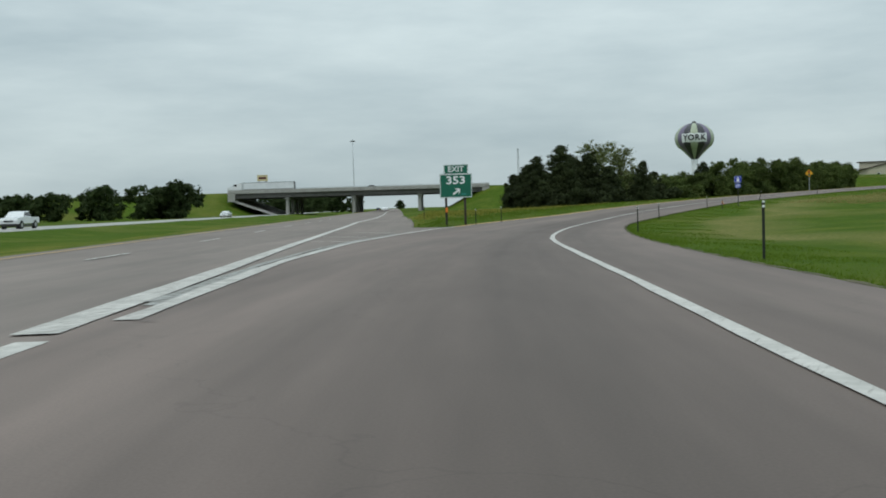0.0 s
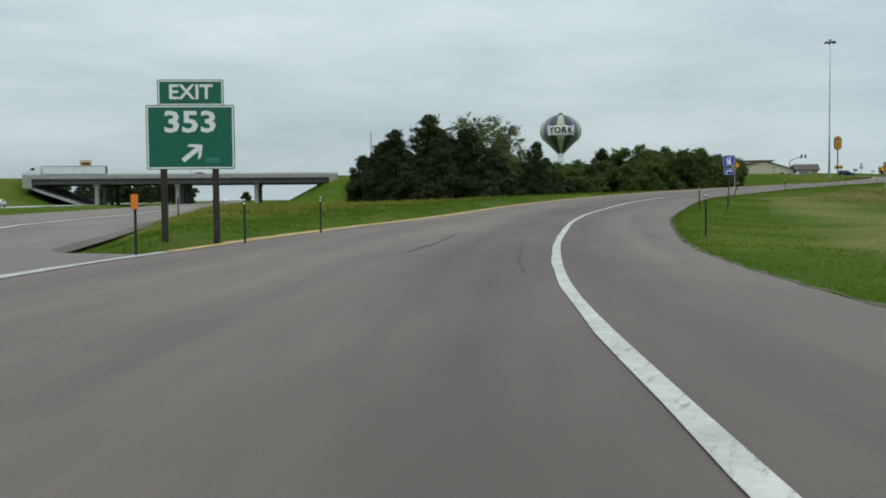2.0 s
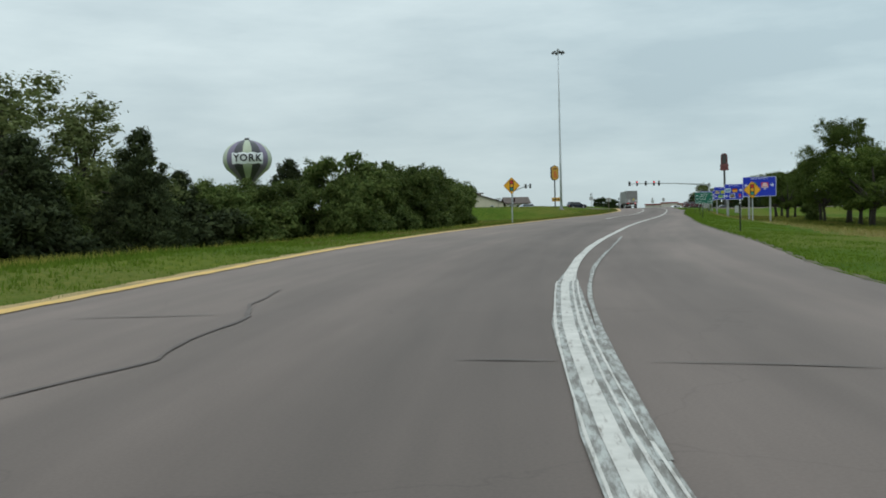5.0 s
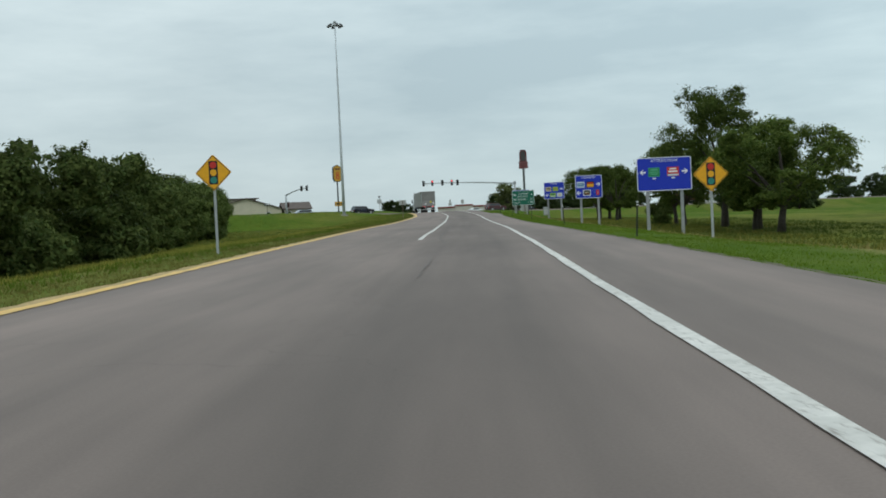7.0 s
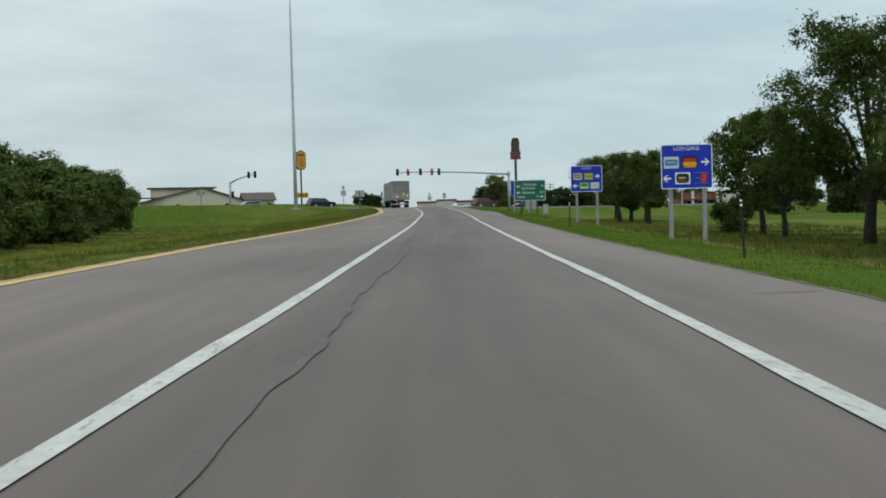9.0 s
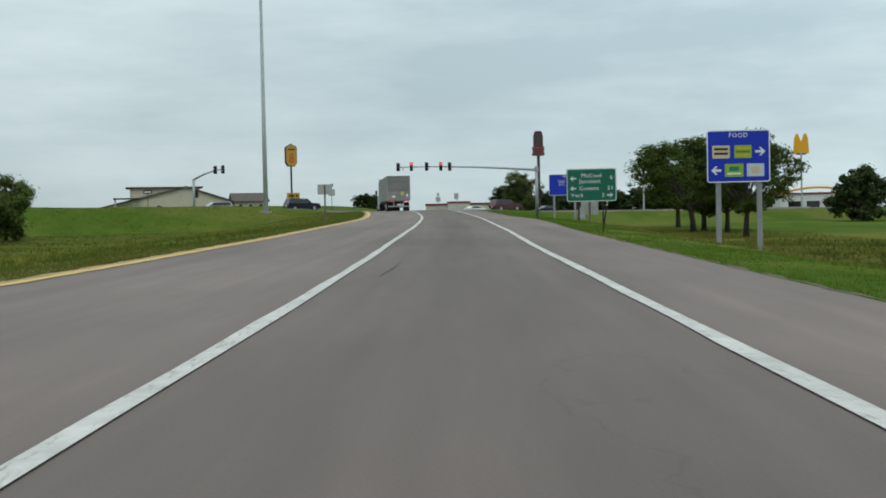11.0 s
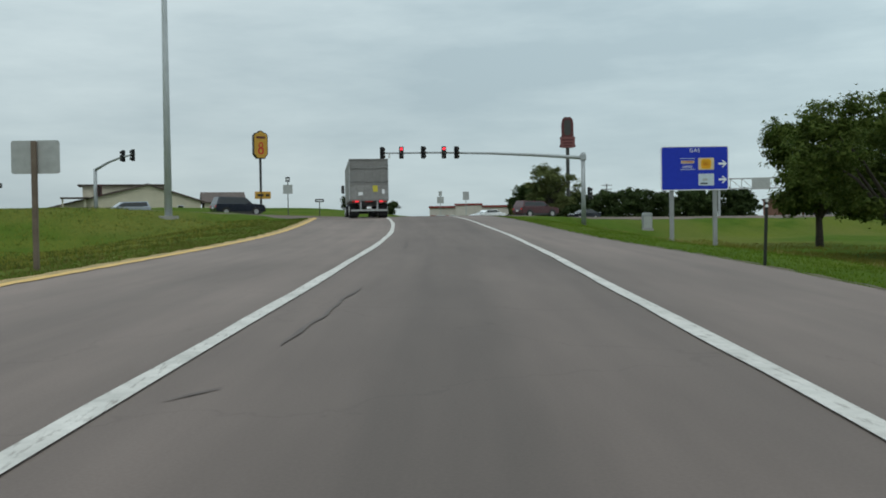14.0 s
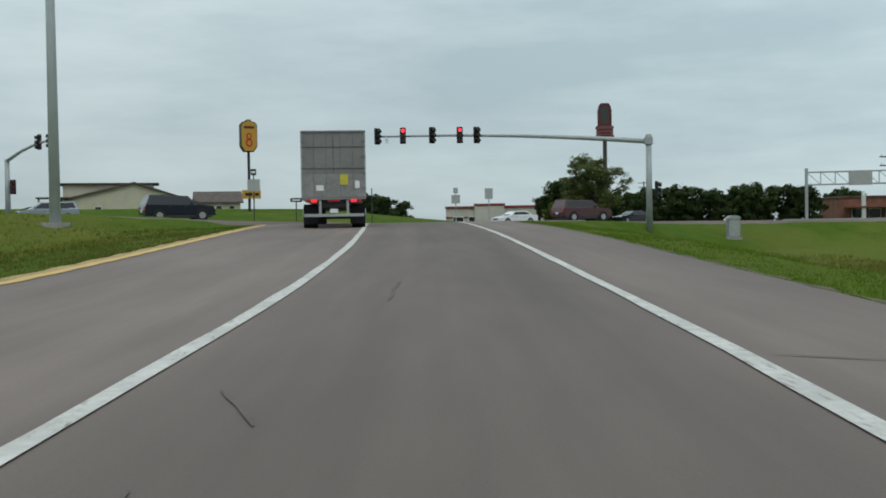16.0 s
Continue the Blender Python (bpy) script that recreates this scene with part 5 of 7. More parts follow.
def tree_proto(name, seed, height, radius, style, leaves, size, material, label):
    """A tapered trunk with limbs under a ragged crown of leaf clumps."""
    rng = np.random.default_rng(seed)
    t = thing(name, (0, 0, -60), 0, label, "tree", "trees")
    blobs = []
    if style == "pine":
        for k in range(40):
            u = (k + 0.5) / 40
            z = height * (0.05 + 0.90 * u)
            rr = radius * (1 - u ** 1.5) ** 0.7 * rng.uniform(0.45, 0.86)
            a = k * 2.4 + rng.uniform(-0.4, 0.4)
            blobs.append((rr * math.cos(a), rr * math.sin(a), z, max(0.4, radius * 0.27 * (1 - 0.5 * u)) * rng.uniform(0.7, 1.25)))
        blobs += [(0, 0, height * 0.22, radius * 0.62), (0, 0, height * 0.42, radius * 0.52), (0, 0, height * 0.62, radius * 0.38), (0, 0, height * 0.78, radius * 0.25)]
    elif style == "thin":
        for k in range(52):
            a, u = k * 2.4, (k * 0.7548) % 1.0
            rr = radius * rng.uniform(0.1, 1.0) * math.sin(math.pi * (0.22 + 0.62 * u))
            blobs.append((rr * math.cos(a), rr * math.sin(a), height * (0.22 + 0.72 * u), radius * rng.uniform(0.13, 0.28)))
    else:
        low = 0.24 if style == "round" else 0.03
        for k in range(26):
            a, u = k * 2.4 + rng.uniform(-0.3, 0.3), (k * 0.7548) % 1.0
            rr = radius * (0.28 + 0.52 * math.sin(math.pi * (0.12 + 0.72 * u))) * rng.uniform(0.65, 1.1)
            blobs.append((rr * math.cos(a), rr * math.sin(a), height * (low + 0.05 + (0.86 - low) * u), radius * rng.uniform(0.18, 0.36)))
        blobs += [(0, 0, height * 0.55, radius * 0.55), (rng.uniform(-1, 1) * radius * 0.2, 0, height * 0.86, radius * 0.28)]
        if style == "bushy":
            blobs += [(0, 0, height * 0.25, radius * 0.6)]
    if style == "open":
        blobs = []
        for k in range(52):
            a, u = k * 2.4 + rng.uniform(-0.3, 0.3), (k * 0.7548) % 1.0
            rr = radius * (0.15 + 0.85 * math.sin(math.pi * (0.14 + 0.74 * u))) * rng.uniform(0.25, 1.0) ** 0.6
            blobs.append((rr * math.cos(a), rr * math.sin(a), height * (0.27 + 0.67 * u), radius * rng.uniform(0.13, 0.28)))
    fork = height * (0.22 if style != "thin" else 0.3)
    r0 = 0.024 * height + 0.02
    lean = rng.uniform(-0.25, 0.25, 2)
    part("trunk", tube([(0, 0, -0.4), (lean[0] * 0.3, lean[1] * 0.3, fork * 0.5), (lean[0], lean[1], fork), (lean[0] * 1.2, 0, height * 0.55), (0, 0, height * 0.85)],
                       [r0 * 1.3, r0, r0 * 0.85, r0 * 0.45, 0.04], 9), BARK, t, smooth=True)
    for x, y, z, r in blobs[:12]:
        s = Vector((lean[0], lean[1], min(fork * rng.uniform(0.8, 1.5), z * 0.8)))
        e = Vector((x, y, z))
        m = s.lerp(e, 0.5) + Vector((0, 0, 0.06 * height))
        part("limb", tube([s, m, e], [r0 * 0.5, r0 * 0.32, 0.03], 6), BARK, t)
    v, f = foliage(rng, blobs, leaves, size, 0.5 if style != "pine" else 0.32, {"thin": 0.04, "open": 0.07, "pine": 0.3}.get(style, 0.22))
    me = bpy.data.meshes.new("crown")
    me.from_pydata(v.tolist(), [], f.tolist())
    bm = bmesh.new()
    bm.from_mesh(me)
    bpy.data.meshes.remove(me)
    part("crown", bm, material, t)
    return t


def plant(proto, x, y, height, turn, spread=1.0, sink=0.0):
    k = height / proto["tall"]
    c = copy_thing(proto, pose(x, y, ground_at(x, y) - sink, 0, 0, turn))
    c.scale = (k * spread, k * spread, k)
    return c


PROTO = {}
for key, args in {
    "pine_a": ("pine_tree", 3, 9.0, 4.0, "pine", 30000, 0.15, LEAF_DARK, "dark green bushy pine standing in rough grass"),
    "pine_b": ("pine_tree", 8, 8.0, 3.9, "pine", 26000, 0.15, LEAF_DARK, "dark green bushy pine standing in rough grass"),
    "thin_a": ("broadleaf_tree", 12, 10.0, 4.6, "thin", 10500, 0.14, LEAF_LIGHT, "pale thin-leaved tree with sky showing through its crown"),
    "bush_a": ("broadleaf_tree", 21, 7.5, 4.0, "bushy", 24000, 0.16, LEAF_BUSH, "dense green broadleaf tree with low branches"),
    "bush_b": ("broadleaf_tree", 27, 7.0, 3.8, "bushy", 22000, 0.16, LEAF_BUSH, "dense green broadleaf tree with low branches"),
    "low_a": ("shrub", 23, 4.0, 3.4, "bushy", 9000, 0.19, LEAF_BUSH, "green shrub growing under the trees"),
    "low_b": ("shrub", 24, 4.0, 3.4, "bushy", 9000, 0.19, LEAF_DARK, "dark green shrub growing under the pines"),
    "round_a": ("broadleaf_tree", 33, 10.0, 4.2, "round", 36000, 0.15, LEAF_MID, "green roadside tree with a forked trunk and full crown"),
    "round_b": ("broadleaf_tree", 39, 9.0, 3.9, "round", 32000, 0.15, LEAF_MID, "green roadside tree with a forked trunk and full crown"),
    "open_a": ("broadleaf_tree", 61, 14.0, 6.2, "open", 40000, 0.135, LEAF_MID, "tall green tree with a broad open crown and dark trunk"),
    "open_b": ("broadleaf_tree", 67, 10.0, 5.0, "open", 27000, 0.135, LEAF_MID, "green roadside tree with a dark forked trunk and loose crown"),
    "young_a": ("broadleaf_tree", 35, 9.0, 4.0, "thin", 24000, 0.16, LEAF_LIGHT, "light green tree with a loose crown beyond the crossing road"),
    "far_a": ("broadleaf_tree", 45, 8.0, 4.6, "bushy", 7000, 0.30, LEAF_FAR, "distant dark green tree with a rounded crown"),
    "far_b": ("broadleaf_tree", 51, 7.0, 4.4, "bushy", 6500, 0.30, LEAF_FAR, "distant dark green tree with a rounded crown"),
}.items():
    PROTO[key] = tree_proto(*args)
    PROTO[key]["tall"] = args[2]

for key, x, y, h, sp in (
        # the dark clump beside the ramp
        ("pine_b", 12.6, 153, 7.0, 1.0), ("pine_a", 16.8, 146, 9.3, 1.12), ("pine_b", 21.0, 150, 8.2, 1.1), ("pine_b", 14, 165, 7.5, 1.2), ("pine_b", 18.6, 151.5, 8.2, 1.1), ("pine_a", 13.5, 147.5, 7.8, 1.05), ("pine_b", 11.0, 157.5, 5.8, 1.0), ("pine_b", 25, 155, 6.6, 1.1),
        ("pine_b", 21.5, 158, 7.6, 1.1), ("thin_a", 24.5, 163.8, 10.3, 1.3), ("thin_a", 29.0, 169.5, 9.7, 1.3), ("bush_a", 25.5, 160, 5.4, 1.1), ("pine_a", 31.0, 160.0, 7.2, 0.85),
        ("bush_b", 31, 171, 5.6, 1.2), ("pine_b", 36, 176, 6.0, 0.9), ("bush_a", 18, 170, 6.4, 1.2),
        # the row beyond it
        ("bush_b", 39, 181, 5.4, 1.1), ("bush_a", 41, 184, 5.2, 1.1), ("bush_b", 46, 184, 5.4, 1.1), ("pine_b", 33.5, 172.5, 5.6, 1.0), ("bush_a", 44, 188, 6.0, 1.0), ("pine_b", 47.9, 190, 7.6, 0.9), ("bush_b", 49, 183, 5.0, 1.0), ("bush_a", 52, 187, 7.9, 1.0), ("bush_b", 58, 198, 7.4, 1.0),
        ("bush_a", 64, 206, 7.0, 1.0), ("bush_b", 70, 213, 7.2, 1.0), ("bush_a", 75, 221, 7.6, 0.95), ("bush_b", 80, 231, 6.6, 1.0), ("bush_a", 87, 243, 7.2, 1.0),
        ("bush_b", 93, 254, 7.4, 1.0), ("bush_a", 99, 264, 7.8, 1.0), ("bush_b", 104.5, 276, 6.4, 0.95), ("bush_a", 108.5, 285, 6.2, 0.95), ("bush_b", 112.5, 295, 6.6, 0.95), ("bush_a", 116.0, 302, 6.6, 0.95), ("bush_b", 119.8, 305, 6.4, 0.9), 
        # undergrowth between the trunks
        ("low_b", 11, 150, 2.6, 1.15), ("low_b", 15, 141.5, 2.4, 1.22), ("low_b", 21, 144.5, 2.6, 1.15), ("low_b", 25, 152, 3.0, 1.08), ("low_b", 31, 163, 3.2, 1.15),
        ("low_b", 36, 170, 3.2, 1.15), ("low_a", 42, 179, 3.4, 1.15), ("low_a", 55, 192, 3.4, 1.08), ("low_a", 61, 200, 3.4, 1.08), ("low_a", 68, 208, 3.6, 1.08),
        ("low_a", 74, 227, 3.6, 1.0), ("low_a", 81, 238, 3.8, 1.0), ("low_a", 88, 249, 4.0, 1.0), ("low_a", 99.5, 271, 4.4, 1.0), ("low_a", 108, 289, 3.6, 1.1), ("low_a", 113.5, 298.5, 3.2, 1.1), 
        # the row on the other side
        ("open_b", 120.8, 195.2, 9.6, 1.25), ("round_b", 125, 201, 8.4, 1.1), ("open_b", 131, 205, 9.4, 1.0), ("open_a", 133.9, 211.5, 14.6, 0.98), ("open_b", 143.3, 226.2, 10.2, 0.9), ("open_b", 139.2, 221.3, 10.0, 0.8), ("low_a", 147, 232, 3.0, 0.8),
        ("open_b", 168.9, 261, 9.2, 1.0), ("open_b", 178.8, 275, 9.8, 1.15), ("round_a", 186.5, 280, 9.4, 1.15), ("round_a", 183.5, 274.5, 8.6, 1.1), ("round_b", 195, 291, 10.6, 1.0), ("round_a", 140, 185, 11.5, 1.1), ("round_b", 152, 198, 11.0, 1.1),
        # beyond the cross road
        ("young_a", 222.5, 352.4, 7.8, 1.15), ("low_a", 226, 358, 3.4, 1.0), ("low_a", 219.5, 354, 3.0, 0.9)):
    if key[:4] == "bush" and 50 < x < 125:
        h *= 0.92 + 0.32 * ((x * 7.3 + y * 3.1) % 1.0)
    plant(PROTO[key], x, y, h, (x * 37 + y * 61 + (180 if key == "open_a" else 0)) % 360, sp)
rng_t = random.Random(5)
far_trees = [(271, 398, 6.2), (276, 396, 6.9), (280, 393, 7.2), (284.5, 393, 7.0), (288.5, 391, 6.4), (293, 388, 7.3), (296.5, 388, 7.5), (300.5, 384, 7.2), (303.5, 383, 6.8),
             (266, 402, 6.0), (258, 400, 5.6), (246.5, 444, 6.2), (251.5, 447, 6.4), (256, 447, 5.8),
             (-95.7, 243, 6.8), (-91, 245, 7.2), (-100, 246, 7.0), (-104, 250, 7.0), (-112, 246, 6.2), (-78.3, 244, 8.8), (-84, 250, 7.2), (-70, 247, 8.6), (-62.5, 248, 9.3), (-66, 254, 8.0),
             (232, 366, 6.5), (240, 372, 6.5), (368, 350, 9.0), (378, 342, 9.0), (250, 300, 9.0), (262, 292, 9.0), (276, 300, 8.5)]
for k in range(11):
    far_trees.append((-118 + 7.5 * k, 520 + rng_t.uniform(-12, 12), rng_t.uniform(7.5, 10)))
for k in range(9):
    far_trees.append((-150 + 6.5 * k, 950 + rng_t.uniform(-40, 40), rng_t.uniform(12.5, 15)))
for k in range(14):
    far_trees.append((-150 + 60 * k + rng_t.uniform(-20, 20), 1000 + rng_t.uniform(-60, 60), rng_t.uniform(9, 13)))
for k in range(12):
    far_trees.append((330 + 16 * k, 470 - 14 * k + rng_t.uniform(-8, 8), rng_t.uniform(6, 9)))
for k, (x, y, h) in enumerate(far_trees):
    plant(PROTO["far_a" if k % 2 else "far_b"], x, y, h, k * 53 % 360, 1.05)
for p in PROTO.values():
    for o in (*p.children_recursive, p):
        bpy.data.objects.remove(o)

# ------------------------------------------------------------------ water tower


def water_tower():
    x, y = 118.2, 483.0
    g = ground_at(x, y)
    yaw = math.degrees(math.atan2(-(x - 12), y - 60))
    t = thing("water_tower", (x, y, g), yaw, "water tower painted like a striped hot air balloon", "water tower")
    zc, R = 29.2 - g, 8.9
    prof = []
    for k in range(25):
        a = math.pi / 2 - k * (math.pi / 2 + 0.55) / 18
        if k <= 18:
            prof.append((R * math.cos(a), zc + R * 0.80 * math.sin(a)))
    rx, rz = prof[-1]
    for u in (0.2, 0.4, 0.6, 0.8, 1.0):
        prof.append((rx + (1.5 - rx) * (u ** 0.9), rz + (zc - 9.6 - rz) * u))
    cols = [mat("tower_%s" % n, c, 0.45, var=0.05, scale=0.3) for n, c in
            (("pale_green", (0.37, 0.41, 0.30)), ("green", (0.22, 0.28, 0.13)), ("violet", (0.17, 0.14, 0.21)), ("dark", (0.050, 0.048, 0.055)))]
    n_g = 16
    for k in range(n_g):
        bm = bmesh.new()
        rows = []
        for r, z in prof:
            rows.append([bm.verts.new((max(r, 0.02) * math.sin(b), -max(r, 0.02) * math.cos(b), z))
                         for b in (2 * math.pi * (k - 0.5 + u) / n_g for u in (0, 0.34, 0.67, 1.0))])
        for a, b in zip(rows, rows[1:]):
            for i in range(3):
                bm.faces.new((a[i], a[i + 1], b[i + 1], b[i]))
        bmesh.ops.remove_doubles(bm, verts=bm.verts[:], dist=0.001)
        bmesh.ops.recalc_face_normals(bm, faces=bm.faces[:])
        part("gore", bm, cols[(0, 3, 2, 0, 3, 2, 1, 3)[min(k, n_g - k)] if k != 8 else 0], t, "painted vertical stripe of the tank", smooth=True)
    part("stem", tube([(0, 0, -1), (0, 0, zc - 9.3)], 1.5, 18), SIGN_WHITE, t, smooth=True)
    part("vent", tube([(0, 0, zc + R * 0.79), (0, 0, zc + R * 0.8 + 0.6), (0, 0, zc + R * 0.8 + 0.8)], [0.9, 0.9, 0.2], 12), DARK_STEEL, t)
    # the white name board follows the tank
    bm = bmesh.new()
    rows = []
    for j in range(7):
        z = zc - 1.9 + 3.6 * j / 6
        r = 1.012 * R * math.sqrt(max(0.0, 1 - ((z - zc) / (R * 0.8)) ** 2)) + 0.05
        rows.append([bm.verts.new((r * math.sin(b), -r * math.cos(b), z + (0.32 * (j > 3) - 0.32 * (j < 3)) * abs(math.sin(b * 7.1)) * (j in (0, 6)))) for b in (radians(-38 + 76 * i / 48) for i in range(49))])
    for a, b in zip(rows, rows[1:]):
        for i in range(48):
            bm.faces.new((a[i], a[i + 1], b[i + 1], b[i]))
    bmesh.ops.recalc_face_normals(bm, faces=bm.faces[:])
    board = part("name_board", bm, SIGN_WHITE, t, "white board with the town's name")
    for ch, a in zip("YORK", (-25, -8.5, 8.5, 25)):
        ob = words(ch, 3.6, 0, 0, 0, BLACK, board, bold=0.03)
        ob.data.transform(Matrix.Rotation(radians(a), 4, "Z") @ Matrix.Translation((0, -R * 1.045, zc - 0.1)))


water_tower()


def antenna(x, y, top, r):
    g = ground_at(x, y)
    t = thing("antenna_mast", (x, y, g), 0, "thin grey lattice radio mast far off", "mast")
    for a in (0, 2.09, 4.19):
        part("leg", tube([(r * math.cos(a), r * math.sin(a), 0), (r * math.cos(a) * 0.6, r * math.sin(a) * 0.6, top - g)], 0.07, 5), GALV, t)
    for k in range(8):
        part("brace", tube([(r * 0.8, 0, (top - g) * (k + 0.5) / 8), (-r * 0.4, r * 0.6, (top - g) * (k + 1) / 8)], 0.05, 4), GALV, t)


antenna(22.6, 300.3, 17.2, 0.3)

# ------------------------------------------------------------------ pole signs


def motel_sign():
    x, y = 210.8, 419.4
    g = ground_at(x, y)
    t = thing("motel_sign", (x, y, g), -8, "tall pole sign with an orange and yellow shield panel", "pole sign")
    c = 20.6 - g
    part("pole", tube([(0, 0, -0.3), (0, 0, c + 2.4)], 0.22, 12), BLACK, t)
    shape = [(-1.35, -1.7), (-0.75, -2.55), (0.75, -2.55), (1.35, -1.7), (1.35, 1.75), (1.0, 2.2), (0.5, 2.3), (0.25, 2.6), (-0.25, 2.6), (-0.5, 2.3), (-1.0, 2.2), (-1.35, 1.75)]
    cab = part("cabinet", prism([(a, b + c) for a, b in shape], 0.9, turn=Matrix.Translation((0, -0.45, 0))), BLACK, t)
    p = part("face", prism([(a * 0.92, b * 0.94 + c) for a, b in shape], 0.03, turn=Matrix.Translation((0, -0.48, 0))), MOTEL_YELLOW, cab)
    part("face_band", prism(rounded(1.7, 0.4, 0.1, 0, c + 1.35), 0.02, turn=Matrix.Translation((0, -0.5, 0))), BROWN_RED, p)
    for z, r in ((-1.12, 0.64), (-0.06, 0.52)):
        ring = ring_plate(1.7 * r, 2 * r, 0.8 * r, 0.40 * r, 0.02, -0.5, c + z)
        part("face_ring", ring, RED, p)
    q = part("lower_panel", box(0.35, 0, 11.3 - g, 3.0, 0.4, 1.35, 0.05), MOTEL_YELLOW, t)
    for dx, w in ((-0.5, 1.2), (0.85, 0.7)):
        part("letter_bar", box(0.35 + dx, -0.22, 11.3 - g, w, 0.03, 0.45), BLACK, q)


def tower_sign():
    x, y = 263.1, 392.7
    g = ground_at(x, y)
    t = thing("tower_sign", (x, y, g), -40, "tall maroon pole sign with a rounded top", "pole sign")
    part("pole", tube([(0, 0, -0.3), (0, 0, 22.0 - g)], 0.35, 12), DARK_STEEL, t)
    c = 22.0 - g
    outl = [(-1.15, -0.2), (1.15, -0.2), (1.15, 2.6), (0.95, 3.4), (0.6, 3.8), (-0.6, 3.8), (-0.95, 3.4), (-1.15, 2.6)]
    cab = part("upper_cabinet", prism([(a, b + c) for a, b in outl], 1.0, turn=Matrix.Translation((0, -0.5, 0))), BROWN_RED, t)
    part("face", prism(rounded(1.3, 3.0, 0.5, 0, c + 1.8), 0.02, turn=Matrix.Translation((0, -0.52, 0))), DARK_STEEL, cab)
    for k, w in enumerate((3.0, 2.7, 3.1)):
        part("scallop", prism(rounded(w, 0.55, 0.25, 0, c - 0.25 - 0.75 * k), 0.9, turn=Matrix.Translation((0, -0.45, 0))), BROWN_RED, t)
    low = part("lower_cabinet", prism(rounded(2.75, 2.1, 0.5, 0, c - 1.05), 1.1, turn=Matrix.Translation((0, -0.55, 0))), PINKISH, t)
    for z, w in ((0.45, 2.2), (-0.15, 2.0), (-0.65, 1.6)):
        part("letter_bar", prism(rounded(w, 0.3, 0.08, 0, c - 1.05 + z), 0.02, turn=Matrix.Translation((0, -0.57, 0))), BROWN_RED, low)


def arch_sign():
    x, y = 296.5, 343.4
    g = ground_at(x, y)
    t = thing("pole_sign", (x, y, g), -56, "tall grey pole carrying a plain yellow twin-topped sign", "pole sign")
    part("pole", tube([(0, 0, -0.3), (0, 0, 18.4 - g)], 0.2, 10), GALV, t)
    c = 17.9 - g
    pts = [(-1.7, 0.0), (1.7, 0.0), (1.45, 3.4), (1.05, 4.4), (0.65, 4.4), (0.2, 3.2), (0, 2.6), (-0.2, 3.2), (-0.65, 4.4), (-1.05, 4.4), (-1.45, 3.4)]
    part("yellow_panel", prism([(a, b + c) for a, b in pts], 0.5), SIGN_YELLOW, t)
    part("base_panel", box(0, 0.25, c - 0.1, 2.2, 0.6, 0.3, 0.05), BROWN_RED, t)


def billboard_sign():
    x, y = -102.0, 605.0
    g = ground_at(x, y)
    t = thing("billboard_sign", (x, y, g), 8, "pale two-panel travel stop sign on tall posts far off", "pole sign")
    c = 19.5 - g
    for px in (-2.0, 2.0):
        part("post", tube([(px, 0, -0.3), (px, 0, c)], 0.3, 8), DARK_STEEL, t)
    low = part("lower_panel", box(0, -0.4, c - 2.6, 11.0, 0.6, 2.4, 0.05), SIGN_WHITE, t)
    part("letter_bar", box(0, -0.73, c - 2.6, 9.0, 0.04, 1.0), BROWN_RED, low)
    top = part("upper_panel", box(0, -0.4, c + 1.0, 6.0, 0.6, 3.6, 0.05), LOGO_CREAM, t)
    part("letter_bar", box(0, -0.73, c + 1.0, 4.2, 0.04, 1.2), BROWN_RED, top)


billboard_sign()
motel_sign()
tower_sign()
arch_sign()

# ------------------------------------------------------------------ buildings
STUCCO = mat("cream_stucco", (0.50, 0.46, 0.36), 0.9, var=0.06, scale=0.4, fine=6.0)
PALE_WALL = mat("pale_wall", (0.50, 0.46, 0.42), 0.9, var=0.07, scale=0.4, fine=6.0)
SHINGLE = mat("brown_shingle", (0.11, 0.085, 0.075), 0.9, var=0.15, scale=0.8, fine=10.0)
BRICK = mat("red_brick", (0.22, 0.095, 0.065), 0.9, var=0.15, scale=0.7, fine=12.0)
RED_BAND = mat("red_band", (0.22, 0.035, 0.03), 0.7, var=0.1)
WHITE_WALL = mat("white_wall", (0.6, 0.6, 0.58), 0.85, var=0.05)


def gable(w, d, h0, h1, over=0.6):
    """A gable roof over w (x) and d (y), ridge along y."""
    bm = bmesh.new()
    a, b = w / 2 + over, d / 2 + over
    th = 0.35
    lo = h0 - over * (h1 - h0) / (w / 2)
    v = [bm.verts.new(p) for p in ((-a, -b, lo), (0, -b, h1), (a, -b, lo), (-a, b, lo), (0, b, h1), (a, b, lo),
                                   (-a, -b, lo + th), (0, -b, h1 + th), (a, -b, lo + th), (-a, b, lo + th), (0, b, h1 + th), (a, b, lo + th))]
    for f in ((0, 1, 4, 3), (1, 2, 5, 4), (6, 9, 10, 7), (7, 10, 11, 8), (0, 6, 7, 1), (1, 7, 8, 2), (3, 4, 10, 9), (4, 5, 11, 10), (0, 3, 9, 6), (2, 8, 11, 5)):
        bm.faces.new([v[i] for i in f])
    bmesh.ops.recalc_face_normals(bm, faces=bm.faces[:])
    return bm


def windows(parent, xs, y, z, w, h):
    for x in xs:
        f = part("window", box(x, y, z, w + 0.24, 0.12, h + 0.24, 0.02), SIGN_WHITE, parent)
        part("pane", box(x, y - 0.05, z, w, 0.1, h), GLASS, f)


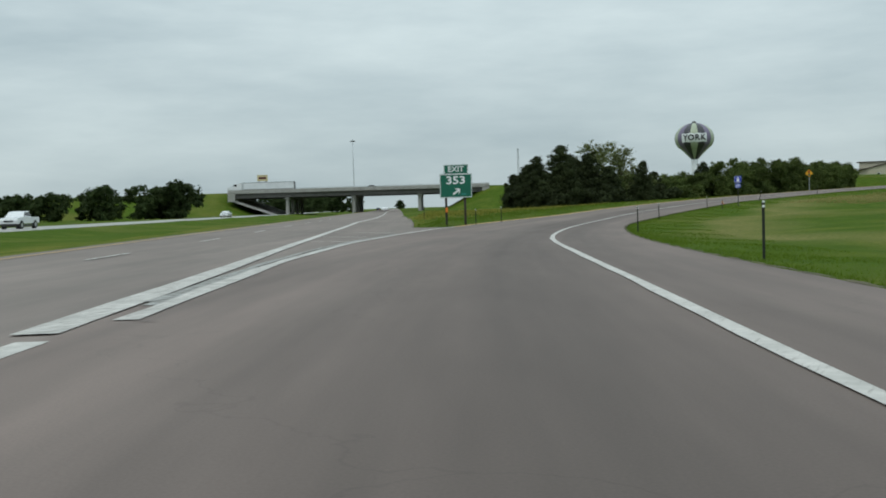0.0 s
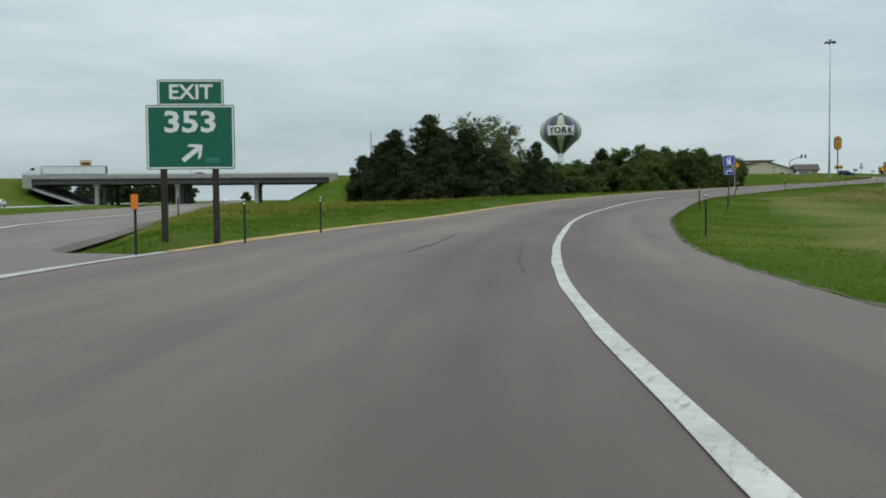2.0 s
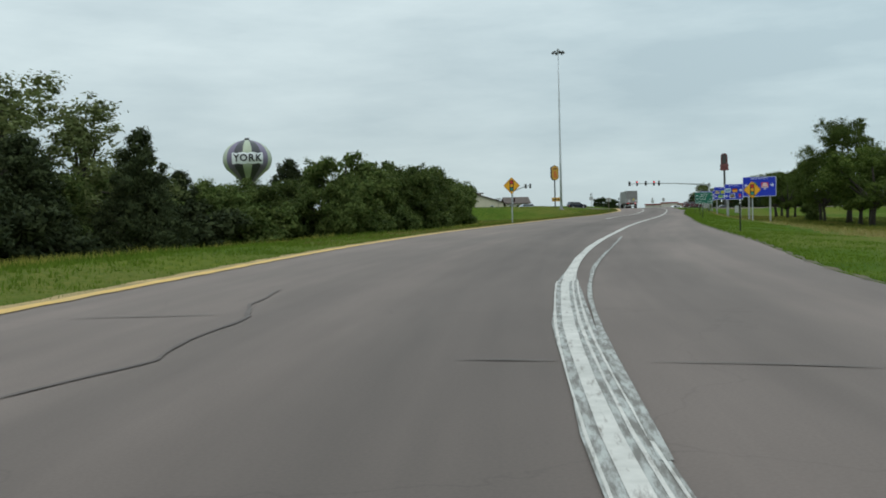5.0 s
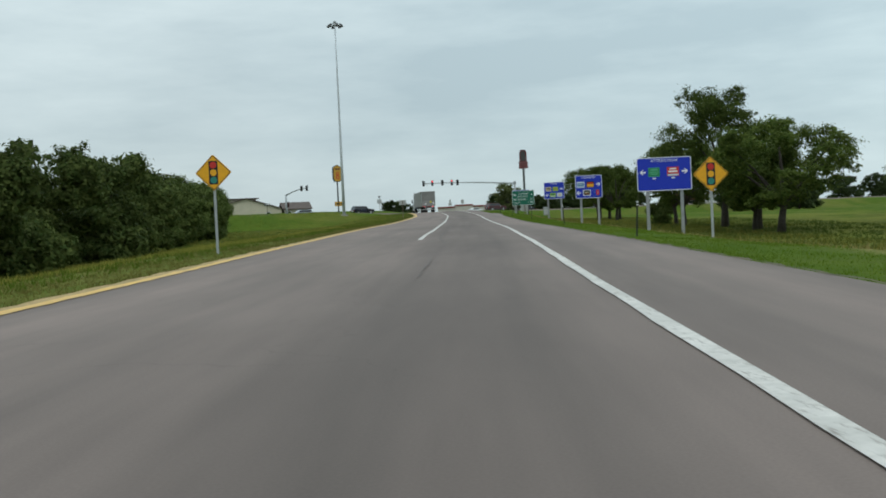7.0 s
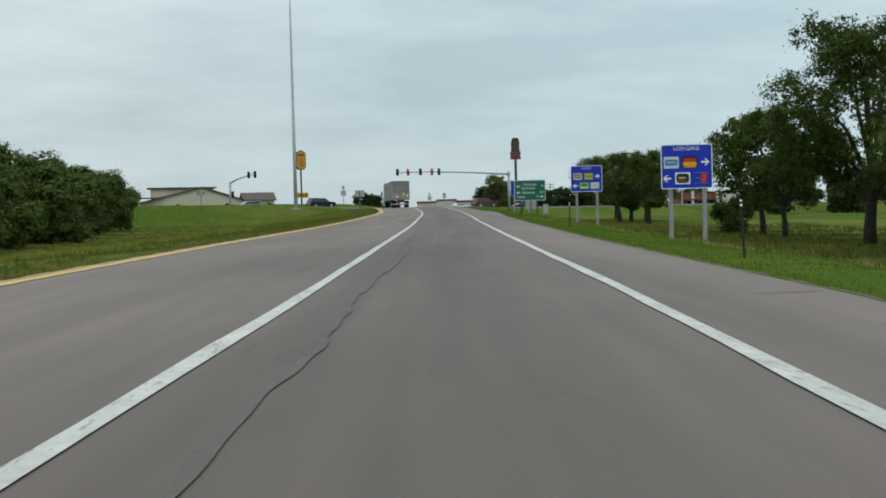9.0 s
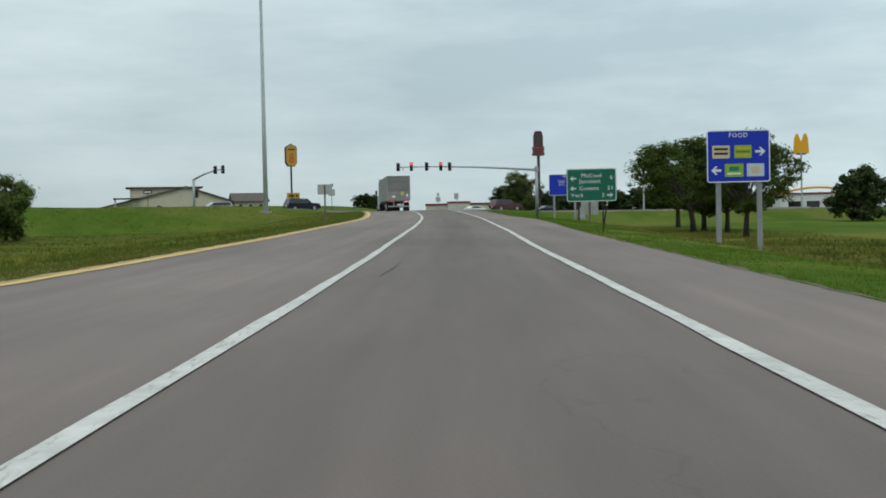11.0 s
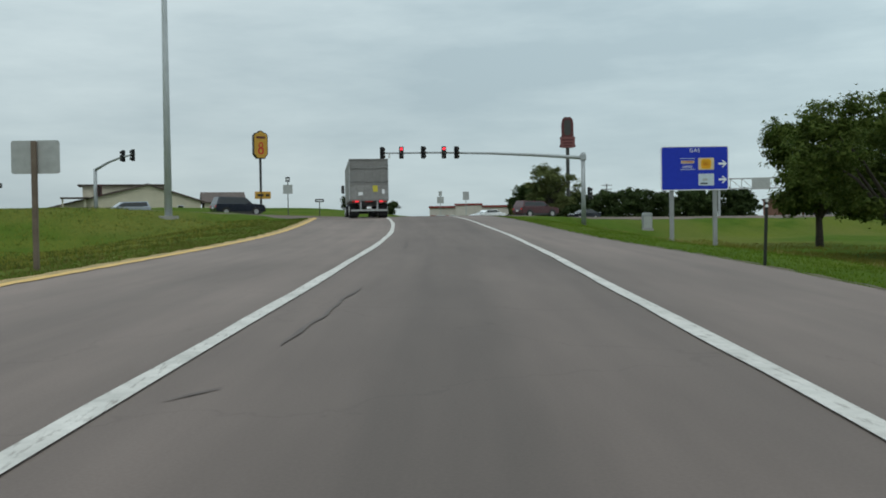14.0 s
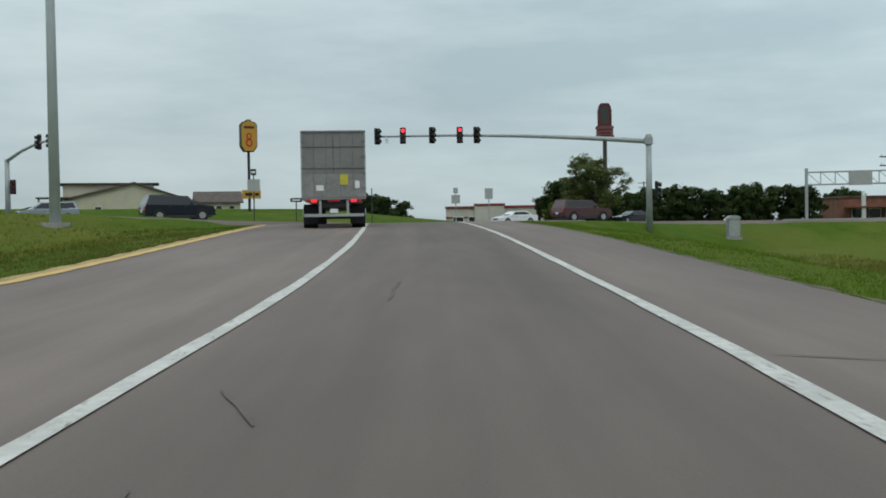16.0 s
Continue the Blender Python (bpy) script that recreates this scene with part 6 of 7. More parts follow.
def motel():
    x, y = 220.2, 502.8
    g = ground_at(x, y)
    t = thing("motel_building", (x, y, g), -20, "cream motel with a broad low gable and brown shingle roof", "building")
    part("wall", prism([(-26, 0), (13, 0), (13, 3.4), (0, 7.6), (-26, 1.3)], 30), STUCCO, t)
    part("roof", prism([(-28.5, 0.65), (0, 7.65), (14.2, 3.05), (14.2, 3.4), (0, 8.05), (-28.5, 1.05)], 31, turn=Matrix.Translation((0, -0.7, 0))), SHINGLE, t)
    part("upper_roof", box(-6.0, 12, 8.0, 23, 10, 0.35, 0.1), SHINGLE, t, "flat clerestory roof")
    part("clerestory", box(-6.0, 12, 4.9, 20.5, 8, 6.2), STUCCO, t)
    part("side_wing", box(19, 6, 1.6, 10, 12, 3.2), STUCCO, t)
    r = gable(12, 10, 3.2, 5.6, 0.7)
    r.transform(Matrix.Translation((19, 6, 0)) @ Matrix.Rotation(radians(90), 4, "Z"))
    part("wing_roof", r, SHINGLE, t)
    part("porch_roof", box(-17.5, -1, 4.4, 7, 6, 0.3, 0.08), SHINGLE, t)
    for px in (-20.4, -15.2):
        part("porch_post", box(px, -3, 2.0, 0.4, 0.4, 4.2), STUCCO, t)
    windows(t, (16, 19, 22), -0.05, 1.7, 1.2, 1.3)
    windows(t, (-8, 8), -0.05, 1.7, 1.4, 1.3)


def store():
    a, b = Vector((272.7, 452.9, 0)), Vector((299.3, 431.2, 0))
    m = (a + b) / 2
    g = ground_at(m.x, m.y)
    yaw = math.degrees(math.atan2((b - a).y, (b - a).x))
    t = thing("store_building", (m.x, m.y, g), yaw, "low pale store with a dark red band under its flat roof", "building")
    w = (b - a).length
    h = 10.1 - g
    part("wall", box(0, 8, h / 2, w, 16, h, 0.05), PALE_WALL, t)
    part("parapet_band", box(0, 7.9, h - 0.25, w + 0.3, 16.4, 0.5, 0.05), RED_BAND, t)
    part("entrance_tower", box(-w * 0.22, 0.6, h / 2 + 0.2, 6.5, 3, h + 0.4, 0.05), PALE_WALL, t)
    part("tower_band", box(-w * 0.22, 0.6, h + 0.25, 6.8, 3.3, 0.5, 0.05), RED_BAND, t)
    part("lower_band", box(0, -0.05, h * 0.45, w, 0.1, 0.4), RED_BAND, t)
    windows(t, [-w * 0.42 + k * 3.4 for k in range(9)], -0.05, h * 0.30, 2.2, 1.6)
    part("rooftop_unit", box(4, 9, h + 0.5, 3, 2.2, 1.2, 0.05), GALV, t)


def brick_shop():
    x, y = 345.0, 397.0
    g = ground_at(x, y)
    t = thing("brick_building", (x, y, g), -38, "single storey brown brick shop with white posts", "building")
    part("wall", box(14, 8, 2.6, 40, 14, 5.2, 0.05), BRICK, t)
    part("roof_edge", box(14, 8, 5.35, 40.6, 14.6, 0.4, 0.05), SHINGLE, t)
    part("canopy", box(8, -1.2, 3.1, 26, 4, 0.35, 0.05), BRICK, t)
    for k in range(4):
        part("white_post", box(-2 + k * 8, -2.6, 2.8, 0.8, 0.6, 5.8, 0.05), WHITE_WALL, t)
    windows(t, [-2 + k * 3.6 for k in range(8)], 0.95, 1.7, 2.4, 1.9)


def white_shop():
    x, y = 330.0, 362.0
    g = ground_at(x, y)
    t = thing("restaurant_building", (x, y, g), -45, "low white roadside shop with a yellow roof arch", "building")
    part("wall", box(0, 6, 2.2, 18, 12, 4.4, 0.05), WHITE_WALL, t)
    part("roof_edge", box(0, 6, 4.5, 18.6, 12.6, 0.4, 0.05), RED_BAND, t)
    part("yellow_arch", tube([(-9 + 18 * u, -0.3, 4.6 + 1.4 * math.sin(math.pi * u)) for u in (k / 10 for k in range(11))], 0.28, 8), SIGN_YELLOW, t)
    windows(t, (-5.5, -1, 3.5), -0.05, 1.7, 3.2, 1.8)


motel()
store()
brick_shop()
white_shop()


def gantry():
    x, y = 233.7, 332.2
    g = ground_at(x, y)
    t = thing("sign_gantry", (x, y, g), -48, "steel lattice sign gantry over the crossing road", "sign gantry")
    h = 10.6 - g
    for px in (0, 17):
        part("post", tube([(px, 0, 0), (px, 0, h + 0.4)], 0.16, 10), GALV, t)
    for z in (0, -1.3):
        part("chord", tube([(0, 0, h + z), (17, 0, h + z)], 0.09, 8), GALV, t)
    for k in range(12):
        a = 17 * k / 12
        part("brace", tube([(a, 0, h), (a, 0, h - 1.3)], 0.05, 6), GALV, t)
        part("brace", tube([(a, 0, h), (a + 17 / 12, 0, h - 1.3)], 0.035, 5), GALV, t)
    part("sign_panel", box(5.25, -0.2, h - 0.7, 2.3, 0.08, 1.5, 0.02), SIGN_BACK, t)


gantry()


def barrier():
    a, b = Vector((229.5, 332.0, 0)), Vector((262.0, 318.0, 0))
    g = ground_at(a.x, a.y)
    t = thing("road_barrier", (a.x, a.y, g), math.degrees(math.atan2((b - a).y, (b - a).x)), "low white concrete barrier beside the crossing road", "barrier")
    L = (b - a).length
    for k in range(11):
        part("block", box(L * (k + 0.5) / 11, 0, 0.16, L / 11 - 0.03, 0.3, 0.46, 0.05), CONCRETE, t)


barrier()


def utility_pole(x, y, top, yaw):
    g = ground_at(x, y)
    t = thing("utility_pole", (x, y, g), yaw, "brown wooden utility pole with two cross arms", "utility pole", "utility poles")
    h = top - g
    part("pole", tube([(0, 0, -0.3), (0, 0, h)], [0.17, 0.11], 8), WOOD_DARK, t)
    for z in (0.4, 1.4):
        part("cross_arm", box(0, 0.1, h - z, 2.6, 0.12, 0.14), WOOD_DARK, t)
        for dx in (-1.1, -0.4, 0.4, 1.1):
            part("insulator", tube([(dx, 0.1, h - z + 0.07), (dx, 0.1, h - z + 0.28)], 0.05, 6), GALV, t)


for x, y, top, yaw in ((336.3, 492.0, 17.0, -38), (251.6, 333.7, 13.2, -40), (312.5, 431.8, 15.2, -40)):
    utility_pole(x, y, top, yaw)

# ------------------------------------------------------------------ vehicles


def wheel(parent, x, y, r, w):
    ty = part("wheel", tube([(x, y - w / 2, r), (x, y - w / 2 + 0.03, r), (x, y + w / 2 - 0.03, r), (x, y + w / 2, r)], [r * 0.92, r, r, r * 0.92], 20), RUBBER, parent, "black tyre")
    part("rim", tube([(x, y - w / 2 - 0.015, r), (x, y + w / 2 + 0.015, r)], r * 0.6, 14), CHROME, ty)


def shell(outline, half, top_half, z_split, bevel=0.06):
    """A car body: a side outline (along x, z) across the width, drawn in above z_split."""
    bm = prism([(x, z) for x, z in outline], 2 * half, turn=Matrix.Translation((0, -half, 0)))
    zmax = max(z for _, z in outline)
    bmesh.ops.bevel(bm, geom=[e for e in bm.edges if abs(e.verts[0].co.y - e.verts[1].co.y) < 1e-5], offset=bevel, segments=2, affect="EDGES")
    for v in bm.verts:
        if v.co.z > z_split:
            u = (v.co.z - z_split) / max(zmax - z_split, 0.01)
            v.co.y *= 1 + u * (top_half / half - 1)
    return bm


def car(name, place, yaw, kind, paint, label, brake=False):
    """A car along +x before it is turned by yaw."""
    t = thing(name, place, yaw, label, "car")
    if kind == "sedan":
        L, W, H, r = 4.8, 1.82, 1.45, 0.32
        body = [(-2.4, 0.35), (2.4, 0.32), (2.42, 0.62), (2.25, 0.78), (1.15, 0.95), (0.35, 1.40), (-0.95, 1.45), (-1.75, 1.02), (-2.35, 0.98), (-2.42, 0.7)]
        glass = [(1.0, 0.98), (0.33, 1.36), (-0.93, 1.40), (-1.6, 1.04)]
        axles = (1.45, -1.4)
    elif kind == "suv":
        L, W, H, r = 4.9, 1.9, 1.8, 0.38
        body = [(-2.4, 0.42), (2.4, 0.40), (2.45, 0.75), (2.3, 1.02), (1.15, 1.14), (0.55, 1.72), (-2.05, 1.80), (-2.35, 1.15), (-2.45, 0.75)]
        glass = [(1.0, 1.17), (0.5, 1.66), (-1.95, 1.72), (-2.15, 1.17)]
        axles = (1.5, -1.45)
    elif kind == "van":
        L, W, H, r = 4.9, 1.92, 1.75, 0.34
        body = [(-2.45, 0.38), (2.4, 0.34), (2.45, 0.7), (2.2, 0.95), (1.5, 1.08), (0.6, 1.68), (-2.1, 1.75), (-2.4, 1.1), (-2.48, 0.7)]
        glass = [(1.35, 1.1), (0.55, 1.62), (-2.0, 1.68), (-2.22, 1.1)]
        axles = (1.5, -1.5)
    else:
        L, W, H, r = 5.6, 1.98, 1.85, 0.40
        body = [(-2.8, 0.55), (2.75, 0.50), (2.8, 0.85), (2.7, 1.12), (1.35, 1.22), (0.75, 1.80), (-0.55, 1.85), (-0.75, 1.22), (-2.8, 1.20)]
        glass = [(1.2, 1.25), (0.7, 1.74), (-0.5, 1.78), (-0.62, 1.25)]
        axles = (1.85, -1.65)
    b = part("body", shell(body, W / 2, W * 0.40, body[4][1], 0.05), paint, t)
    g = shell(glass, W / 2 + 0.004, W * 0.40 + 0.035, glass[0][1] - 0.05, 0.03)
    part("side_glass", g, GLASS, b)
    wind = shell([(glass[0][0] + 0.12, glass[0][1]), (glass[1][0] + 0.10, glass[1][1] - 0.03), (glass[1][0] - 0.1, glass[1][1] - 0.03), (glass[0][0] - 0.2, glass[0][1])],
                 W / 2 - 0.2, W * 0.40 - 0.12, glass[0][1] - 0.05, 0.02)
    part("windscreen", wind, GLASS, b)
    part("sill", box(0, 0, 0.33, L * 0.9, W * 0.96, 0.22, 0.05), DARK_STEEL, t)
    for ax in axles:
        for sy in (-1, 1):
            part("wheel_arch", tube([(ax, sy * (W / 2 - 0.24), r + 0.02), (ax, sy * (W / 2 + 0.012), r + 0.02)], r * 1.18, 18), BLACK, t)
            wheel(t, ax, sy * (W / 2 - 0.09), r, 0.22)
    for sy in (-1, 1):
        part("headlight", box(L / 2 - 0.08, sy * W * 0.36, 0.72 if kind == "sedan" else 0.88, 0.16, 0.32, 0.15, 0.04), SIGN_WHITE, t)
        part("tail_light", box(-L / 2 + 0.04, sy * W * 0.40, 0.88, 0.12, 0.22, 0.2, 0.03), RED, t)
        part("mirror", box(glass[0][0] - 0.25, sy * (W / 2 + 0.08), glass[0][1] + 0.05, 0.12, 0.18, 0.14, 0.03), paint, t)
        for dx in (0.35, -0.75):
            part("door_handle", box(dx, sy * (W / 2 + 0.01), glass[0][1] - 0.16, 0.2, 0.03, 0.03), DARK_STEEL, t)
    part("grille", box(L / 2 - 0.02, 0, 0.6 if kind == "sedan" else 0.8, 0.08, W * 0.5, 0.18, 0.02), BLACK, t)
    part("front_bumper", box(L / 2 - 0.03, 0, 0.45, 0.16, W * 0.94, 0.18, 0.05), paint if kind != "pickup" else DARK_STEEL, t)
    part("number_plate", box(-L / 2 - 0.01, 0, 0.7, 0.03, 0.32, 0.16), SIGN_WHITE, t)
    if kind == "pickup":
        part("bed_cavity", box(-1.75, 0, 1.12, 1.95, W * 0.84, 0.22), BLACK, t)
    return t


CAR_WHITE = mat("white_car_paint", (0.70, 0.71, 0.72), 0.25, var=0.03, coat=0.6)
CAR_MAROON = mat("maroon_car_paint", (0.060, 0.010, 0.014), 0.25, var=0.05, coat=0.6)
CAR_SILVER = mat("silver_car_paint", (0.34, 0.37, 0.42), 0.3, metal=0.5, var=0.04, coat=0.6)
CAR_DARK = mat("dark_car_paint", (0.012, 0.016, 0.026), 0.22, var=0.05, coat=0.6)


def on_cross(x, dy):
    return (x, float(cross_y(x)) + dy, float(cross_z(x)) + 0.012)


CYAW = math.degrees(math.atan(-0.10))
car("suv", on_cross(198.8, -1.6), CYAW, "suv", CAR_MAROON, "dark red sport utility car driving on the crossing road")
car("suv", on_cross(166.8, 1.5), CYAW, "suv", CAR_DARK, "black sport utility car driving on the crossing road")
car("minivan", on_cross(163.5, 22.5), CYAW + 180, "van", CAR_SILVER, "silver minivan driving on the crossing road")
car("sedan", on_cross(210.2, 22.4), CYAW + 180, "sedan", CAR_WHITE, "white sedan driving on the crossing road")
car("sedan", on_cross(229.0, 25.6), CYAW + 180, "sedan", CAR_DARK, "dark blue sedan driving on the crossing road")
for x, y, yaw, kind, paint, name, label in ((-44.8, 110.0, -91, "pickup", CAR_WHITE, "pickup_truck", "white pickup truck on the opposite carriageway"),
                                            (-50.5, 245.0, -91, "sedan", CAR_WHITE, "sedan", "white sedan on the opposite carriageway near the bridge")):
    car(name, (x, y, 0.045), yaw, kind, paint, label)
for k, (x, y, p) in enumerate(((-24.5, 455, CAR_WHITE), (-29.5, 500, CAR_DARK), (-28.5, 560, CAR_WHITE))):
    car("sedan", (x, y, 0.02), 90, "sedan", p, "small distant car on the highway beyond the bridge")

TRAILER = mat("trailer_aluminium", (0.225, 0.222, 0.215), 0.55, metal=0.2, var=0.06, scale=0.5, fine=5.0, color2=(0.175, 0.172, 0.165))
SCUFFED = mat("scuffed_panel", (0.27, 0.268, 0.26), 0.6, metal=0.1, var=0.14, scale=1.3, fine=7.0, color2=(0.20, 0.195, 0.185))
TAIL_RED = mat("lit_tail_lamp", (0.5, 0.02, 0.02), 0.3, emit=(1.0, 0.04, 0.06), emit_strength=0.8)
CAB_BLUE = mat("cab_paint", (0.10, 0.12, 0.15), 0.3, var=0.05, coat=0.5)
PLACARD = mat("yellow_placard", (0.55, 0.48, 0.06), 0.6, var=0.08)


def semi_truck():
    x, y, z = at(349.0, -3.48)
    t = thing("semi_truck", (x, y, z + 0.004), yaw_at(356) + 2.2, "grey box trailer truck waiting with its red tail lights on", "truck")
    pitch = Matrix.Rotation(math.atan(0.008), 4, "X")

    def add(name, bm, m, parent=t, label="", smooth=False):
        bm.transform(pitch)
        return part(name, bm, m, parent, label, smooth)
    body = add("trailer_box", box(0, 8.0, 2.53, 2.6, 16.0, 2.78, 0.03), TRAILER, label="plain grey aluminium trailer box")
    for sx in (-1, 1):
        d = add("rear_door", box(sx * 0.635, -0.02, 2.53, 1.24, 0.05, 2.64, 0.012), TRAILER, body)
        for k in range(2):
            add("lock_rod", tube([(sx * (0.28 + 0.5 * k), -0.07, 1.25), (sx * (0.28 + 0.5 * k), -0.07, 3.82)], 0.010, 6), TRAILER, body)
        for zz in (1.6, 2.2, 2.9, 3.5):
            add("hinge", box(sx * 1.22, -0.06, zz, 0.14, 0.05, 0.06), TRAILER, body)
    for zz, h in ((3.28, 0.03), (2.42, 0.03), (1.20, 0.12), (3.88, 0.08)):
        add("cross_bar", box(0, -0.06, zz, 2.58, 0.05, h, 0.01), TRAILER, body)
    add("kick_plate", box(0, -0.055, 1.72, 2.5, 0.02, 0.9), SCUFFED, body, "scuffed paler lower door panel")
    add("placard", box(0.42, -0.07, 1.95, 0.32, 0.02, 0.42), PLACARD, body, "yellow placard")
    add("placard", box(-0.55, -0.07, 1.62, 0.3, 0.02, 0.22), SIGN_WHITE, body, "white placard")
    add("placard", box(0.95, -0.07, 1.75, 0.18, 0.02, 0.3), SIGN_WHITE, body, "white placard")
    for sx in (-1, 1):
        add("tail_light", box(sx * 0.80, -0.1, 1.10, 0.26, 0.06, 0.12, 0.01), TAIL_RED, body, "lit red tail light")
        add("tail_light", box(sx * 1.05, -0.1, 1.10, 0.12, 0.06, 0.12, 0.01), RED, body, "unlit red tail light")
        add("corner_rail", box(sx * 1.27, -0.02, 2.52, 0.06, 0.09, 2.72, 0.01), GALV, body)
        add("mud_flap", box(sx * 0.95, 0.9, 0.55, 0.6, 0.03, 0.75), RUBBER, t)
        add("guard_upright", box(sx * 0.55, 0.02, 0.82, 0.1, 0.1, 0.62), GALV, t)
    add("underride_guard", box(0, 0.0, 0.52, 2.4, 0.1, 0.12, 0.01), SIGN_BACK, t, "rear guard bar")
    add("number_plate", box(0, -0.06, 0.70, 0.32, 0.02, 0.16), SIGN_WHITE, t)
    add("marker_light", box(0, -0.1, 1.10, 0.5, 0.05, 0.06), RED, body)
    add("frame", box(0, 8, 0.98, 1.1, 15.6, 0.3, 0.03), DARK_STEEL, t)
    for yy in (1.5, 2.8, 15.6, 16.9, 20.6):
        for sx in (-1, 1):
            w = add("wheel", tube([(sx * 0.72, yy, 0.5), (sx * 1.27, yy, 0.5)], 0.5, 18), RUBBER, t, "black truck tyres")
            add("rim", tube([(sx * 1.25, yy, 0.5), (sx * 1.30, yy, 0.5)], 0.29, 12), CHROME, w)
        add("axle", tube([(-0.8, yy, 0.5), (0.8, yy, 0.5)], 0.09, 8), DARK_STEEL, t)
    cab = add("cab", prism([(16.6, 0.9), (19.4, 0.9), (21.4, 0.95), (21.4, 1.9), (19.6, 2.15), (19.1, 3.3), (18.6, 3.75), (16.6, 3.9)], 2.3,
                           turn=Matrix.Rotation(radians(90), 4, "Z") @ Matrix.Translation((0, -1.15, 0))), CAB_BLUE, label="dark blue tractor cab")
    for sx in (-1, 1):
        add("cab_mirror", box(sx * 1.45, 18.9, 2.45, 0.26, 0.12, 0.7, 0.04), DARK_STEEL, cab)
        add("cab_window", box(sx * 1.152, 18.4, 2.7, 0.03, 0.9, 0.7), GLASS, cab)
        add("exhaust_stack", tube([(sx * 1.1, 16.4, 1.2), (sx * 1.1, 16.4, 4.2)], 0.09, 8), CHROME, t)
    add("fuel_tank", tube([(-1.0, 17.4, 0.75), (-1.0, 19.0, 0.75)], 0.32, 12), CHROME, t)


semi_truck()

VAN_WHITE = mat("white_trailer_panel", (0.66, 0.68, 0.69), 0.5, var=0.05, scale=0.6, fine=5.0)


def bridge_truck():
    """A long white trailer behind a white tractor, heading west over the bridge."""
    t = thing("semi_truck", (-47.6, 343.5, float(cross_z(-30)) - 0.235), 180, "white box trailer truck crossing the highway bridge", "truck")
    body = part("trailer_box", box(8.3, 0, 2.15, 16.6, 2.5, 2.2, 0.04), VAN_WHITE, t)
    part("rear_frame", box(0.03, 0, 2.15, 0.16, 2.56, 2.26, 0.02), DARK_STEEL, body)
    for sy in (-1, 1):
        part("top_rail", box(8.3, sy * 1.25, 3.25, 16.6, 0.06, 0.14, 0.02), DARK_STEEL, body)
        part("bottom_rail", box(8.3, sy * 1.25, 1.1, 16.6, 0.06, 0.16, 0.02), SIGN_BACK, body)
        for k in range(13):
            part("side_post", box(1.2 + 1.2 * k, sy * 1.256, 2.15, 0.05, 0.03, 2.0), VAN_WHITE, body)
    part("frame", box(8.6, 0, 0.95, 16.0, 1.0, 0.3, 0.03), DARK_STEEL, t)
    for ax in (1.6, 2.9, 15.6, 16.9, 21.0):
        for sy in (-1, 1):
            wheel(t, ax, sy * 1.0, 0.5, 0.5)
    cab = part("cab", prism([(17.3, 0.8), (21.9, 0.8), (22.0, 1.75), (20.4, 2.1), (19.7, 2.8), (19.2, 3.1), (17.3, 3.2)], 2.3, turn=Matrix.Translation((0, -1.15, 0))), CAR_WHITE, t)
    for sy in (-1, 1):
        part("cab_window", box(19.3, sy * 1.152, 2.5, 0.9, 0.03, 0.65), GLASS, cab)
        part("cab_mirror", box(19.9, sy * 1.4, 2.4, 0.12, 0.24, 0.6, 0.03), DARK_STEEL, cab)
        part("exhaust_stack", tube([(17.1, sy * 1.05, 1.0), (17.1, sy * 1.05, 3.5)], 0.08, 8), CHROME, t)


bridge_truck()
car("sedan", (-22.7, 343.5, float(cross_z(-30)) - 0.235), 180, "sedan", CAR_DARK, "dark sedan crossing the highway bridge")

# ------------------------------------------------------------------ grass, weeds and litter


def tufts(name, count, side, reach, h0, h1, seed, material, label, s0=-4, s1=372, blades=3, bias=1.6, width=0.014, start=0.0):
    """Short blades in tufts along one side of the ramp."""
    rng = np.random.default_rng(seed)
    s = rng.uniform(s0, s1, count)
    e = np.interp(s, FINE_S, SOFT_R if side > 0 else SOFT_L)
    n = e + side * (start + reach * rng.uniform(0, 1, count) ** bias)
    patch = 0.5 + 0.5 * np.sin(s * 0.45 + 2 * np.sin(n * 0.8)) * np.sin(n * 0.9 + s * 0.13)
    keep = rng.uniform(0, 1, count) < 0.35 + 0.65 * patch
    s, n = s[keep], n[keep]
    x = np.interp(s, FINE_S, FX) + n * np.interp(s, FINE_S, TY)
    y = np.interp(s, FINE_S, FY) - n * np.interp(s, FINE_S, TX)
    ok = (x > inter_right(y) + 0.4) | (y > 400)
    x, y = x[ok], y[ok]
    z = ground_z(x, y) - 0.02
    v, f = [], []
    for k in range(blades):
        a = rng.uniform(0, 2 * math.pi, len(x))
        h = rng.uniform(h0, h1, len(x))
        w = width * rng.uniform(0.6, 1.5, len(x))
        px, py = x + rng.normal(0, 0.05, len(x)), y + rng.normal(0, 0.05, len(x))
        lx, ly = rng.normal(0, 0.35, len(x)) * h, rng.normal(0, 0.35, len(x)) * h
        c, q = np.cos(a) * w, np.sin(a) * w
        v.append(np.stack([np.stack([px - c, py - q, z], -1), np.stack([px + c, py + q, z], -1), np.stack([px + lx, py + ly, z + h], -1)], 1))
    v = np.concatenate(v).reshape(-1, 3)
    me = bpy.data.meshes.new(name)
    me.from_pydata(v.tolist(), [], np.arange(len(v)).reshape(-1, 3).tolist())
    me.materials.append(material)
    return tagged(new(name, me), label, "grass", kind="stuff")


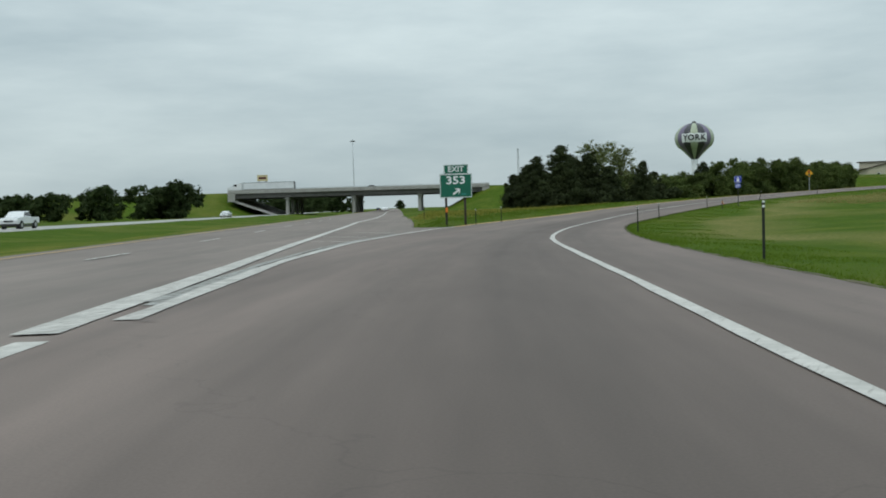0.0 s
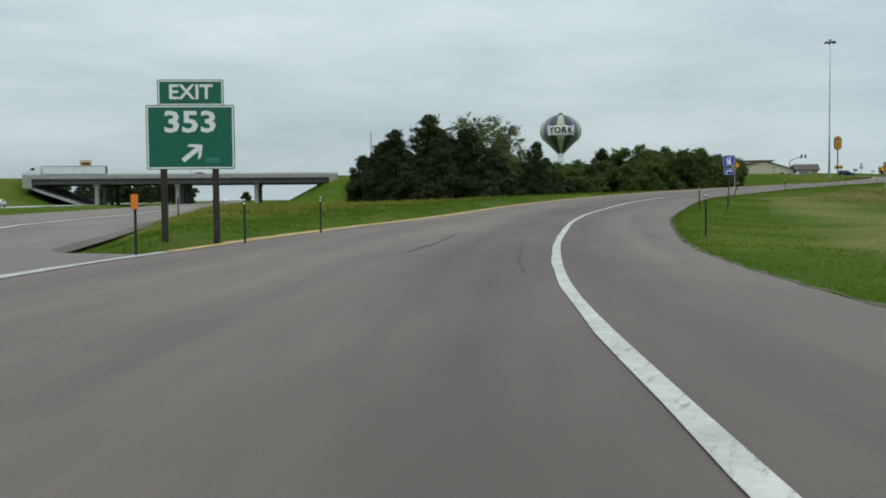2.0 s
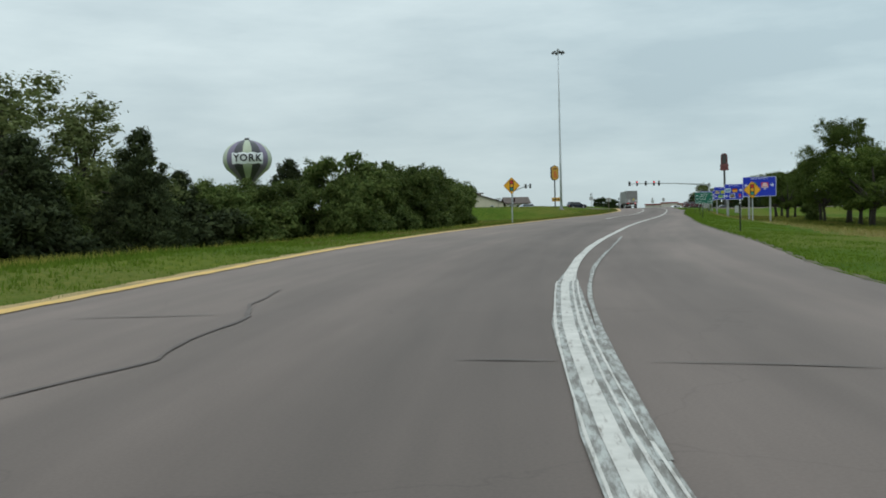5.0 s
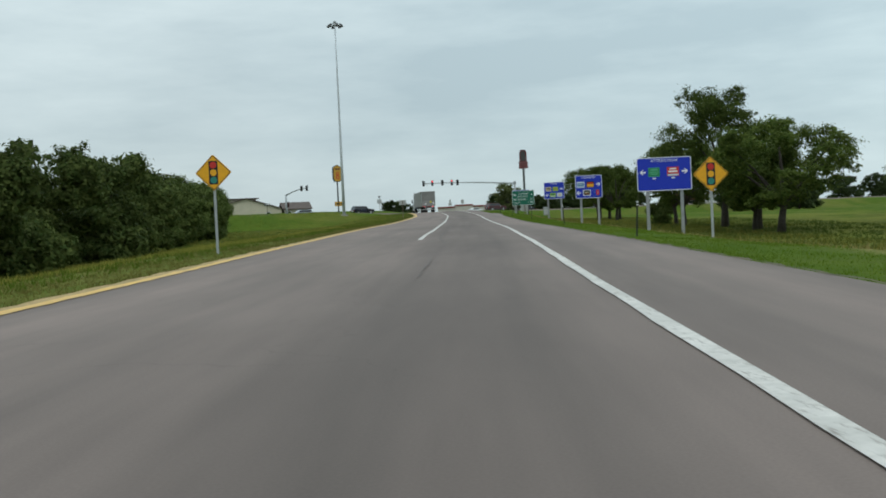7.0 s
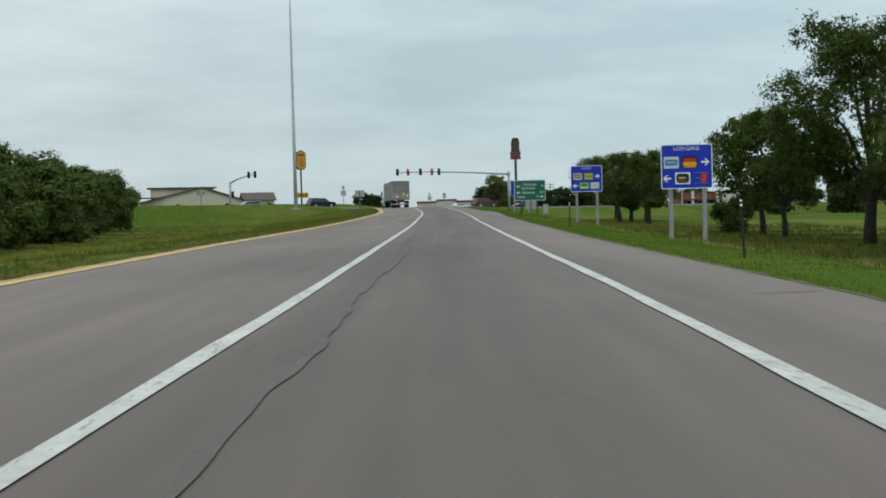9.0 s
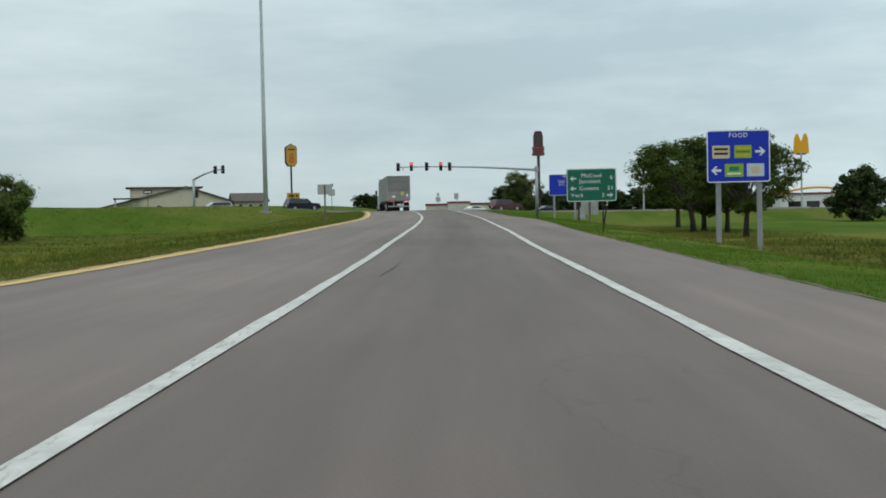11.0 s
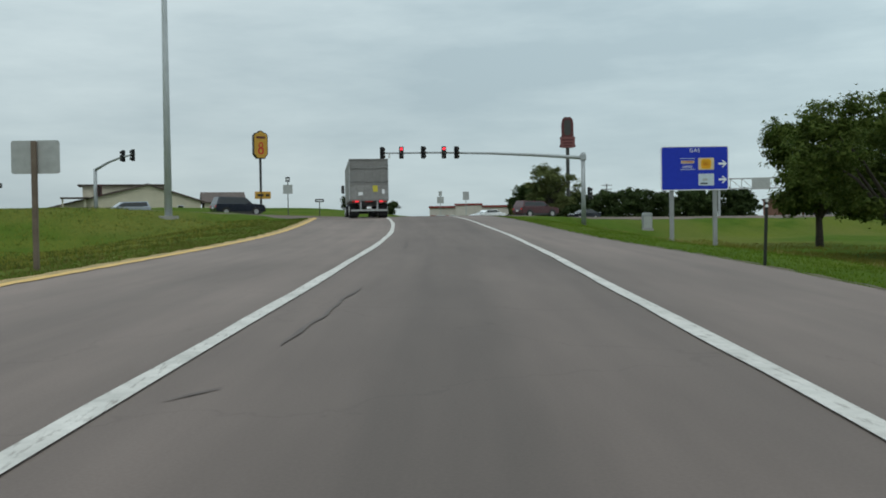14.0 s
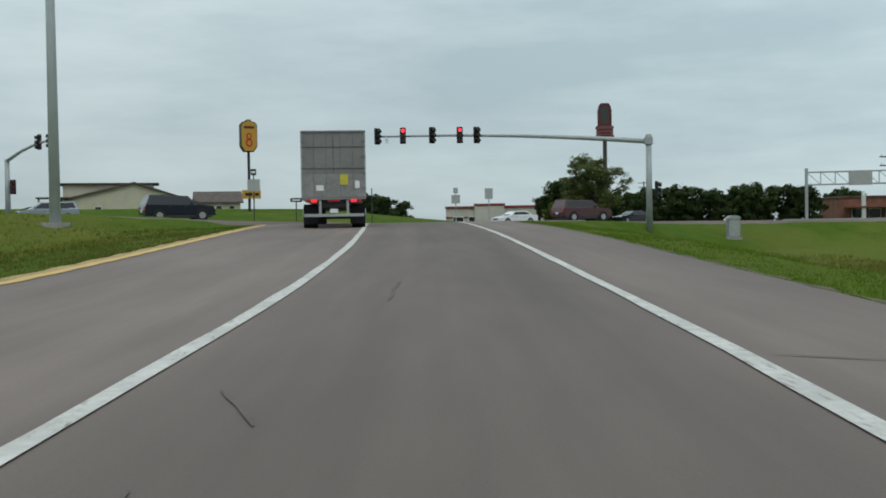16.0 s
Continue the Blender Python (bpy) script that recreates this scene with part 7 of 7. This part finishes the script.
OLIVE = leaf_mat("olive_blade", (0.105, 0.105, 0.024), (0.165, 0.150, 0.045), 0.3)
STRAW = leaf_mat("straw_blade", (0.20, 0.17, 0.06), (0.30, 0.25, 0.10), 0.3)
tufts("grass", 100000, 1, 4.2, 0.03, 0.08, 1, BLADE, "short green mown grass beside the pavement", blades=4, width=0.010)
tufts("grass", 32000, -1, 8.0, 0.04, 0.12, 2, BLADE, "green grass along the yellow line", blades=4, s0=60, s1=150, width=0.011)
tufts("grass", 30000, -1, 9.0, 0.04, 0.11, 12, OLIVE, "dry olive grass along the yellow line", blades=4, s0=138, s1=268, width=0.011)
tufts("grass", 16000, -1, 9.0, 0.04, 0.10, 13, BLADE, "short green grass along the yellow line", blades=4, s0=255, width=0.011)
tufts("grass", 20000, -1, 10.0, 0.04, 0.11, 14, OLIVE, "dry olive grass among the green along the yellow line", blades=4, s0=250, s1=350, width=0.011)
tufts("tall_grass", 20000, 1, 8.0, 0.10, 0.24, 3, STRAW, "dry straw-coloured tall grass", blades=4, s0=120, bias=0.9, start=4.5, width=0.014)
tufts("tall_grass", 24000, -1, 14.0, 0.16, 0.36, 4, WEED, "yellow-green weeds in front of the trees", blades=4, s0=80, s1=270, bias=0.8, start=5.5, width=0.016)
tufts("tall_grass", 26000, -1, 18.0, 0.10, 0.24, 6, BLADE, "tall green grass in front of the trees", blades=4, s0=86, s1=300, bias=0.9, start=2.5, width=0.016)
tufts("tall_grass", 20000, 1, 16.0, 0.15, 0.34, 7, WEED, "yellow-green weeds on the bank", blades=4, s0=150, bias=0.8, start=5.0, width=0.016)
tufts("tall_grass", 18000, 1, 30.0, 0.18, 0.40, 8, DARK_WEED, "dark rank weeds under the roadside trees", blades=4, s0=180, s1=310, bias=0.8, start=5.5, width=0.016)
tufts("tall_grass", 26000, -1, 34.0, 0.08, 0.22, 9, WEED, "yellow-green rough grass on the slope", blades=4, s0=262, s1=368, bias=0.9, start=3.0, width=0.012)
tufts("tall_grass", 20000, -1, 34.0, 0.08, 0.20, 10, DARK_WEED, "dark green rough grass on the slope", blades=4, s0=262, s1=368, bias=0.9, start=3.0, width=0.012)
tufts("tall_grass", 24000, 1, 26.0, 0.08, 0.22, 11, WEED, "yellow-green rough grass beyond the verge", blades=4, s0=255, s1=366, bias=0.9, start=4.0, width=0.012)


def fallen_marker():
    x, y, _ = at(110.6, 4.9)
    t = thing("flexible_marker", (x, y, ground_at(x, y) - 0.04), yaw_at(110), "bent orange plastic marker post leaning in the grass", "marker post")
    blade = prism(rounded(0.09, 0.40, 0.035, 0, 0.2), 0.025)
    for v in blade.verts:
        u = max(v.co.z, 0.0)
        v.co.x -= 0.55 * u + 0.25 * u * u
        v.co.z *= 0.80
    part("blade", blade, ORANGE, t)
    part("foot", box(0.02, 0.01, 0.03, 0.16, 0.10, 0.08, 0.02), DARK_STEEL, t, "dark anchor foot")


fallen_marker()
